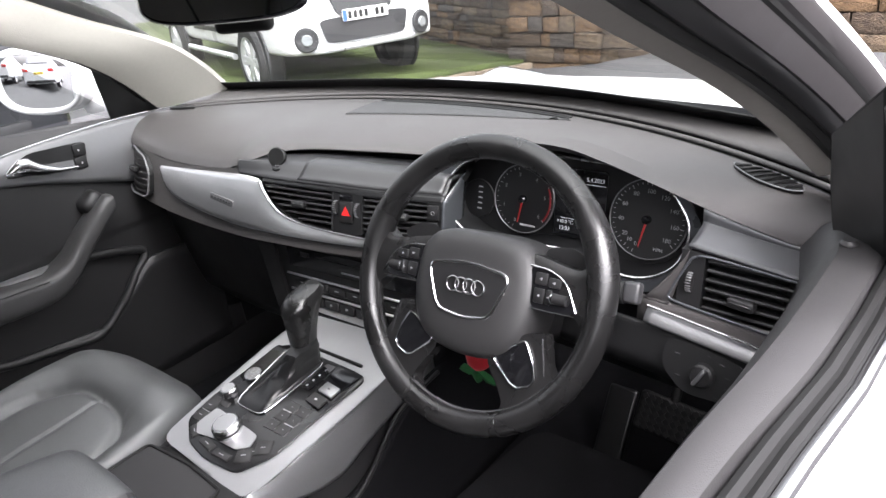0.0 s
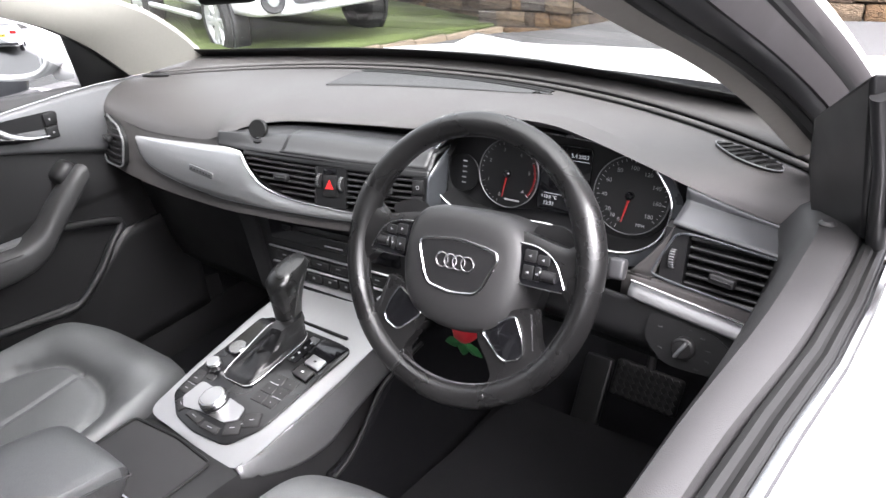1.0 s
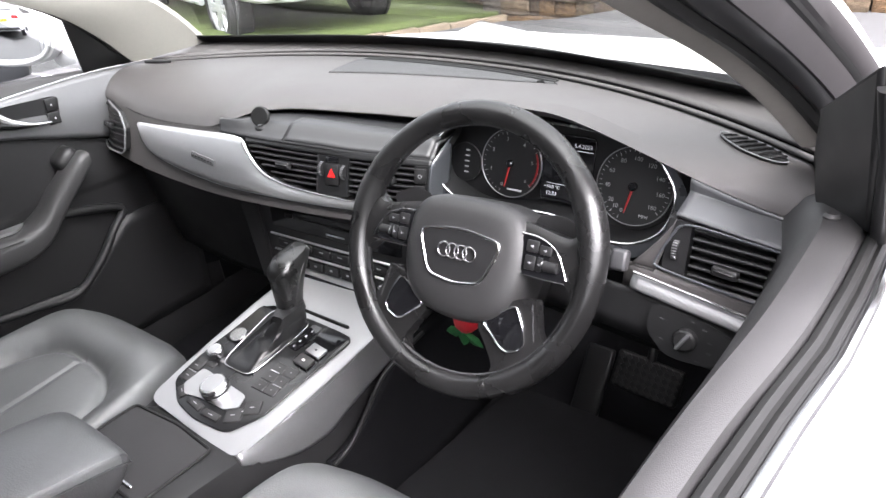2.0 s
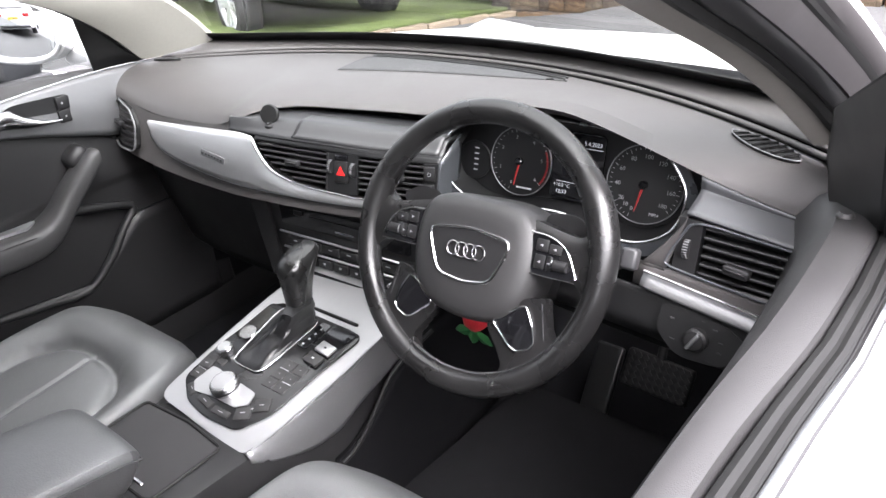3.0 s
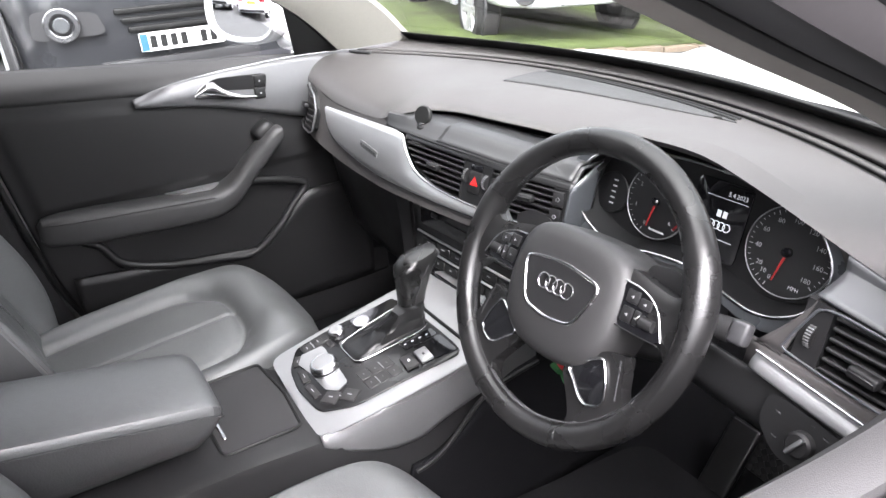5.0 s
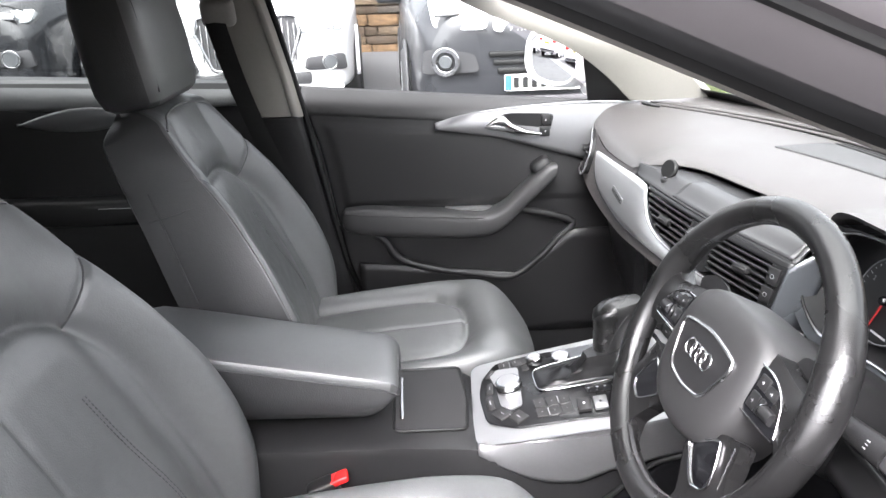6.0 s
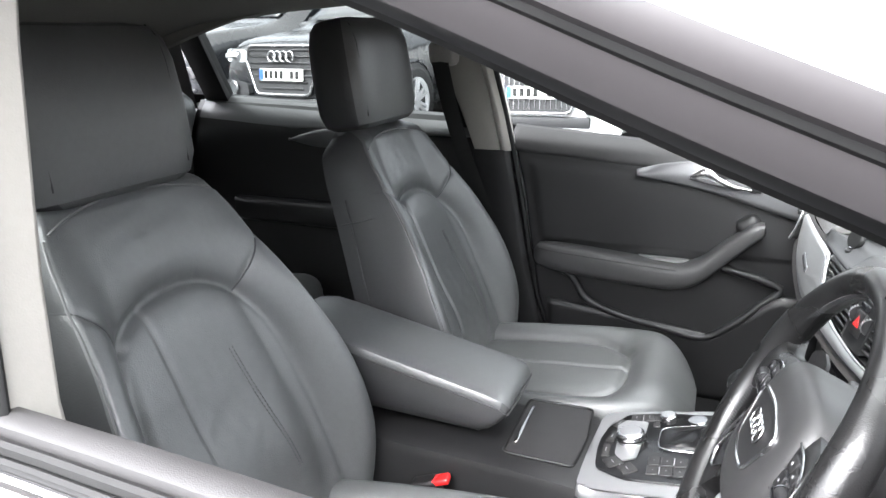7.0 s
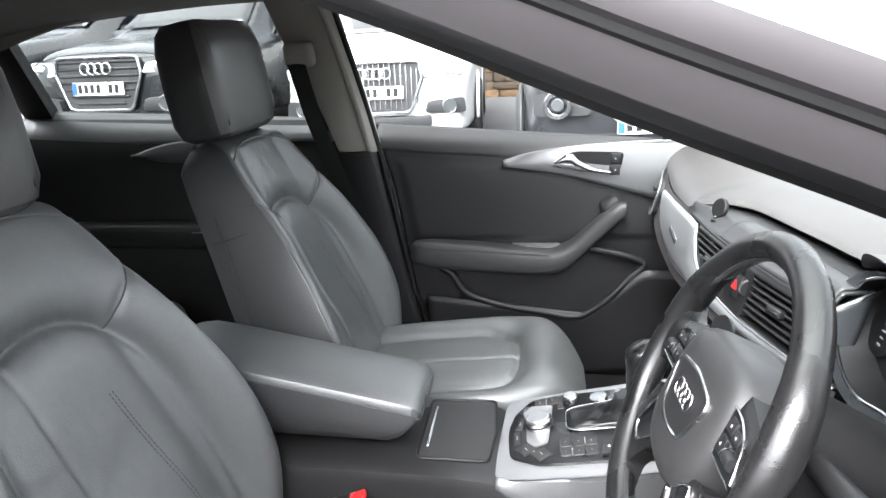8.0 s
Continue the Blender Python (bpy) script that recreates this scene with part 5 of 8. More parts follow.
def seat_back(nu=160, nv=190):
    bm = bmesh.new()
    depth = 0.115
    rows = []
    for j in range(nv + 1):
        v = 0.62 * j / nv
        w = back_w(v)
        endz = ss(0, 0.05, 0.62 - v)
        row = []
        for i in range(nu + 1):
            u = lerp(-w, w, i / nu)
            a = abs(u) / w
            edge = 1 - (1 - min(1, (1 - a) / 0.10)) ** 2
            f = back_front(u, v)
            thick = lerp(0.02, 1.0, math.sqrt(max(0, edge))) * math.sqrt(max(0.02, endz))
            row.append(Vector((u, f * (0.4 + 0.6 * edge) * 1.0 - depth / 2 + depth / 2 * thick, v)))
        for i in range(13):
            u = lerp(w, -w, (i + 0.5) / 13)
            a = abs(u) / w
            edge = 1 - (1 - min(1, (1 - a) / 0.22)) ** 2
            row.append(Vector((u, -depth / 2 - depth * 0.55 * math.sqrt(max(0, edge)) * math.sqrt(max(0.02, endz)), v)))
        rows.append(row)
    return loft(rows, True, True, bm)


cush_w = curve([(0.0, 0.195), (0.1, 0.212), (0.25, 0.224), (0.36, 0.220), (0.44, 0.200), (0.49, 0.168), (0.52, 0.120), (0.53, 0.08)])
panel_c = [tuple(p)[:2] for p in spline([(-0.125, 0.0, 0), (-0.138, 0.12, 0), (-0.144, 0.24, 0), (-0.134, 0.325, 0), (-0.085, 0.375, 0), (0, 0.386, 0), (0.085, 0.375, 0), (0.134, 0.325, 0), (0.144, 0.24, 0), (0.138, 0.12, 0), (0.125, 0.0, 0)], 36)]
seams_c = [[(0.0, 0.0), (0.0, 0.384)]]


def seat_cushion(nu=160, nv=170):
    rows = []
    for j in range(nv + 1):
        v = 0.53 * j / nv
        w = cush_w(v)
        row = []
        nose = ss(0.36, 0.53, v)
        for i in range(nu + 1):
            u = lerp(-w, w, i / nu)
            a = abs(u) / w
            edge = math.sqrt(max(0, 1 - (1 - min(1, (1 - a) / 0.16)) ** 2))
            h = 0.019 * ss(0.50, 0.85, a) * (1 - 0.4 * nose) + 0.026 * ss(0.34, 0.44, v) * (1 - ss(0.5, 0.9, a))
            d = dist_line((u, v), panel_c)
            h -= 0.011 * math.exp(-(d / 0.010) ** 2) + 0.008 * math.exp(-(d / 0.028) ** 2)
            for s in seams_c:
                h -= 0.004 * math.exp(-(dist_line((u, v), s) / 0.0055) ** 2)
            h += 0.0018 * noise.noise(Vector((u * 13, v * 13, 7.7)))
            fall = 1 - math.sqrt(max(0, 1 - (ss(0.40, 0.531, v)) ** 2))
            row.append(Vector((u, v, (0.06 + h) * (0.35 + 0.65 * edge) - 0.075 * (1 - edge) - 0.085 * fall + 0.045 * v / 0.53)))
        for i in range(9):
            u = lerp(w, -w, (i + 0.5) / 9) * 0.95
            row.append(Vector((u, v * 0.99, -0.12 + 0.045 * v / 0.53)))
        rows.append(row)
    return loft(rows, True, True)


def head_rest():
    rows = []
    for z, s, t in ((0.0, 0.80, 0.72), (0.008, 0.92, 0.90), (0.03, 1.0, 1.0), (0.09, 1.02, 1.0), (0.14, 1.0, 0.96), (0.165, 0.95, 0.86), (0.178, 0.86, 0.70), (0.183, 0.6, 0.45)):
        rows.append([Vector((x * s * 1.0, y * t + 0.006 * (z - 0.09) - 0.012 * (1 - (x / 0.13) ** 2) * (y > 0), z)) for x, y in oval(0.142, 0.068, 44, 3.6)])
    return loft(rows)


LEAN = 21.0
seat = thing("front_seat", "black leather front seat with ribbed bolsters and a large headrest", "car seat", (0, 0, 0), "front seats")
hinge = pose(0, 0, 0, LEAN, 0, 0)
b = part("backrest", seat_back(), LEATHER, seat, "leather backrest with an arched panel")
hinge = hinge @ Matrix.Diagonal((1, 1, 1.05, 1))
b.data.materials.append(GUSSET_SHADE)
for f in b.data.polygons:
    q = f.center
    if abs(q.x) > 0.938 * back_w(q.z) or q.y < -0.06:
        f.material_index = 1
b.data.transform(hinge)
for s in (-1, 1):
    part("gusset_seam", tube([hinge @ Vector(p) for p in ((s * (back_w(0.43) * 0.985), -0.005, 0.43), (s * (back_w(0.43) + 0.0005), -0.04, 0.432), (s * (back_w(0.43) + 0.0005), -0.058, 0.434), (s * back_w(0.43) * 0.97, -0.085, 0.436))], 0.0014, 6), THREAD, b)
    part("side_seam", tube([hinge @ Vector((s * (back_w(v) - 0.001), -0.062, v)) for v in [0.03 + 0.05 * k for k in range(10)]], 0.0016, 6), THREAD, b)


def back_skin(u, v, out=0.0):
    """A point on the leather of the backrest's front."""
    w = back_w(v)
    edge = 1 - (1 - min(1, (1 - abs(u) / w) / 0.10)) ** 2
    thick = lerp(0.02, 1.0, math.sqrt(max(0, edge))) * math.sqrt(max(0.02, ss(0, 0.05, 0.62 - v)))
    return hinge @ Vector((u, back_front(u, v) * (0.4 + 0.6 * edge) - 0.0575 + 0.0575 * thick + out, v))


for s in (-1, 1):
    part("piping", tube([back_skin(s * back_w(v) * 0.93, v, 0.0004) for v in [0.03 + 0.0275 * k for k in range(20)]], 0.0020, 6), PALETHREAD, b, "stitched piping along the bolster")
part("top_seam", tube([back_skin(u, 0.585 - 1.0 * u * u - 14 * u ** 4, 0.0003) for u in [-0.145 + 0.29 * k / 30 for k in range(31)]], 0.0022, 6), PALETHREAD, b, "piped seam over the shoulders")
for s in (-1, 1):
    part("shoulder_seam", tube([back_skin(s * lerp(0.118, 0.182, t), lerp(0.403, 0.475, t), 0.0002) for t in [k / 10 for k in range(11)]], 0.0014, 6), THREAD, b)
bm = bmesh.new()
for o in (-0.0035, 0.0035):
    for k in range(34):
        v = 0.335 - 0.0062 * k
        p, q = [hinge @ Vector((-0.074 + o + 0.13 * (t - 0.16), back_front(-0.074 + o + 0.13 * (t - 0.16), t) + 0.0012, t)) for t in (v, v - 0.004)]
        tube([p, q], 0.0006, 4, False, bm)
part("stitching", bm, THREAD, b)
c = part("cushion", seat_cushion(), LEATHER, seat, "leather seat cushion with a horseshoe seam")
# cushion sides and front are coloured darker as if in shade
c.data.materials.append(GUSSET_SHADE)
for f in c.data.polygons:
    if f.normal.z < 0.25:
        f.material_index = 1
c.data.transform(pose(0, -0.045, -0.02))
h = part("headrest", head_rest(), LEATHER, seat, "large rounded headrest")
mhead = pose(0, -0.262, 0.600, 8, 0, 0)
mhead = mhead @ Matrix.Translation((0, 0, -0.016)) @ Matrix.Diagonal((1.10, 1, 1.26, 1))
# painted shade: only the forward face keeps the lighter leather tone
h.data.materials.append(GUSSET_SHADE)
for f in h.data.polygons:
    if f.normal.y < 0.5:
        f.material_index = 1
h.data.transform(mhead)
for s in (-1, 1):
    part("headrest_seam", tube([mhead @ Vector((s * 0.108, 0.0605 * t - 0.006, z)) for z, t in ((0.02, 0.99), (0.03, 1.0), (0.09, 1.0), (0.14, 0.98), (0.168, 0.84), (0.18, 0.6))], 0.0012, 6), THREAD, h)
    part("headrest_rod", tube([hinge @ Vector((s * 0.055, -0.05, 0.58)), mhead @ Vector((s * 0.055, -0.005, 0.02))], 0.006, 10), CHROME, h)
part("seat_base", rbox((0.42, 0.46, 0.12), pose(0, 0.20, -0.20), 0.03, 3), DARK, seat)
for s in (-1, 1):
    part("side_cover", rbox((0.03, 0.46, 0.09), pose(s * 0.235, 0.18, -0.115), 0.014, 3), DARK, seat)
    part("seat_rail", rbox((0.04, 0.5, 0.03), pose(s * 0.17, 0.2, -0.25), 0.006, 2), RUBBER, seat)
seat.matrix_basis = pose(-0.362, -0.540, 0.472)
tagged(seat, "black leather passenger seat with a large headrest")
seat2 = copy_thing(seat, pose(0.355, -0.598, 0.477))
tagged(seat2, "black leather driver's seat, softly creased, beside the open window")

for ch in seat2.children:
    if ch.name.startswith("headrest"):
        ch.matrix_basis = Matrix.Translation((0, 0, -0.020)) @ ch.matrix_basis
    if ch.name.startswith("cushion"):
        ch.matrix_basis = Matrix.Translation((0.012, 0.012, -0.004)) @ ch.matrix_basis

# belt buckle beside the driver's seat
bk = thing("belt_buckle", "black belt buckle with a red release button", "seat belt", (0.128, -0.45, 0.5))
part("buckle_body", rbox((0.030, 0.050, 0.09), pose(0.134, -0.462, 0.485, 18, 0, 8), 0.008, 3), DARK, bk)
part("release", rbox((0.024, 0.036, 0.012), pose(0.133, -0.447, 0.530, 18, 0, 8), 0.004, 3), REDGLOW, bk, "red release button")
part("buckle_strap", rbox((0.006, 0.040, 0.14), pose(0.136, -0.49, 0.39, 10, 0, 8), 0.002, 1), RUBBER, bk)

# ---- doors, pillars, roof ----
sill_z = lambda y: 0.953 - 0.080 * (y - 0.11)
door_x = curve([(0.30, 0.675), (0.45, 0.69), (0.6, 0.695), (0.8, 0.70), (0.9, 0.712), (0.96, 0.74), (1.0, 0.768)])


def door_pt(y, z, out=0.0):
    """A point of the passenger door's lining; z counts as at the front, the belt line rises to the back."""
    return Vector((-(door_x(z) - out), y, z))


pdoor = thing("front_door", "closed passenger door with black lining and aluminium handle trim", "car door", (-0.72, -0.2, 0.4))
rear_edge = curve([(0.3, -0.36), (0.45, -0.44), (0.56, -0.484), (0.68, -0.505), (0.85, -0.533), (0.94, -0.56), (1.02, -0.585)])


def lining(u, v):
    z0 = 0.34
    y = lerp(rear_edge(0.34), 0.33, u)
    zt = sill_z(y) + 0.004
    z = lerp(z0, zt, v)
    y = lerp(rear_edge(z) , 0.33, u)
    zt = sill_z(y) + 0.004
    z = lerp(z0, zt, v)
    k = z - (zt - 0.97)
    roll = ss(0.90, 1.0, v)
    ins = -0.005 * ss(0.0, 0.012, z - 0.715) * ss(0.0, 0.010, (0.905 - 0.09 * (y + 0.2)) - z) * ss(0, 0.03, u - 0.022)
    return Vector((-(door_x(min(k, 0.97)) + 0.022 * roll ** 2 - ins * -1.0), y, z - 0.006 * roll ** 3))


part("door_lining", grid(lining, 110, 90), DARK, pdoor, "black door lining with a recessed soft insert", solid=0.006)
part("belt_pad", grid(lambda u, v: (lambda y: Vector((-(lerp(0.714, 0.775, v ** 1.3) + 0.002 - 0.010 * math.sin(math.pi * v)), y, lerp(0.925 - 0.085 * (y + 0.24), sill_z(y) + 0.008, v ** 0.8))))(lerp(-0.578, 0.34, u)), 60, 10), DOORSKIN, pdoor, "soft black belt pad below the window", solid=0.006)
trim_up = curve([(-0.245, 0.918), (-0.19, 0.936), (-0.134, 0.946), (-0.009, 0.957), (0.15, 0.962), (0.30, 0.955)])
trim_dn = curve([(-0.245, 0.912), (-0.084, 0.884), (0.058, 0.845), (0.132, 0.824), (0.30, 0.79)])
part("handle_trim", grid(lambda u, v: (lambda y: Vector((-(lerp(0.708, 0.722 + 0.012 * ss(0.0, 0.3, y), v) - 0.017 - 0.006 * math.sin(math.pi * v)), y, lerp(trim_dn(y), trim_up(y), v))))(lerp(-0.245, 0.30, u)), 70, 10), material("satin_silver_trim", (0.125, 0.125, 0.129), 0.42, 0.6, vary=0.05, vscale=4), pdoor, "tapering brushed aluminium trim", solid=0.006)
part("trim_rim", tube([Vector((-0.697, y, trim_dn(y) - 0.002)) for y in [-0.245 + 0.545 * k / 30 for k in range(31)]], 0.0012, 6), SILVER, pdoor)
part("trim_upper_rim", tube([Vector((-0.708 - 0.012 * ss(0, 0.3, y), y, trim_up(y) + 0.001)) for y in [-0.245 + 0.545 * k / 30 for k in range(31)]], 0.0012, 6), CHROME, pdoor)
cup = soft_outline([(-0.125, 0.912), (-0.072, 0.946), (0.052, 0.941), (0.040, 0.884), (-0.02, 0.892)], 6, 0.18)
bm = loft([[Vector((-0.6985 + o, y, z)) for y, z in [(lerp(y, -0.03, s), lerp(z, 0.915, s)) for y, z in cup]] for o, s in ((0.0125, 0.0), (0.010, 0.02), (0.004, 0.06))])
hc = part("handle_cup", bm, SLAT, pdoor, "dark handle recess")
part("door_handle", loft([[Vector((-0.6815 - d, y, zc)) + Vector((0.006 * math.cos(t), 0, h * math.sin(t))) for t in [2 * math.pi * k / 16 for k in range(16)]] for y, zc, h, d in ((-0.121, 0.914, 0.004, 0.003), (-0.110, 0.917, 0.011, 0.001), (-0.092, 0.922, 0.018, -0.002), (-0.075, 0.920, 0.019, -0.003), (-0.055, 0.909, 0.013, -0.004), (-0.02, 0.898, 0.006, -0.003), (0.020, 0.892, 0.003, 0.002))]), CHROME, hc, "satin chrome pull handle")
for k in range(2):
    s = part("lock_switch", rbox((0.008, 0.026, 0.027), pose(-0.684, 0.032 - 0.003 * k, 0.926 - 0.028 * k, 0, 0, 0), 0.003, 2), DARK, hc, "lock switch")
    part("symbol", rbox((0.0006, 0.003, 0.004), pose(-0.6796, 0.030, 0.926 - 0.028 * k), 0), DIMPRINT, s)


def arm_ring(y, z, w, h, x):
    return [Vector((x + w * math.copysign(abs(math.cos(t)) ** 0.55, math.cos(t)), y, z + h * math.copysign(abs(math.sin(t)) ** 0.62, math.sin(t)))) for t in [2 * math.pi * k / 24 for k in range(24)]]


ar = spline([(-0.492, 0.690, 0.010, 0.016), (-0.482, 0.689, 0.022, 0.029), (-0.42, 0.685, 0.034, 0.036), (-0.25, 0.672, 0.040, 0.036), (-0.13, 0.668, 0.042, 0.032), (-0.08, 0.685, 0.040, 0.030), (-0.04, 0.722, 0.034, 0.030), (0.0, 0.762, 0.030, 0.028), (0.035, 0.795, 0.028, 0.024), (0.055, 0.805, 0.022, 0.016)], 30)
part("armrest_handle", loft([arm_ring(y, z, w, h, -0.672 + 0.012 * ss(-0.05, 0.05, y)) for y, z, w, h in ar]), DOORSKIN, pdoor, "armrest that sweeps up into a grab handle")
part("handle_root", rbox((0.062, 0.055, 0.060), pose(-0.692, 0.028, 0.800, 35, 0, 0), 0.016, 3), DARK, pdoor)
part("armrest_seam", tube([Vector((-0.629 - 0.012 * ss(-0.16, -0.02, y) - 0.018 * ss(-0.40, -0.48, y), y, z)) for y, z in ((-0.475, 0.710), (-0.42, 0.7085), (-0.3, 0.702), (-0.2, 0.696), (-0.13, 0.692))], 0.0014, 6), RUBBER, pdoor)
sp = part("window_switch_plate", plate(soft_outline([(-0.23, 0.018), (-0.10, 0.014), (-0.13, -0.012), (-0.19, 0.0)], 4, 0.15), pose(-0.672, 0, 0.708, 0, 0, 0) @ Matrix.Rotation(radians(90), 4, 'Z') @ Matrix.Diagonal((1, 1, 1, 1)), 0.006, 0.001), ALU, pdoor)
pk = spline([(-0.415, 0.645, 0), (-0.385, 0.625, 0), (-0.35, 0.575, 0), (-0.257, 0.541, 0), (-0.15, 0.522, 0), (-0.054, 0.510, 0), (0.02, 0.560, 0), (0.07, 0.612, 0), (0.11, 0.652, 0), (0.07, 0.672, 0), (-0.029, 0.695, 0)], 50)
part("pocket_edge", tube([Vector((-0.672 - 0.012 * ss(0.55, 0.69, z), y, z)) for y, z, _ in pk], 0.010, 10), DARK, pdoor, "rounded rim of the door pocket")
part("lower_skirt", grid(lambda u, v: (lambda y: Vector((-(0.675 + 0.01 * v), y, lerp(0.545 - 0.11 * (y + 0.25) if y < -0.05 else 0.50 + 0.9 * (y + 0.05) if y < 0.1 else 0.64, 0.34, v))))(lerp(-0.455, 0.28, u)), 40, 10), DARK, pdoor, solid=0.008)
# passenger door: outer skin and belt seal
part("outer_skin", grid(lambda u, v: (lambda y: Vector((-(0.835 + 0.085 * math.sin(math.pi * min(1, v * 0.9)) ** 0.8), y, lerp(sill_z(y) - 0.03, 0.25, v))))(lerp(-0.62, 0.62, u)), 20, 14), WHITE, pdoor, "white door skin", solid=0.004)
part("belt_seal", tube([Vector((-0.795, y, sill_z(y) - 0.006)) for y in (-0.60, -0.3, 0, 0.3)], 0.012, 8), RUBBER, pdoor)
part("window_pane", grid(lambda u, v: Vector((-(0.80 - 0.16 * v), lerp(-0.60, lerp(0.18, -0.28, v), u), lerp(0.97, 1.31, v))), 4, 4), GLASS, pdoor, "closed window pane").visible_shadow = False

# driver's door, window lowered
dsill_z = lambda y: 0.953 - 0.080 * (y - 0.11) if y > 0.11 else 0.953 - 0.020 * (y - 0.11)
door_in = curve([(-0.70, -0.054), (-0.56, -0.051), (-0.42, -0.046), (-0.25, -0.035), (-0.1, -0.016), (0.05, -0.008), (0.3, -0.004), (0.6, 0.0)])
ddoor = thing("front_door", "closed white driver's door with its window lowered", "car door", (0.8, -0.2, 0.4))
part("top_trim", loft([[Vector((x + door_in(y) * ss(0.70, 0.80, x), y, dsill_z(y) + dz)) for x, dz in ((lerp(0.715, 0.68, ss(0.1, 0.3, y)), -0.10), (lerp(0.738, 0.692, ss(0.08, 0.29, y)), -0.035), (lerp(0.754, 0.714, ss(0.08, 0.29, y)), -0.010), (lerp(0.766, 0.735, ss(0.08, 0.29, y)), 0.001), (0.788, 0.003), (0.802, -0.003), (0.808, -0.016), (0.808, -0.05))] for y in [lerp(-0.64, 0.31, k / 40) for k in range(41)]], False), SILLM, ddoor, "grey grained top of the door lining", solid=0.004)
part("inner_lining", grid(lambda u, v: Vector((lerp(0.728, 0.69, ss(0, 0.5, v)), lerp(-0.62, 0.31, u), lerp(dsill_z(lerp(-0.62, 0.31, u)) - 0.08, 0.34, v))), 20, 10), DARK, ddoor, solid=0.008)
for o, r, mt, nm in ((0.8125, 0.0065, RUBBER, "window_seal"), (0.8225, 0.0055, RUBBER, "outer_seal")):
    part(nm, tube([Vector((o + door_in(y), y, dsill_z(y) - 0.010 - (o - 0.81) * 0.5)) for y in (-0.64, -0.5, -0.4, -0.3, -0.2, -0.1, 0, 0.1, 0.2, 0.34)], r, 8), mt, ddoor)
part("trim_strip", tube([Vector((0.833 + door_in(y), y, dsill_z(y) - 0.020)) for y in (-0.64, -0.5, -0.4, -0.3, -0.2, -0.1, 0, 0.1, 0.2, 0.36)], 0.006, 8), CHROME, ddoor, "bright window trim strip")
part("outer_skin", grid(lambda u, v: (lambda y: Vector((0.838 + door_in(y) * (1 - ss(0, 0.3, v)) + 0.085 * math.sin(math.pi * min(1, v * 0.9)) ** 0.8, y, lerp(dsill_z(y) - 0.022, 0.25, v))))(lerp(-0.66, 0.62, u)), 24, 18), WHITE, ddoor, "white door skin", solid=0.004)
part("lock_pin", disc(0.009, 0.006, pose(0.766, 0.128, 0.9525), 24, 0.003), SILLM, ddoor, "small lock button")

# A-pillars and roof rails on both sides
rail_in = [(0.700, 0.290, 0.965), (0.662, 0.200, 1.045), (0.632, 0.100, 1.110), (0.620, -0.090, 1.188), (0.612, -0.300, 1.272), (0.606, -0.45, 1.315), (0.60, -0.62, 1.338), (0.60, -1.0, 1.345), (0.60, -1.5, 1.30), (0.62, -1.9, 1.18)]
rail = spline(rail_in, 60)
roof_c = curve([(-2.0, 1.22), (-1.5, 1.37), (-1.0, 1.425), (-0.6, 1.425), (-0.3, 1.39), (-0.1, 1.33), (0.1, 1.245), (0.3, 1.14), (0.55, 1.01)])


def swept(name, section, mt, parent, label="", lo=0, hi=60, side=1, solid=0.0):
    rows = []
    for p in rail[lo:hi + 1]:
        rows.append([Vector((side * (p.x + a), p.y + c - (0.045 * ss(1.34, 1.15, p.z) if side < 0 else 0), p.z + b)) for a, b, c in section])
    return part(name, loft(rows, False), mt, parent, label, solid=solid)


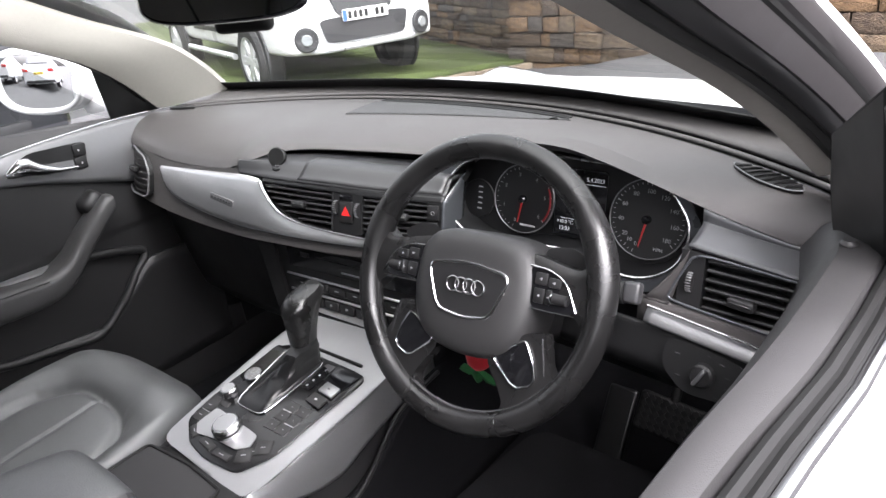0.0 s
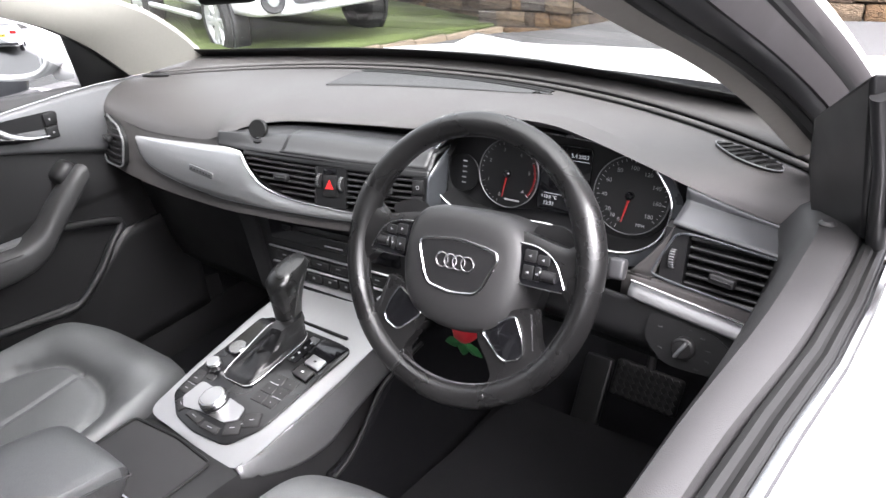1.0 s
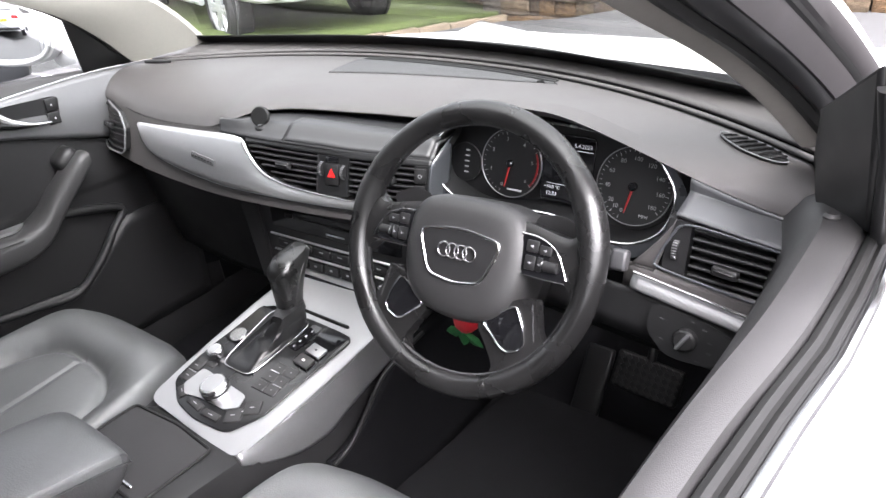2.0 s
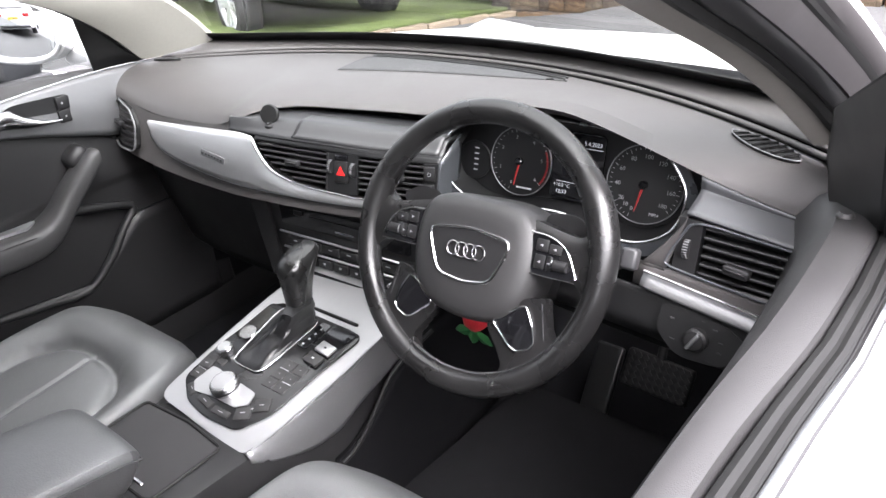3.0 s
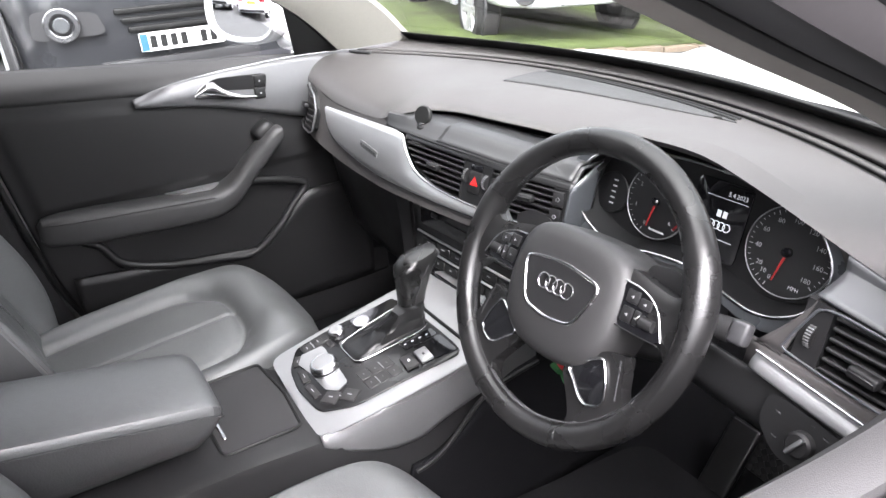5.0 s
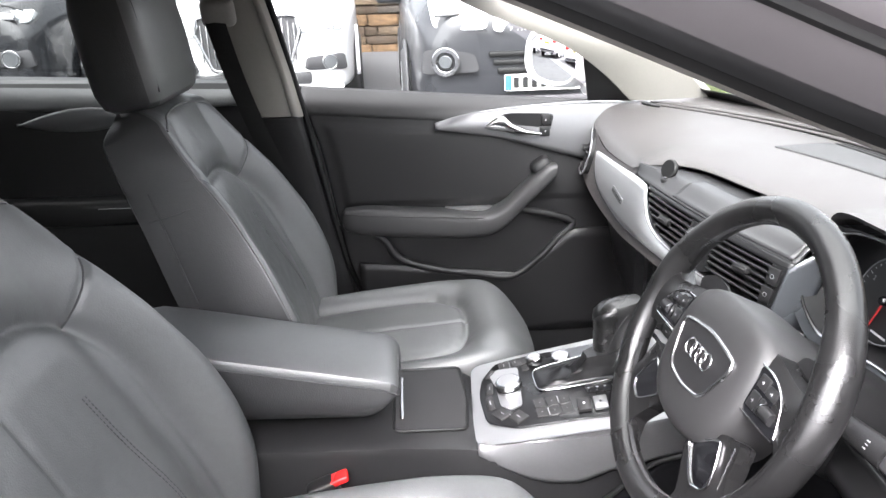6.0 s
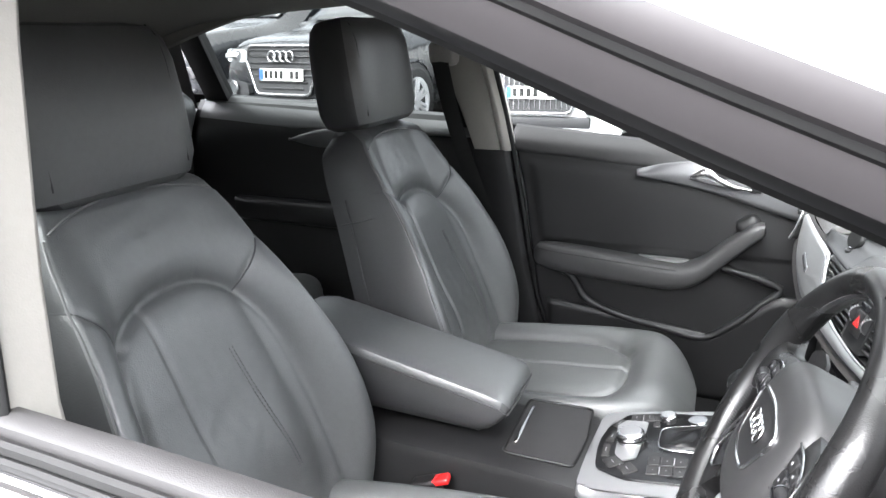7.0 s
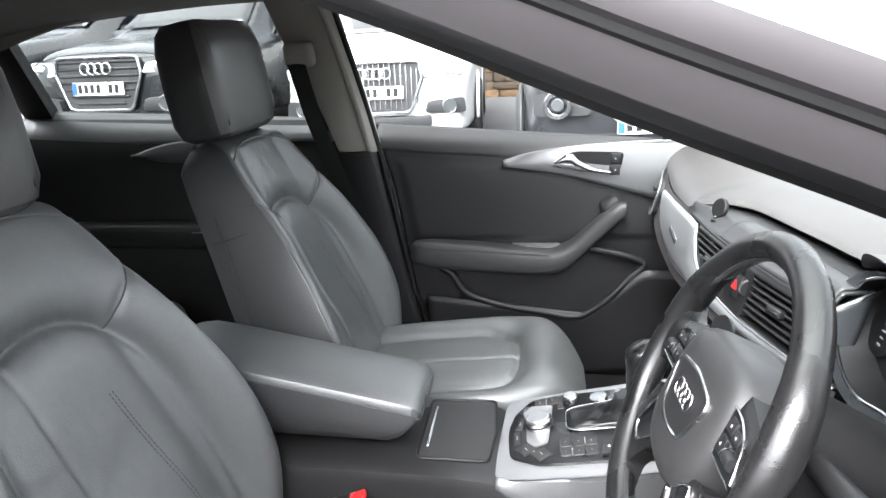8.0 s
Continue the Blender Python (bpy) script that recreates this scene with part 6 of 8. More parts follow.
for side in (-1, 1):
    owner = ddoor if side > 0 else pdoor
    nm = "driver's" if side > 0 else "passenger's"
    ap = thing("pillar_trim_%d" % (1 if side > 0 else 2), "pale pillar and roof rail trim on the %s side" % nm, "pillar", (side * 0.64, 0, 1.1), kind="structure")
    swept("trim", [(0.02, 0.004, 0.150 if side > 0 else 0.222), (0.0, 0.0, 0.128 if side > 0 else 0.202), (-0.008, 0.0, 0.08 if side > 0 else 0.12), (-0.006, -0.002, 0.04), (0.0, 0.0, 0), (0.010, 0.002, 0), (0.034, 0.012, 0)], material("pillar_cream", (0.22, 0.21, 0.19), 0.85, vary=0.06, grain=-0.0008, gscale=500, bump=0.3) if side < 0 else material("pillar_grey", (0.22, 0.205, 0.19), 0.8, vary=0.06, grain=-0.0006, gscale=500), ap, "", 0, 60, side)
    swept("seal", [(0.030, 0.004, 0), (0.040, 0.002, 0), (0.046, 0.008, 0), (0.044, 0.014, 0)], RUBBER, ap, "black rubber seal", 0, 60, side)
    swept("inner_frame", [(0.044, 0.010, 0), (0.052, 0.008, 0), (0.062, 0.016, 0), (0.064, 0.022, 0)], SLAT, owner, "dark inner window frame", 0, 38, side)
    swept("window_frame", [(0.064, 0.020, 0), (0.070, 0.018, 0), (0.078, 0.034, 0), (0.080, 0.044, 0)], FRAME, owner, "satin grey window frame", 0, 38, side)
    swept("frame_seal", [(0.079, 0.043, 0), (0.083, 0.046, 0), (0.084, 0.051, 0)], RUBBER, owner, "", 0, 38, side)
    swept("outer_frame", [(0.083, 0.050, 0), (0.088, 0.054, 0), (0.090, 0.066, 0), (0.087, 0.076, 0)], FRAME, owner, "satin grey outer frame", 0, 38, side)
    body = thing("roof_side_%d" % (1 if side > 0 else 2), "white painted roof side and pillar", "car body", (side * 0.6, -0.4, 1.4), kind="structure")
    swept("panel", [(0.087, 0.074, 0), (0.088, 0.080, 0), (0.080, 0.090, 0.01), (0.05, 0.098, 0.03), (0.01, 0.098, 0.06), (-0.01, 0.094, 0.08)], WHITE, body, "", 0, 60, side)
    # mirror triangle
    mtri = [(0.712, 0.32, sill_z(0.32) - 0.006), (0.745, 0.185, sill_z(0.185) - 0.004), (0.800, 0.120, sill_z(0.12) - 0.006), (0.786, 0.035, 1.135), (0.731, 0.150, 1.058)]
    if side < 0:
        mtri = [(0.735, 0.29, sill_z(0.29) - 0.006), (0.745, 0.22, sill_z(0.22) - 0.006), (0.752, 0.152, sill_z(0.152) - 0.006), (0.712, 0.118, 1.10), (0.712, 0.185, 1.045)]
    bm = bmesh.new()
    a = [bm.verts.new((side * x, y, z)) for x, y, z in mtri]
    b2 = [bm.verts.new((side * (x + 0.022), y + 0.012, z)) for x, y, z in mtri]
    bm.faces.new(a)
    bm.faces.new(b2)
    for i in range(5):
        bm.faces.new((a[i], a[(i + 1) % 5], b2[(i + 1) % 5], b2[i]))
    part("mirror_sail", bm, SLAT, owner, "black triangular corner cover", bevel=0.004)
    if side > 0:
        part("sail_edge", tube([(0.795, 0.045, 1.115), (0.806, 0.08, 1.04), (0.812, 0.118, 0.945)], 0.009, 10), SLAT, owner, "rounded window channel")
        part("mirror_foot", rbox((0.05, 0.05, 0.10), pose(0.845, 0.10, 1.01, 20, 0, 0), 0.015, 3), FRAME, owner)
    # B-pillar
    bp = thing("b_pillar_%d" % (1 if side > 0 else 2), "pale upper pillar trim over a dark lower part", "pillar", (side * 0.68, -0.62, 0.8), kind="structure")
    upper = []
    levels_b = ((0.78, 0.70, -0.540, 0), (0.955, 0.69, -0.573, 0), (1.06, 0.672, -0.590, 0), (1.165, 0.645, -0.610, 0), (1.25, 0.622, -0.628, 0), (1.36, 0.588, -0.65, 0)) if side > 0 else ((0.955, 0.69, -0.573, -0.668), (1.06, 0.672, -0.590, -0.70), (1.165, 0.645, -0.610, -0.735), (1.25, 0.622, -0.628, -0.77), (1.36, 0.588, -0.650, -0.80))
    for z, x, y0, y1 in levels_b:
        if side > 0:
            y0, y1 = y0 + 0.004, y0 - 0.14
        ox = 0.035 if side < 0 else 0.05
        upper.append([Vector((side * x2, y, z)) for x2, y in ((x + ox, y0 + 0.004 if side < 0 else y0 - 0.002), (x + 0.004, y0), (x - 0.004, y0 - 0.012), (x - 0.012, (y0 + y1) / 2), (x - 0.006, y1), (x + ox, y1))])
    part("upper_trim", loft(upper), CREAM, bp, "pale fabric-grained trim", bevel=0.003)
    # light on the edge is painted: a strip in a lighter cream
    if side < 0:
        part("lit_front_edge", loft([[r[0] + Vector((0, 0.004, 0)), r[1] + Vector((0, 0.006, 0)), r[2] + Vector((0.0035, 0.004, 0)), r[2] + Vector((0.0035, -0.008, 0))] for r in upper], False), material("lit_edge_cream", (0.50, 0.48, 0.44), 0.6, vary=0.05), bp, "cream front edge, coloured lighter to look lit", solid=0.002)
    if side > 0:
        part("rear_seal", loft([[r[0] + Vector((0.004, 0.006, 0)), r[0] + Vector((0.010, -0.01, 0)), r[5] + Vector((0.008, 0, 0))] for r in upper], False), RUBBER, bp, "black seal beside the pillar", solid=0.004)
    lower = [[Vector((side * x2, y, z)) for x2, y in ((x + 0.035, y0 + 0.004), (x, y0), (x - 0.01, y0 - 0.012), (x - 0.016, (y0 + y1) / 2), (x - 0.01, y1), (x + 0.035, y1))] for z, x, y0, y1 in ((0.30, 0.70, -0.42, -0.60), (0.5, 0.70, -0.485, -0.63), (0.7, 0.70, -0.528, -0.65), (0.85, 0.698, -0.556, -0.665), (0.957, 0.688, -0.572, -0.672))]
    if side > 0:
        lower = [[p + Vector((0.0, -0.10, -0.12)) for p in r] for r in lower]
    part("lower_trim", loft(lower), DARK, bp, "black plastic lower trim", bevel=0.003)
    door_seal = [Vector((side * x, y, z)) for x, y, z in ((0.715, -0.40, 0.34), (0.705, -0.452, 0.45), (0.705, -0.492, 0.56), (0.705, -0.515, 0.68), (0.705, -0.545, 0.85), (0.698, -0.566, 0.96), (0.68, -0.584, 1.06), (0.65, -0.602, 1.17), (0.615, -0.626, 1.29), (0.60, -0.636, 1.34))]
    if side > 0:
        door_seal = [p + Vector((0.016, -0.045, 0)) for p in door_seal]
    part("door_seal", tube(door_seal, 0.008, 8), RUBBER, bp, "black door seal")
    post = [[Vector((side * x2, y, z)) for x2, y in ((x, y0), (x + 0.012, y0 + 0.01), (x + 0.020, y0), (x + 0.020, y1), (x, y1))] for z, x, y0, y1 in ((0.94, 0.745, -0.620, -0.74), (1.15, 0.700, -0.650, -0.76), (1.30, 0.650, -0.680, -0.78), (1.42, 0.605, -0.70, -0.80))]
    part("outer_post", loft(post), GLOSS, bp, "gloss black outer post", bevel=0.003)
    # seat belt
    sb = thing("seat_belt", "black seat belt hanging from a pale guide", "seat belt", (side * 0.58, -0.73, 1.2), group="front seat belts")
    part("belt_guide", rbox((0.035, 0.075, 0.06), pose(side * 0.588, -0.715 - (0.09 if side > 0 else 0), 1.205, 0, side * -14, 0), 0.015, 3), material("grey_plastic", (0.26, 0.25, 0.235), 0.5), sb)
    strap = spline([(side * 0.575, -0.725, 1.205), (side * 0.585, -0.70, 1.08), (side * 0.60, -0.665, 0.95), (side * 0.62, -0.60, 0.75), (side * 0.635, -0.56, 0.5), (side * 0.64, -0.54, 0.36)], 24)
    if side > 0:
        strap = [p + Vector((0.03, -0.15, 0)) for p in strap]
    part("strap", loft([[p + Vector((0, 0.022, 0)), p + Vector((side * -0.0015, 0, 0)), p + Vector((0, -0.022, 0)), p + Vector((side * 0.0025, 0, 0))] for p in strap]), RUBBER, sb, "woven black strap")

roof = part("roof", grid(lambda u, v: (lambda x, y: Vector((x, y, roof_c(y) + 0.03 - 0.10 * (abs(x) / 0.62) ** 2.4)))(lerp(-0.62, 0.62, u), lerp(-2.0, -0.13, v)), 24, 30), WHITE, solid=0.01)
tagged(roof, "white car roof", "roof", kind="structure")
ceil = part("ceiling", grid(lambda u, v: (lambda x, y: Vector((x, y, roof_c(y) - 0.012 - 0.085 * (abs(x) / 0.62) ** 2.4)))(lerp(-0.62, 0.62, u), lerp(-2.0, -0.13, v)), 24, 30), CREAM, solid=0.006)
tagged(ceil, "pale fabric headlining", "ceiling", kind="structure")
ws = part("windscreen", grid(lambda u, v: (lambda x: Vector((x * lerp(1, 0.86, v), lerp(ridge_y(x) + 0.085 + 0.09 * (abs(x) / 0.7) ** 4, -0.10 + 0.04 * (abs(x) / 0.7) ** 2, v), lerp(ridge_z(x) + 0.018, 1.345 - 0.045 * (abs(x) / 0.7) ** 2, v) + 0.02 * math.sin(math.pi * v))))(lerp(-0.71, 0.71, u)), 24, 16), SCREEN)
tagged(ws, "raked clear windscreen", "windscreen", kind="structure")
band = part("windscreen_band", grid(lambda u, v: (lambda x, t: Vector((x * lerp(1, 0.86, t), lerp(ridge_y(x) + 0.080 + 0.09 * (abs(x) / 0.7) ** 4, -0.105 + 0.04 * (abs(x) / 0.7) ** 2, t), lerp(ridge_z(x) + 0.012, 1.337 - 0.045 * (abs(x) / 0.7) ** 2, t) + 0.02 * math.sin(math.pi * t))))(lerp(-0.705, 0.705, u), lerp(-0.02, 0.062, v)), 60, 4), RUBBER, solid=0.002)
tagged(band, "black border along the foot of the windscreen", "windscreen border", kind="structure")
bonnet = thing("bonnet", "white car bonnet seen through the windscreen", "bonnet", (0, 1.2, 0.9))
part("bonnet_panel", grid(lambda u, v: (lambda x, y: Vector((x, y, 0.933 - 0.04 * (abs(x) / 0.75) ** 2.5 + 0.008 * ss(0.35, 0.5, abs(x)) * (1 - ss(0.6, 0.75, abs(x))) - 0.17 * (max(0, y - 0.6) / 1.1) ** 1.4)))(lerp(-0.80, 0.80, u) * (1 - 0.10 * ss(0.9, 1.7, lerp(0.655, 1.70 - 0.16 * abs(2 * u - 1) ** 3, v))), lerp(0.655 - 0.2 * (abs(2 * u - 1)) ** 2.2, 1.70 - 0.16 * abs(2 * u - 1) ** 3, v)), 40, 24), WHITE, bonnet, "", solid=0.004)
wip = thing("windscreen_wiper", "black windscreen wiper resting at the foot of the glass", "wiper", (-0.4, 0.55, 1.0))
part("wiper_arm", tube(spline([(-0.55, 0.52, 0.958), (-0.35, 0.600, 0.966), (0.05, 0.650, 0.966), (0.45, 0.590, 0.955)], 20), 0.006, 8), RUBBER, wip)
part("wiper_blade", rbox((0.05, 0.012, 0.009), pose(-0.43, 0.572, 0.972, 0, 0, 14), 0.003, 2), RUBBER, wip)

# interior mirror
rv = thing("interior_mirror", "black interior mirror below the windscreen", "mirror", (-0.06, 0.1, 1.25))

# ---- rear of the cabin ----
rdoor = thing("rear_door", "closed rear door with black lining and a dark window post", "car door", (-0.72, -1.1, 0.4))
part("door_lining", grid(lambda u, v: (lambda y: Vector((-(door_x(lerp(0.35, 0.97, v)) + 0.02 * ss(0.9, 1, v)), y, lerp(0.34, sill_z(-0.6) + 0.012 + 0.03 * (-0.6 - y), v))))(lerp(-1.62, -0.66, u)), 30, 24), DARK, rdoor, "black lining", solid=0.008)
part("belt_pad", grid(lambda u, v: (lambda y: Vector((-(lerp(0.712, 0.785, v) - 0.012 * math.sin(math.pi * v)), y, lerp(0.985, sill_z(-0.6) + 0.018 + 0.05 * (-0.6 - y), v))))(lerp(-1.60, -0.68, u)), 20, 8), LEATHER, rdoor, "soft black belt pad", solid=0.006)
part("handle_trim", grid(lambda u, v: (lambda y: Vector((-0.700 + 0.004 * math.sin(math.pi * v), y, 0.955 + 0.03 * math.sin(math.pi * min(1, u * 1.3)) * (v - 0.5) * 2 + 0.02 * u)))(lerp(-1.26, -0.85, u)), 24, 6), SILVER, rdoor, "aluminium handle trim", solid=0.005)
part("armrest", loft([arm_ring(y, 0.74, w, 0.035, -0.675) for y, w in ((-1.45, 0.015), (-1.40, 0.035), (-1.1, 0.042), (-0.85, 0.042), (-0.75, 0.02))]), DARK, rdoor)
part("armrest_line", tube([(-0.632, y, 0.756) for y in (-1.08, -1.0, -0.94)], 0.0012, 6), SILVER, rdoor)
part("window_post", loft([[Vector((-(0.79 - 0.14 * t) + dx, y - 0.02 * t, lerp(1.04, 1.34, t))) for dx, y in ((0.02, -1.515), (-0.02, -1.515), (-0.02, -1.60), (0.02, -1.60))] for t in (0, 0.5, 1)]), DARK, rdoor, "dark window post")
part("window_pane", grid(lambda u, v: Vector((-(0.80 - 0.16 * v), lerp(-1.56, -0.72, u), lerp(1.03, 1.33, v))), 4, 4), PRIVACY, rdoor, "closed tinted rear pane")
part("outer_skin", grid(lambda u, v: (lambda y: Vector((-(0.835 + 0.085 * math.sin(math.pi * min(1, v * 0.9)) ** 0.8), y, lerp(sill_z(-0.6) - 0.01, 0.25, v))))(lerp(-1.75, -0.64, u)), 20, 14), WHITE, rdoor, "white door skin", solid=0.004)
rd2 = thing("rear_door", "closed rear door on the driver's side, dark lined", "car door", (0.72, -1.1, 0.4))
part("door_lining", grid(lambda u, v: Vector((door_x(lerp(0.35, 0.97, v)), lerp(-1.7, -0.66, u), lerp(0.34, 1.03, v))), 10, 10), DARK, rd2, solid=0.02)
part("outer_skin", grid(lambda u, v: (lambda y: Vector((0.838 + 0.085 * math.sin(math.pi * min(1, v * 0.9)) ** 0.8, y, lerp(sill_z(-0.6) - 0.01, 0.25, v))))(lerp(-1.75, -0.67, u)), 20, 14), WHITE, rd2, "white door skin", solid=0.004)
part("window_pane", grid(lambda u, v: Vector((0.80 - 0.16 * v, lerp(-1.56, -0.74, u), lerp(1.03, 1.33, v))), 4, 4), PRIVACY, rd2, "closed tinted rear pane")
for side in (-1, 1):
    cp = thing("c_pillar_%d" % (1 if side > 0 else 2), "grey rear pillar trim", "pillar", (side * 0.66, -1.75, 1.1), kind="structure")
    part("trim", loft([[Vector((side * (0.74 - 0.13 * t + dx), y + 0.05 * t, lerp(1.03, 1.35, t))) for dx, y in ((0, -1.62), (-0.03, -1.66), (-0.05, -1.76), (-0.02, -2.0), (0.03, -2.0))] for t in (0, 0.35, 0.7, 1)]), material("pillar_grey_cloth", (0.11, 0.105, 0.105), 0.85, vary=0.08, grain=-0.0006, gscale=500), cp)
    part("lower", rbox((0.10, 0.4, 0.75), pose(side * 0.72, -1.82, 0.66), 0.03, 3), DARK, cp)
bench = thing("rear_bench", "black leather rear bench seat in shade", "car seat", (0, -1.5, 0.4))
part("cushion", rbox((1.26, 0.52, 0.18), pose(0, -1.36, 0.47, 6, 0, 0), 0.06, 4), LEATHER, bench)
part("backrest", rbox((1.26, 0.16, 0.66), pose(0, -1.68, 0.80, -22, 0, 0) , 0.06, 4), LEATHER, bench)
for x in (-0.36, 0.36):
    part("headrest", rbox((0.26, 0.10, 0.15), pose(x, -1.80, 1.15, -10, 0, 0), 0.04, 4), LEATHER, bench)
part("parcel_shelf", rbox((1.2, 0.4, 0.03), pose(0, -2.05, 1.03), 0.01, 2), DARK, bench)
bw = part("rear_bulkhead", rbox((1.4, 0.04, 0.8), pose(0, -2.2, 0.65), 0), DARK)
tagged(bw, "dark wall behind the rear seats", "bulkhead", kind="structure")
rw = part("rear_window", grid(lambda u, v: Vector((lerp(-0.6, 0.6, u), lerp(-2.45, -1.95, v), lerp(1.05, 1.32, v))), 6, 6), PRIVACY)
tagged(rw, "sloping rear window", "window", kind="structure")
tongue = thing("belt_tongue", "bright metal belt tongue on a hanging black strap", "seat belt", (0.02, -1.2, 1.0))
tp = Vector((0.10, -0.955, 1.03))
part("tongue", tube([tp + Vector(p) for p in ((-0.012, 0, 0.02), (0.012, 0, 0.016), (0.018, 0, -0.022), (-0.004, 0, -0.026))], 0.0035, 8, True), CHROME, tongue)
part("tongue_cover", rbox((0.034, 0.012, 0.022), Matrix.Translation(tp + Vector((-0.01, 0, 0.03))), 0.005, 2), DARK, tongue)
part("strap", tube([tp + Vector((-0.012, 0, 0.04)), tp + Vector((-0.03, -0.25, 0.16)), tp + Vector((-0.05, -0.55, 0.27))], 0.004, 6), RUBBER, tongue)

# ---- mirrors ----
MIRROR = material("mirror_glass", (0.86, 0.87, 0.88), 0.02, 1.0, vary=0)
mr = basis((0.015, -0.015, 1.228), (0.86, 0.5, 0.0), (0, 0.06, 1))
part("casing", loft([[mr @ Vector((x * s, y * s, d)) for x, y in oval(0.122, 0.037, 40, 3.2)] for d, s in ((0.010, 0.95), (0.004, 1.0), (-0.012, 0.97), (-0.03, 0.75))]), GLOSS, rv, "black casing")
part("mirror_face", plate(oval(0.114, 0.031, 40, 3.2), mr @ Matrix.Translation((0, 0, 0.0115)), 0.002, 0), MIRROR, rv)
part("stem", tube([mr @ Vector(p) for p in ((0, 0.0, -0.025), (0.0, -0.012, -0.05), (0, 0.02, -0.075), (0, 0.07, -0.08))], 0.010, 12), DARK, rv)
part("foot", rbox((0.085, 0.030, 0.03), mr @ Matrix.Translation((0, -0.038, -0.055)), 0.01, 3), DARK, rv)

dm = thing("door_mirror", "white door mirror with oval glass on the passenger side", "door mirror", (-0.9, 0.16, 0.98))
house = [(x + (0.012 if x > 0 else 0), y * (1 - 0.12 * (x > 0) * x / 0.12)) for x, y in oval(0.120, 0.080, 44, 2.8)]
mm = basis((-0.955, 0.098, 1.045), Vector((0.88, 0.475, -0.06)), Vector((0.02, 0.05, 1)))
prof = [(0.80, -0.008), (0.85, 0.002), (0.88, 0.010), (0.97, 0.006), (1.0, -0.004), (1.0, -0.03), (0.94, -0.06), (0.78, -0.09), (0.45, -0.108), (0.1, -0.112)]
part("housing", loft([[mm @ Vector((x * s, y * s, h)) for x, y in house] for s, h in prof]), WHITE, dm, "rounded white housing")
part("rim", tube([mm @ Vector((x * 0.88, y * 0.87, 0.008)) for x, y in house], 0.006, 8, True), WHITE, dm)
part("mirror_glass", grid(lambda u, v: (lambda x, y: mm @ Vector((x, y, 0.007 - (x * x + y * y) / 2.4)))(*[c * 0.87 * max(0.001, v) for c in house[int(round(u * 44)) % 44]]), 44, 12, True), MIRROR, dm, "convex mirror glass")
part("arm", loft([[Vector((x, 0.20 + dy, 0.975 + dz)) for dy, dz in oval(0.035, w, 16, 2.4)] for x, w in ((-0.90, 0.028), (-0.84, 0.024), (-0.77, 0.03))]), WHITE, dm)

# ---- small things in the footwell ----
rose = thing("key_charm", "small red rose charm with green leaves hanging below the steering column", "charm", (0.32, 0.075, 0.72))
PETAL = material("red_petal", (0.45, 0.02, 0.03), 0.5, vary=0.2, vscale=30)
LEAF = material("green_leaf", (0.03, 0.16, 0.05), 0.5, vary=0.25, vscale=30)
part("bud", loft([[Vector((0.322 + r * math.cos(t) * (1 + 0.12 * math.sin(3 * t)), 0.078 + 0.7 * r * math.sin(t), z)) for t in [2 * math.pi * k / 20 for k in range(20)]] for r, z in ((0.004, 0.722), (0.016, 0.716), (0.022, 0.704), (0.020, 0.692), (0.010, 0.682), (0.003, 0.679))]), PETAL, rose, "red rosebud")
for a, l in ((200, 0.040), (320, 0.038), (262, 0.030)):
    d = Vector((math.cos(radians(a)), 0.1, math.sin(radians(a)) * 0.6 - 0.15)).normalized()
    w = Vector((-d.z, 0, d.x)) * 0.010
    p = Vector((0.322, 0.074, 0.683))
    part("leaf", loft([[p + d * (l * t) + w * (s * q) + Vector((0, -0.004 * (1 - q * q) * s, 0)) for q in (-1, 0, 1, 0.0)] for t, s in ((0, 0.1), (0.3, 0.8), (0.6, 1.0), (0.85, 0.5), (1.0, 0.05))]), LEAF, rose, "green leaf")
part("cord", tube([(0.322, 0.078, 0.72), (0.326, 0.085, 0.76), (0.335, 0.10, 0.80)], 0.0012, 6), RUBBER, rose)
brake = thing("brake_pedal", "wide black rubber brake pedal", "pedal", (0.48, 0.46, 0.40))
part("pad", rbox((0.135, 0.02, 0.075), pose(0.48, 0.45, 0.40, -30, 4, 0), 0.008, 3), RUBBER, brake)
bm = bmesh.new()
for i in range(5):
    for k in range(9):
        rbox((0.010, 0.004, 0.010), pose(0.48, 0.45, 0.40, -30, 4, 0) @ Matrix.Translation((-0.056 + 0.014 * k, -0.011, -0.028 + 0.014 * i)) @ Matrix.Rotation(radians(45), 4, 'Y'), 0, 1, bm)
part("tread", bm, SLAT, brake, "diamond tread")
part("arm", tube([(0.48, 0.46, 0.42), (0.47, 0.55, 0.55), (0.46, 0.60, 0.70)], 0.009, 10), DARK, brake)
gas = thing("foot_rest", "black plastic foot pedal on the carpet", "pedal", (0.36, 0.48, 0.30))
part("pad", rbox((0.062, 0.016, 0.17), pose(0.36, 0.46, 0.325, -35, 0, 0), 0.007, 3), SLAT, gas)
fm = part("floor_mat", plate(soft_outline([(0.15, -0.06), (0.62, -0.06), (0.60, 0.42), (0.20, 0.42)], 5, 0.12), pose(0, 0, 0.287), 0.012, 0.004), material("mat_felt", (0.012, 0.012, 0.013), 0.95, vary=0.3, vscale=25, grain=-0.003, gscale=700, bump=0.7, spec=0.1))
tagged(fm, "black felt floor mat in the driver's footwell", "floor mat")

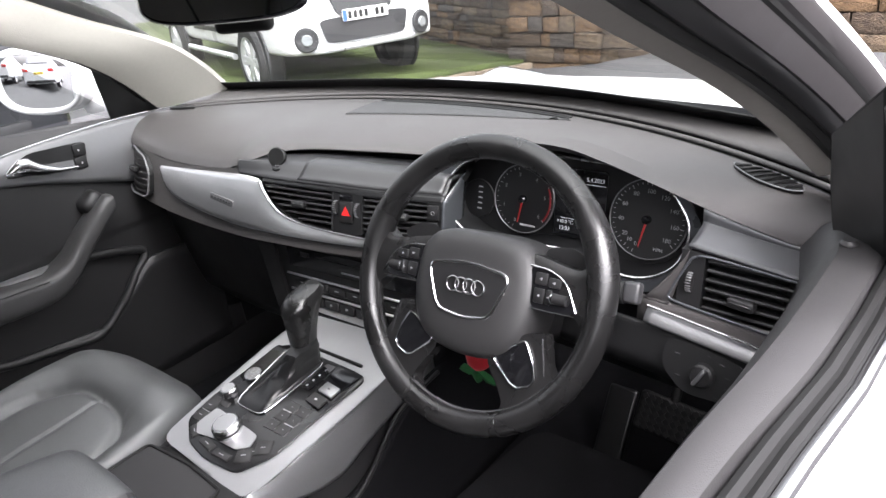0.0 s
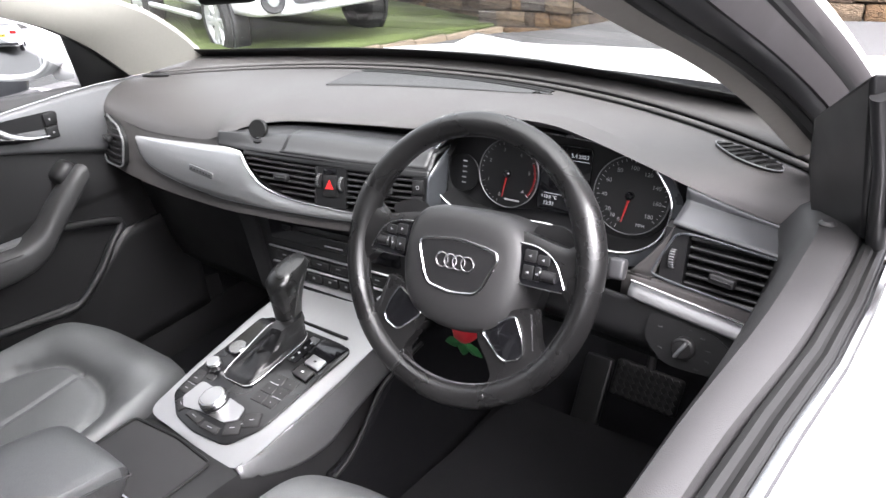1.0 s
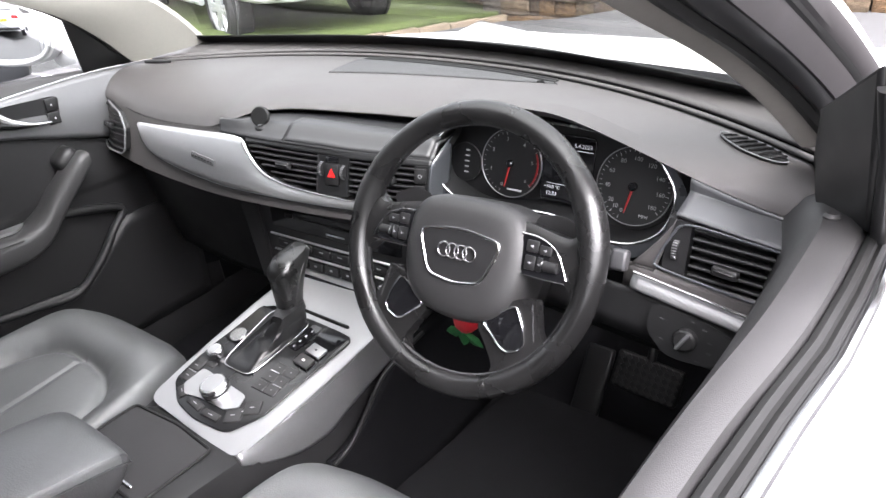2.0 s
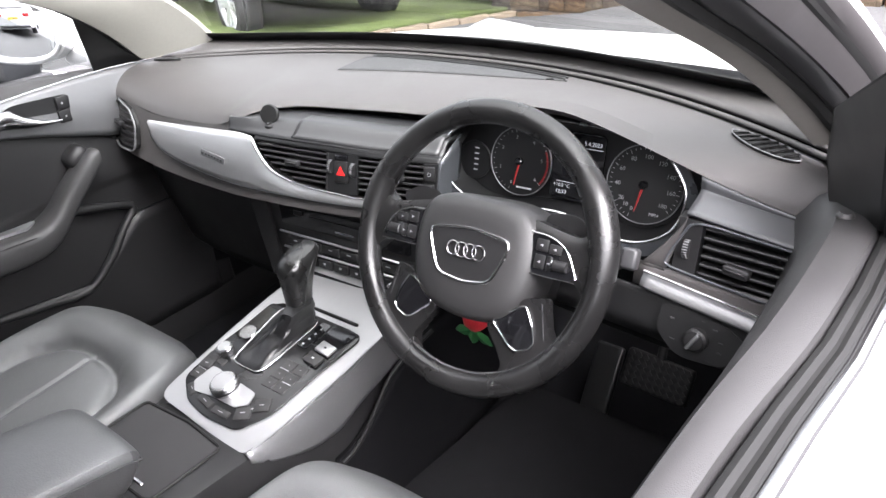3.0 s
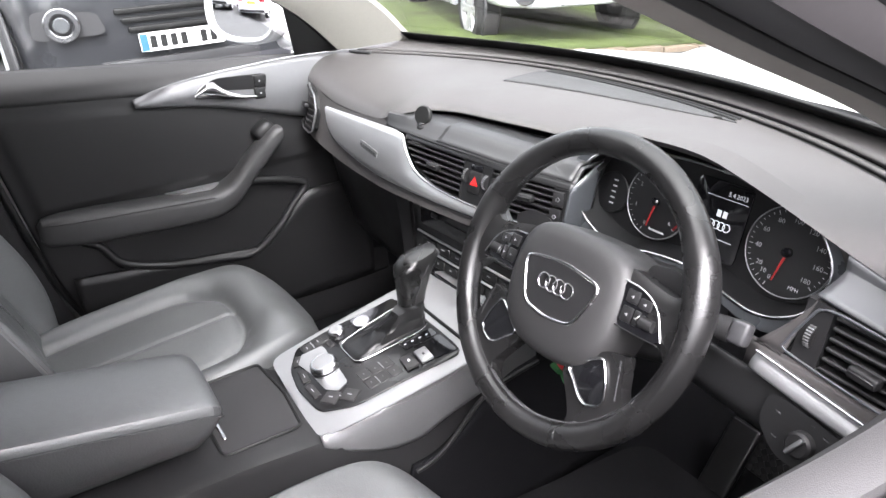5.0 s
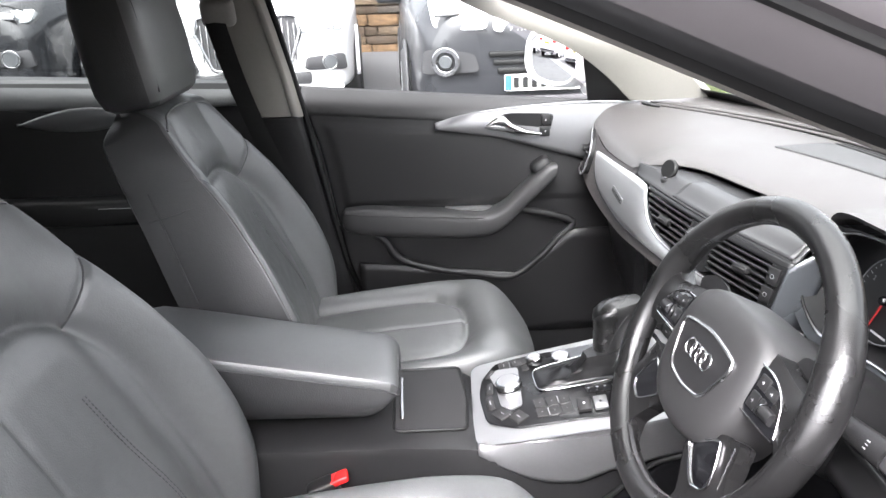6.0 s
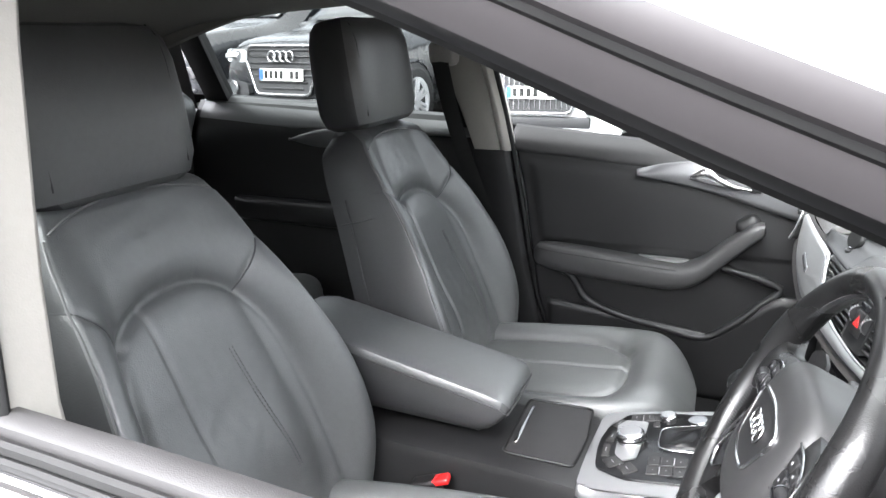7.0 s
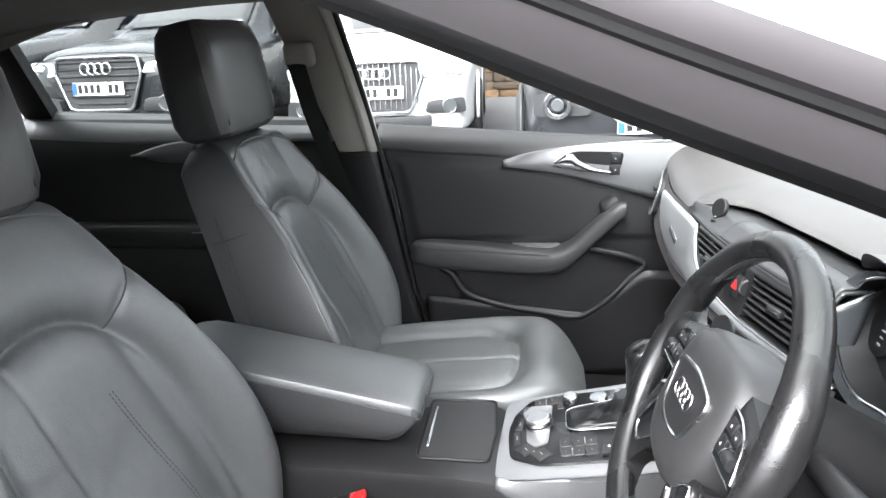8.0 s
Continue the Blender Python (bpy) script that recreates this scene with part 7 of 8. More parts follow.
# ---- walls and parked vehicles ----
stone_wall("wall_north", "old coursed sandstone wall, brown and patchy", -3.9, 6.5, 2.6, pose(0, 6.6, -0.30), 3)
stone_wall("wall_northwest", "old sandstone wall behind the grass", -12.0, 0.0, 2.6, pose(-3.55, 6.75, -0.35, 0, 0, -26), 4)
stone_wall("wall_west", "brown sandstone wall behind the parked cars", -7.0, 3.6, 2.4, pose(-11.3, 0, 0, 0, 0, 90), 6, coarse=1.2)
# added wall, never in view; it cuts low light from the driver's side
wall_east_blocker = part("wall_east_blocker", rbox((0.4, 24, 2.2), pose(6.2, -2, 1.1), 0.05, 2), material("rough_render", (0.24, 0.225, 0.21), 0.9, vary=0.2, vscale=1.5, grain=-0.01, gscale=40))
tagged(wall_east_blocker, "plain wall out of view, added to block low side light", "wall", kind="structure")

# ---- parked vehicles ----
TYRE = material("tyre", (0.015, 0.015, 0.016), 0.75, vary=0.2)
RIMM = material("alloy", (0.60, 0.61, 0.63), 0.35, 0.55, vary=0.05)
TINT = material("dark_window", (0.012, 0.014, 0.016), 0.05, vary=0.05, coat=0.4)
LAMP = material("lamp_glass", (0.34, 0.36, 0.37), 0.08, 0.4, vary=0.1, coat=1.0)
PLATEW = material("plate_white", (0.75, 0.75, 0.72), 0.5, vary=0.04)
PLATEY = material("plate_yellow", (0.75, 0.55, 0.06), 0.5, vary=0.04)
PLATEB = material("plate_blue", (0.02, 0.10, 0.5), 0.5, vary=0.04)
BLACKP = material("black_paint", (0.012, 0.013, 0.015), 0.26, vary=0.05, coat=0.6)
GREYP = material("dark_grey_paint", (0.020, 0.021, 0.024), 0.35, vary=0.05, coat=0.3)
CLAD = material("rough_black_plastic", (0.025, 0.025, 0.027), 0.6, vary=0.15)
FOGLENS = material("fog_glass", (0.10, 0.105, 0.11), 0.12, 0.3, vary=0.2, vscale=30, coat=0.5)
TAIL = material("tail_lamp", (0.45, 0.02, 0.02), 0.15, vary=0.1, coat=1.0)


def number_plate(car, m, back=False):
    """A plate with plain bars, facing +z of the pose m."""
    pl = part("number_plate", plate(soft_outline([(-0.26, -0.055), (0.26, -0.055), (0.26, 0.055), (-0.26, 0.055)], 3, 0.06), m, 0.01, 0.002), PLATEY if back else PLATEW, car, "number plate with plain bars")
    if not back:
        part("blue_band", rbox((0.045, 0.10, 0.002), m @ Matrix.Translation((-0.234, 0, 0.001)), 0), PLATEB, pl)
    for k in range(7):
        if k != 4:
            part("bar", rbox((0.038, 0.072, 0.002), m @ Matrix.Translation((-0.18 + 0.062 * k, 0, 0.001)), 0.0), RUBBER, pl)


def road_wheel(car, x, y, r=0.34, w=0.22, spokes=5):
    """A wheel whose axle runs along y; its outer side faces away from the car's middle."""
    s = 1 if y > 0 else -1
    m = Matrix.Translation((x, y, r)) @ Matrix.Rotation(radians(-90 * s), 4, 'X')
    prof = [(r * 0.66, -w / 2), (r * 0.90, -w / 2), (r, -w * 0.36), (r, w * 0.36), (r * 0.90, w / 2), (r * 0.68, w / 2)]
    n = 40
    ty = part("wheel", loft([[m @ Vector((a * math.cos(2 * math.pi * k / n), a * math.sin(2 * math.pi * k / n), h)) for k in range(n)] for a, h in prof], True, False), TYRE, car, "black tyre with alloy rim")
    rm = part("rim", grid(lambda u, v: m @ Vector((r * lerp(0.58, 0.70, v) * math.cos(2 * math.pi * u), r * lerp(0.58, 0.70, v) * math.sin(2 * math.pi * u), w * lerp(0.30, 0.47, v))), 40, 2, True), RIMM, ty, solid=0.01)
    for k in range(spokes):
        a = 2 * math.pi * k / spokes
        part("spoke", plate([(r * 0.05, -r * 0.09), (r * 0.62, -r * 0.13), (r * 0.64, -r * 0.03), (r * 0.30, 0), (r * 0.64, r * 0.03), (r * 0.62, r * 0.13), (r * 0.05, r * 0.09)], m @ Matrix.Rotation(a, 4, 'Z') @ Matrix.Translation((0, 0, w * 0.44)), 0.03, 0.006), RIMM, ty)
    part("hub_cap", disc(r * 0.13, w * 0.46, m, 20, 0.006), RIMM, ty)
    part("brake_disc", disc(r * 0.55, w * 0.12, m, 28, 0.004), DARK, ty)


def car_body(car, paint, top):
    """A body lofted along x from the nose (+x) to the tail; top: (x, height of the shoulder, height of the bonnet or roof, half width, half width at top)."""
    rows = []
    for x, low, sh, hi, w, wt in top:
        r = []
        half = [(0, hi), (wt * 0.6, hi - 0.012), (wt * 0.92, hi - 0.05 * min(1, max(0.2, hi - sh + 0.1))), (wt, hi - 0.10 * min(1, max(0.25, hi - sh + 0.1))), (lerp(wt, w, 0.85), lerp(hi, sh, 0.85)), (w, sh), (w + 0.012, sh - 0.10), (w, lerp(sh, low, 0.55)), (w + 0.005, lerp(sh, low, 0.85)), (w - 0.03, low), (0, low)]
        r = [Vector((x, y, z)) for y, z in half] + [Vector((x, -y, z)) for y, z in half[-2:0:-1]]
        rows.append(r)
    return part("body", loft(rows), paint, car, subsurf=2)


def suv(name, label, paint, m, grille="slats", lamp_dark=False, clad=False, fog_ring=False, fog_z=0.50, plate_y=-0.06, fog_y=0.63, tall=1.0):
    car = thing(name, label, "car", (0, 0, 0), "parked cars")
    # the nose points along +x, the front axle near x = -0.8
    st = [(0.0, 0.28, 0.62, 0.74, 0.60, 0.55), (-0.03, 0.24, 0.66, 0.86, 0.755, 0.64), (-0.20, 0.22, 0.78, 0.955, 0.835, 0.74), (-0.60, 0.22, 0.86, 1.005, 0.885, 0.79), (-1.15, 0.22, 0.92, 1.06, 0.915, 0.80),
          (-1.35, 0.22, 0.94, 1.14, 0.915, 0.72), (-1.95, 0.22, 0.96, 1.54, 0.915, 0.62), (-2.5, 0.22, 0.97, 1.60, 0.915, 0.62), (-3.5, 0.22, 0.99, 1.56, 0.91, 0.60), (-4.0, 0.24, 1.0, 1.42, 0.89, 0.58), (-4.3, 0.28, 0.95, 1.05, 0.84, 0.6), (-4.38, 0.34, 0.8, 0.9, 0.78, 0.6)]
    st = [(x, low, sh * tall, hi * tall, w, wt) for x, low, sh, hi, w, wt in st]
    car_body(car, paint, st)
    # glasshouse
    part("windscreen", grid(lambda u, v: Vector((lerp(-1.32, -1.92, v), lerp(-1, 1, u) * lerp(0.72, 0.60, v), lerp(1.135, 1.535, v) * tall + 0.018 * math.cos(lerp(-1.4, 1.4, u)))), 12, 6), TINT, car, "dark glazed windscreen", solid=0.006)
    for s in (-1, 1):
        part("side_window", plate([(-1.55, 1.02 * tall), (-2.05, 1.46 * tall), (-3.2, 1.47 * tall), (-3.75, 1.08 * tall)], Matrix.Translation((0, s * 0.845, 0)) @ Matrix.Rotation(radians(90), 4, 'X'), 0.02, 0.002), TINT, car, smooth=False)
        # headlamp, fog lamp corner, mirror
        lp = plate(soft_outline([(-0.20, -0.055), (0.16, -0.050), (0.21, 0.060), (-0.16, 0.045)] if s > 0 else [(0.20, -0.055), (-0.16, -0.050), (-0.21, 0.060), (0.16, 0.045)], 4, 0.2),
                   basis((-0.055, s * (0.625 if not fog_ring else 0.56), 0.80 if not fog_ring else 0.965), (-0.32 * s, 1, 0), (-0.35, 0, 1)) @ Matrix.Diagonal((1, 1 if not fog_ring else 1.7, 1, 1)), 0.10, 0.01)
        hl = part("headlamp", lp, LAMP, car, "clear headlamp")
        part("lamp_core", rbox((0.03, 0.22, 0.05), pose(-0.045, s * 0.62, 0.80 if not fog_ring else 0.97, 0, -15, s * -18), 0.01, 2), CHROME if not lamp_dark else GLOSS, hl)
        fo = part("fog_corner", plate(soft_outline([(-0.19, -0.06), (0.19, -0.075), (0.17, 0.07), (-0.16, 0.045)] if s > 0 else [(0.19, -0.06), (-0.19, -0.075), (-0.17, 0.07), (0.16, 0.045)], 4, 0.2),
                                      basis((0.0, s * (fog_y - 0.03), fog_z), (-0.25 * s, 1, 0), (0, 0, 1)), 0.06, 0.012), CLAD, car, "black fog lamp corner")
        mf = basis((0.004 if not fog_ring else 0.02, s * fog_y, fog_z), (-0.25 * s, 1, 0), (0, 0, 1))
        part("fog_lamp", disc(0.058 if not fog_ring else 0.045, 0.02, mf, 32, 0.006), FOGLENS, fo)
        part("fog_rim", ring(0.055 if not fog_ring else 0.062, 0.068 if not fog_ring else 0.096, 0.02, mf, 36), CHROME, fo)
        mir = part("door_mirror", rbox((0.14, 0.24, 0.15), pose(-1.70, s * 1.02, 1.06), 0.05, 4), paint, car)
        part("mirror_stem", rbox((0.05, 0.14, 0.04), pose(-1.70, s * 0.90, 1.00), 0.015, 2), CLAD, mir)
        for wx in (-0.85, -3.42):
            road_wheel(car, wx, s * 0.838, 0.345, 0.22, 7)
            part("wheel_arch", grid(lambda u, v: Vector((wx + (0.375 + 0.05 * v) * math.cos(math.pi * u), s * (0.905 + 0.022 * math.sin(math.pi * v)), 0.33 + (0.375 + 0.05 * v) * math.sin(math.pi * u))), 28, 4), CLAD if clad else paint, car, "wheel arch edge", solid=0.02)
            part("arch_shadow", disc(0.375, 0.03, Matrix.Translation((wx, s * 0.888, 0.345)) @ Matrix.Rotation(radians(-90 * s), 4, 'X'), 36, 0.002), CLAD, car)
    # grille
    mg_ = basis((0.012, 0, 0.69), (0, 1, 0), (-0.08, 0, 1))
    if fog_ring:
        gr = part("grille", plate(soft_outline([(-0.25, 0.11), (0.25, 0.11), (0.20, -0.10), (-0.20, -0.10)], 4, 0.15), basis((-0.012, 0, 0.96), (0, 1, 0), (-0.15, 0, 1)), 0.06, 0.006), CLAD, car, "black mesh grille")
        for k in range(9):
            for q in (-1, 1):
                part("mesh_wire", rbox((0.26, 0.008, 0.012), basis((-0.008, -0.20 + 0.05 * k, 0.96), (0, 0.5 * q, 0.86), (0, -0.86, 0.5 * q)), 0.002, 1), RIMM, gr)
        for q in (-1, 1):
            part("grille_wing", plate(soft_outline([(-0.05, 0.12), (0.05, 0.12), (0.03, -0.11), (-0.03, -0.11)], 4, 0.2), basis((-0.004, q * 0.275, 0.96), (0, 1, 0.25 * q), (-0.15, -0.25 * q, 1)), 0.05, 0.008), CHROME, gr, "bright grille wing")
        part("emblem", ring(0.035, 0.055, 0.02, basis((0.002, 0, 0.96), (0, 1, 0), (-0.15, 0, 1)), 28), CHROME, gr)
        for k in range(3):
            part("slot", rbox((0.03, 0.72 - 0.06 * k, 0.034), pose(0.004, 0, 0.70 - 0.055 * k), 0.008, 2), RUBBER, car, "dark lower slot")
    else:
        go = soft_outline([(-0.40, 0.20), (0.40, 0.20), (0.43, 0.06), (0.31, -0.24), (-0.31, -0.24), (-0.43, 0.06)], 4, 0.12)
        gr = part("grille", plate(go, mg_, 0.06, 0.004), CLAD, car, "six-sided grille in a bright frame")
        part("grille_frame", tube([mg_ @ Vector((x * 1.01, y * 1.01, 0.006)) for x, y in go], 0.014, 8, True), CHROME, gr)
        if grille == "upright":
            for k in range(17):
                x = -0.384 + 0.048 * k
                part("bar", rbox((0.012, 0.40 - 0.10 * ss(0.25, 0.4, abs(x)), 0.018), mg_ @ Matrix.Translation((x, -0.01, 0.006)), 0.004, 1), CHROME, gr)
        else:
            for k in range(7):
                y = 0.165 - 0.058 * k
                w = 0.80 - 0.10 * max(0, k - 3)
                part("bar", rbox((w, 0.020, 0.018), mg_ @ Matrix.Translation((0, y, 0.006)), 0.006, 1), GLOSS if k % 2 else CLAD, gr)
        for k in range(4):
            part("chrome_ring", tube([mg_ @ Vector((-0.108 + 0.072 * k + 0.046 * math.cos(t), 0.105 + 0.046 * math.sin(t), 0.03)) for t in [2 * math.pi * j / 28 for j in range(28)]], 0.0075, 8, True), CHROME, gr)
    number_plate(car, mg_ @ Matrix.Translation((0, plate_y, 0.030)))
    part("lower_intake", rbox((0.05, 1.0, 0.10), pose(0.0, 0, 0.37), 0.02, 2), CLAD, car)
    part("bumper_lip", rbox((0.10, 1.55, 0.035), pose(-0.02, 0, 0.285), 0.015, 2), paint if not clad else CLAD, car)
    part("bonnet_line", tube([(-0.10, y, 0.925 - 0.10 * abs(y / 0.8) ** 3) for y in [-0.75 + 0.1 * k for k in range(16)]], 0.004, 6), RUBBER, car)
    car.matrix_basis = m
    return car


def rear_car(label, paint, m):
    """A car seen from behind."""
    car = thing("car", label, "car", (0, 0, 0), "parked cars")
    st = [(0.0, 0.32, 0.6, 0.72, 0.78, 0.7), (-0.05, 0.26, 0.75, 0.92, 0.86, 0.74), (-0.35, 0.24, 0.9, 1.0, 0.9, 0.7), (-0.75, 0.22, 0.92, 1.22, 0.91, 0.64), (-1.3, 0.22, 0.93, 1.42, 0.91, 0.6), (-2.4, 0.22, 0.93, 1.42, 0.91, 0.6), (-3.1, 0.22, 0.9, 1.02, 0.91, 0.72), (-4.2, 0.24, 0.72, 0.86, 0.86, 0.7), (-4.45, 0.3, 0.55, 0.62, 0.7, 0.6)]
    car_body(car, paint, st)
    part("rear_window", grid(lambda u, v: Vector((lerp(-0.45, -1.0, v), lerp(-1, 1, u) * lerp(0.64, 0.56, v), lerp(1.07, 1.35, v) + 0.01)), 6, 4), TINT, car, solid=0.006)
    for s in (-1, 1):
        part("tail_lamp", rbox((0.12, 0.34, 0.14), pose(-0.03, s * 0.66, 0.82, 0, 0, s * -14), 0.03, 3), TAIL, car, "red tail lamp")
        for wx in (-0.95, -3.5):
            road_wheel(car, wx, s * 0.80, 0.33)
    number_plate(car, basis((0.02, 0, 0.70), (0, 1, 0), (-0.05, 0, 1)), True)
    part("rear_bumper", rbox((0.10, 1.5, 0.10), pose(-0.02, 0, 0.36), 0.03, 3), CLAD, car)
    car.matrix_basis = m


suv("car", "white compact suv with an upright-barred chrome grille", WHITE, pose(-5.18, -1.640, 0.096, 0, 0, 4), "upright", fog_y=0.665)
suv("car", "black suv with a dark slatted grille", BLACKP, pose(-4.637, -3.92, 0.258, 0, 0, -7), "slats", lamp_dark=False)
suv("car", "black car parked beyond the dark suv", BLACKP, pose(-5.9, -6.6, 0.33, 0, 0, -20), "slats", True)
suv("car", "dark grey small suv with ringed fog lamps", GREYP, pose(-3.811, 0.605, 0.062, 0, 0, 1), "slats", clad=True, fog_ring=True, fog_z=0.66, plate_y=-0.18, fog_y=0.655, tall=1.14)


def pickup(m):
    car = thing("pickup_truck", "white double-cab pickup truck on alloy wheels", "pickup truck", (0, 0, 0), "parked cars")
    st = [(0.0, 0.50, 0.72, 0.86, 0.70, 0.62), (-0.05, 0.46, 0.80, 1.02, 0.84, 0.74), (-0.25, 0.44, 0.95, 1.14, 0.89, 0.80), (-0.8, 0.44, 1.05, 1.20, 0.905, 0.80), (-1.25, 0.44, 1.08, 1.24, 0.905, 0.78), (-1.45, 0.44, 1.10, 1.32, 0.905, 0.72),
          (-2.05, 0.44, 1.10, 1.76, 0.905, 0.62), (-2.6, 0.44, 1.10, 1.80, 0.905, 0.62), (-3.2, 0.44, 1.10, 1.76, 0.905, 0.64), (-3.45, 0.44, 1.10, 1.45, 0.905, 0.7), (-3.55, 0.46, 1.12, 1.16, 0.905, 0.86), (-5.0, 0.5, 1.14, 1.18, 0.90, 0.86), (-5.08, 0.56, 1.0, 1.1, 0.86, 0.8)]
    car_body(car, WHITE, st)
    part("windscreen", grid(lambda u, v: Vector((lerp(-1.42, -2.02, v), lerp(-1, 1, u) * lerp(0.72, 0.60, v), lerp(1.30, 1.73, v) + 0.03)), 8, 4), TINT, car, solid=0.006)
    for s in (-1, 1):
        part("side_window", plate([(-1.68, 1.16), (-2.12, 1.66), (-3.1, 1.68), (-3.3, 1.18)], Matrix.Translation((0, s * 0.84, 0)) @ Matrix.Rotation(radians(90), 4, 'X'), 0.02, 0.002), TINT, car, smooth=False)
        part("headlamp", plate(soft_outline([(-0.20, -0.08), (0.18, -0.06), (0.20, 0.10), (-0.12, 0.08)] if s > 0 else [(0.20, -0.08), (-0.18, -0.06), (-0.20, 0.10), (0.12, 0.08)], 4, 0.25), basis((-0.06, s * 0.64, 0.98), (-0.3 * s, 1, 0), (-0.35, 0, 1)), 0.10, 0.02), LAMP, car, "clear headlamp")
        fo = part("fog_corner", disc(0.12, 0.03, basis((-0.01, s * 0.66, 0.62), (-0.3 * s, 1, 0), (0, 0, 1)), 30, 0.01), CLAD, car, "round black fog lamp recess")
        part("fog_lamp", disc(0.055, 0.04, basis((-0.005, s * 0.66, 0.62), (-0.3 * s, 1, 0), (0, 0, 1)), 24, 0.006), LAMP, fo)
        part("side_step", tube([(-1.45, s * 0.95, 0.40), (-3.3, s * 0.95, 0.40)], 0.035, 12), RIMM, car, "bright side step")
        sg = part("side_stripe", rbox((1.35, 0.006, 0.16), pose(-2.35, s * 0.921, 0.72), 0.0), material("black_decal", (0.03, 0.03, 0.032), 0.4), car, "black side decal with plain bars")
        for k in range(8):
            part("bar", rbox((0.06, 0.004, 0.05), pose(-2.05 - 0.085 * k, s * 0.925, 0.72), 0), DIMPRINT, sg)
        part("red_mark", rbox((0.07, 0.004, 0.07), pose(-1.93, s * 0.925, 0.72, 0, 45, 0), 0), REDGLOW, sg)
        part("door_mirror", rbox((0.14, 0.24, 0.22), pose(-1.75, s * 1.05, 1.22), 0.05, 4), CHROME, car)
        for wx in (-0.92, -3.95):
            road_wheel(car, wx, s * 0.838, 0.385, 0.26, 6)
            part("arch_shadow", disc(0.44, 0.03, Matrix.Translation((wx, s * 0.890, 0.42)) @ Matrix.Rotation(radians(-90 * s), 4, 'X'), 36, 0.002), CLAD, car)
    mg_ = basis((0.01, 0, 0.95), (0, 1, 0), (-0.15, 0, 1))
    gr = part("grille", plate(soft_outline([(-0.36, 0.10), (0.36, 0.10), (0.30, -0.12), (-0.30, -0.12)], 4, 0.15), mg_, 0.05, 0.01), CLAD, car, "black upper grille")
    part("lower_grille", plate(soft_outline([(-0.50, 0.12), (0.50, 0.12), (0.44, -0.10), (-0.44, -0.10)], 4, 0.15), basis((0.012, 0, 0.66), (0, 1, 0), (0, 0, 1)), 0.05, 0.01), CLAD, car, "wide black lower grille")
    part("skid_bar", tube([(-0.06, -0.62, 0.50), (0.03, -0.5, 0.50), (0.04, 0, 0.50), (0.03, 0.5, 0.50), (-0.06, 0.62, 0.50)], 0.035, 10), RIMM, car, "silver skid bar")
    number_plate(car, basis((0.045, 0, 0.80), (0, 1, 0), (0, 0, 1)))
    car.matrix_basis = m


pickup(pose(-4.416, 4.711, -0.165, 0, 0, -18))
rear_car("white car parked behind, seen in the door mirror", WHITE, pose(-2.4, -8.6, 0.14, 0, 0, 90))
rear_car("white hatchback parked behind, seen in the door mirror", WHITE, pose(-5.1, -9.4, 0.35, 0, 0, 90))
rear_car("white saloon parked behind, seen in the door mirror", WHITE, pose(-7.9, -9.8, 0.35, 0, 0, 90))
for k in range(3):
    ln = part("parking_line", plate([(-0.05, -2.4), (0.05, -2.4), (0.05, 2.4), (-0.05, 2.4)], pose(-6.8, -0.50 + 2.45 * (k - 1), ground_z(-6.8, -0.50 + 2.45 * (k - 1)) + 0.006, -2.9, 0, 90), 0.004, 0), LINE, smooth=False)
    tagged(ln, "worn white parking line", "parking line", kind="structure")

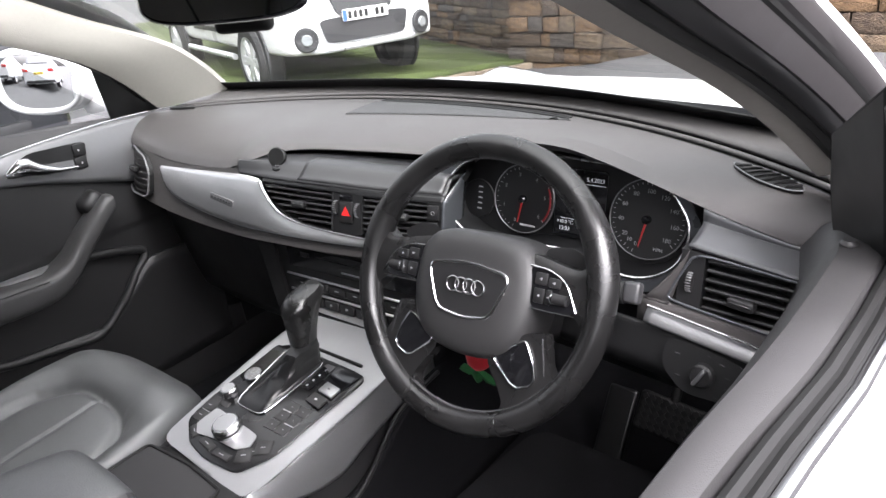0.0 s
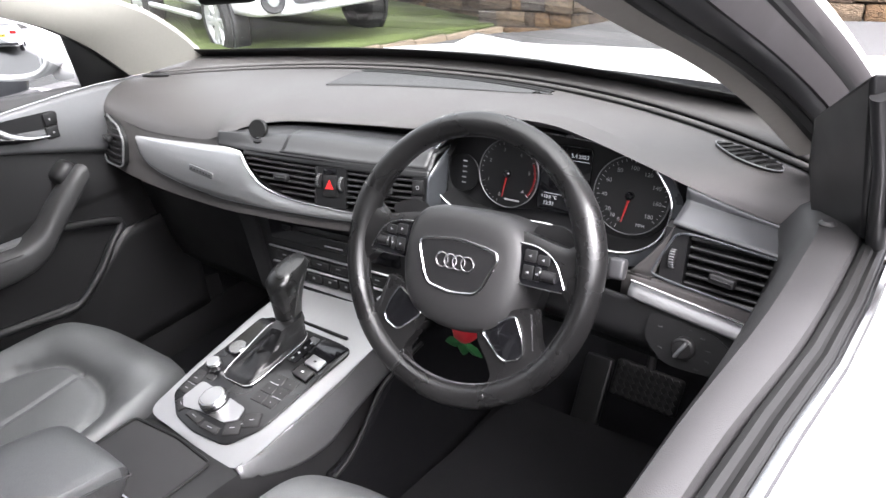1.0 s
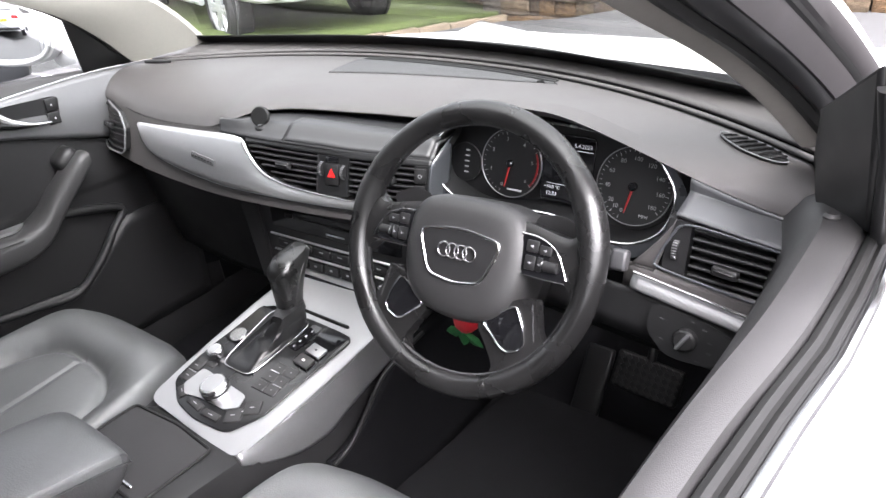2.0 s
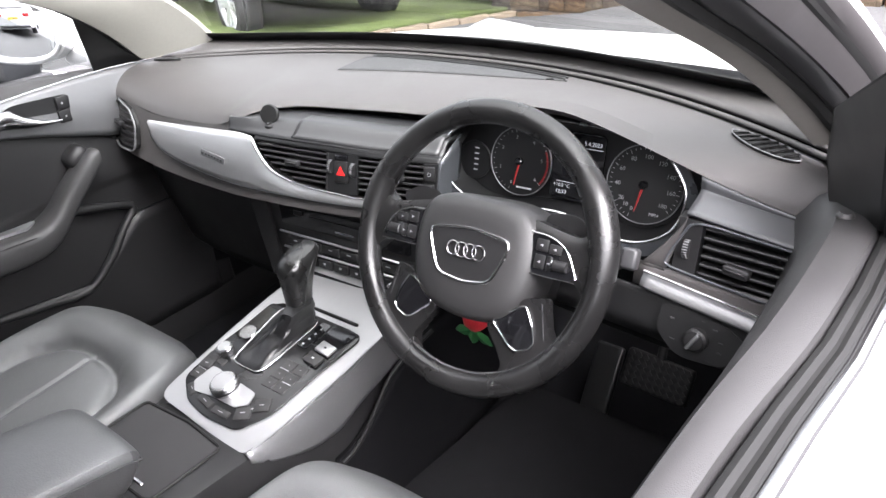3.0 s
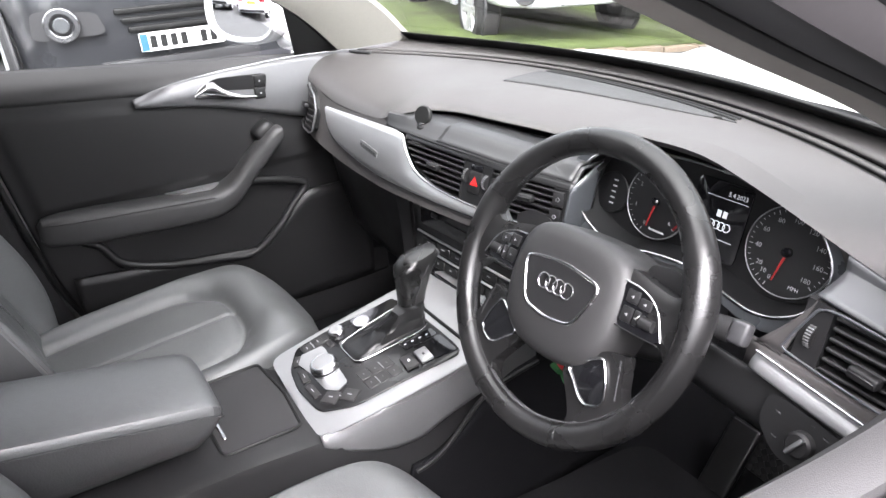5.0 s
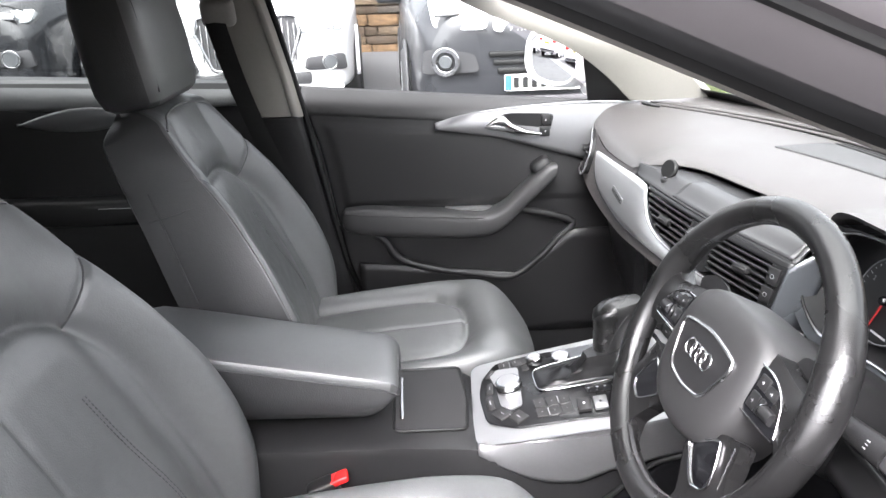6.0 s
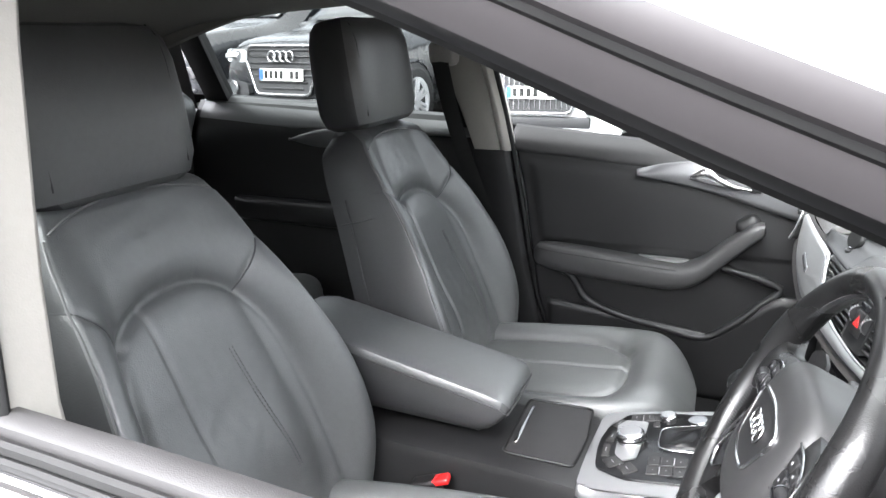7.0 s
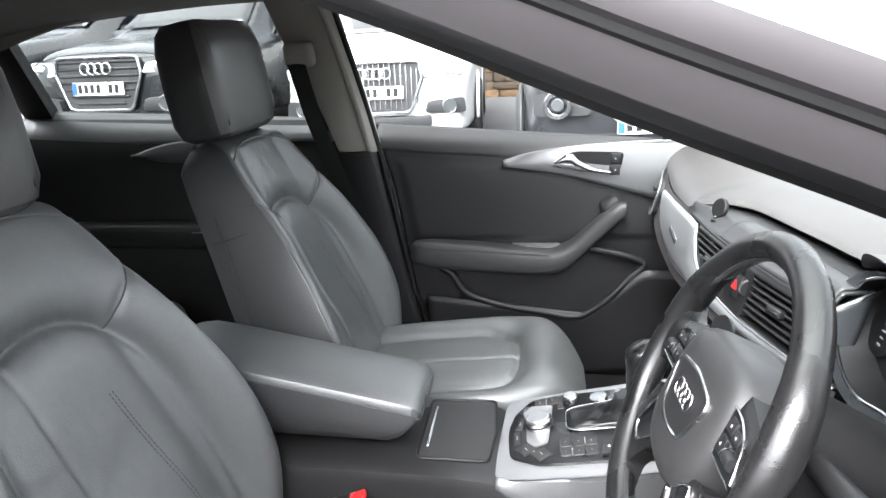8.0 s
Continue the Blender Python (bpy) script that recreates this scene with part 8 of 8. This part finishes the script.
# ---- rest of the white car round the cabin ----
own = thing("saloon_car", "white saloon car body round the cabin", "car", (0, 0, 0))
for s in (-1, 1):
    part("front_wing", grid(lambda u, v: (lambda x: Vector((x, s * (lerp(0.80, 0.835, v ** 0.4) + 0.085 * math.sin(math.pi * min(1, v * 0.9)) ** 0.8 - 0.16 * ss(1.1, 1.75, x)), lerp(0.872 - 0.14 * ss(0.8, 1.7, x), 0.27, v))))(lerp(0.625, 1.62, u)), 24, 16), WHITE, own, solid=0.004)
    part("rear_wing", grid(lambda u, v: (lambda x: Vector((x, s * (lerp(0.78, 0.835, v ** 0.4) + 0.085 * math.sin(math.pi * min(1, v * 0.9)) ** 0.8 - 0.14 * ss(-2.0, -2.75, x)), lerp(1.02 - 0.03 * ss(-2.0, -2.7, x), 0.27, v))))(lerp(-2.70, -1.755, u)), 24, 16), WHITE, own, solid=0.004)
    part("headlamp", rbox((0.22, 0.34, 0.11), pose(1.56, s * 0.60, 0.72, 0, -14, s * -24), 0.04, 4), LAMP, own, "clear headlamp")
    part("tail_lamp", rbox((0.10, 0.36, 0.13), pose(-2.70, s * 0.58, 0.86, 0, 0, s * 14), 0.03, 3), TAIL, own, "red tail lamp")
    for wx in (1.02, -1.88):
        road_wheel(own, wx, s * 0.828, 0.335, 0.235, 5)
        part("arch_shadow", disc(0.37, 0.03, Matrix.Translation((wx, s * 0.890, 0.345)) @ Matrix.Rotation(radians(-90 * s), 4, 'X'), 36, 0.002), CLAD, own)
part("front_bumper", grid(lambda u, v: (lambda y: Vector((1.70 + 0.09 * math.sin(math.pi * v) - 0.26 * (abs(y) / 0.80) ** 3, y, lerp(0.74, 0.24, v))))(lerp(-0.80, 0.80, u)), 30, 14), WHITE, own, solid=0.004)
part("boot_lid", grid(lambda u, v: (lambda x, y: Vector((x, y, 1.035 - 0.04 * (abs(y) / 0.7) ** 2 - 0.02 * ss(-2.3, -2.8, x))))(lerp(-2.42, -2.80, v), lerp(-0.70, 0.70, u)), 20, 8), WHITE, own, solid=0.004)
part("rear_bumper", grid(lambda u, v: (lambda y: Vector((-2.80 - 0.06 * math.sin(math.pi * v) + 0.16 * (abs(y) / 0.80) ** 3, y, lerp(1.0, 0.26, v))))(lerp(-0.78, 0.78, u)), 30, 14), WHITE, own, solid=0.004)
number_plate(own, basis((-2.875, 0, 0.66), (0, -1, 0), (0, 0, 1)), True)
own.matrix_basis = pose(0, 0, 0, 0, 0, 90)
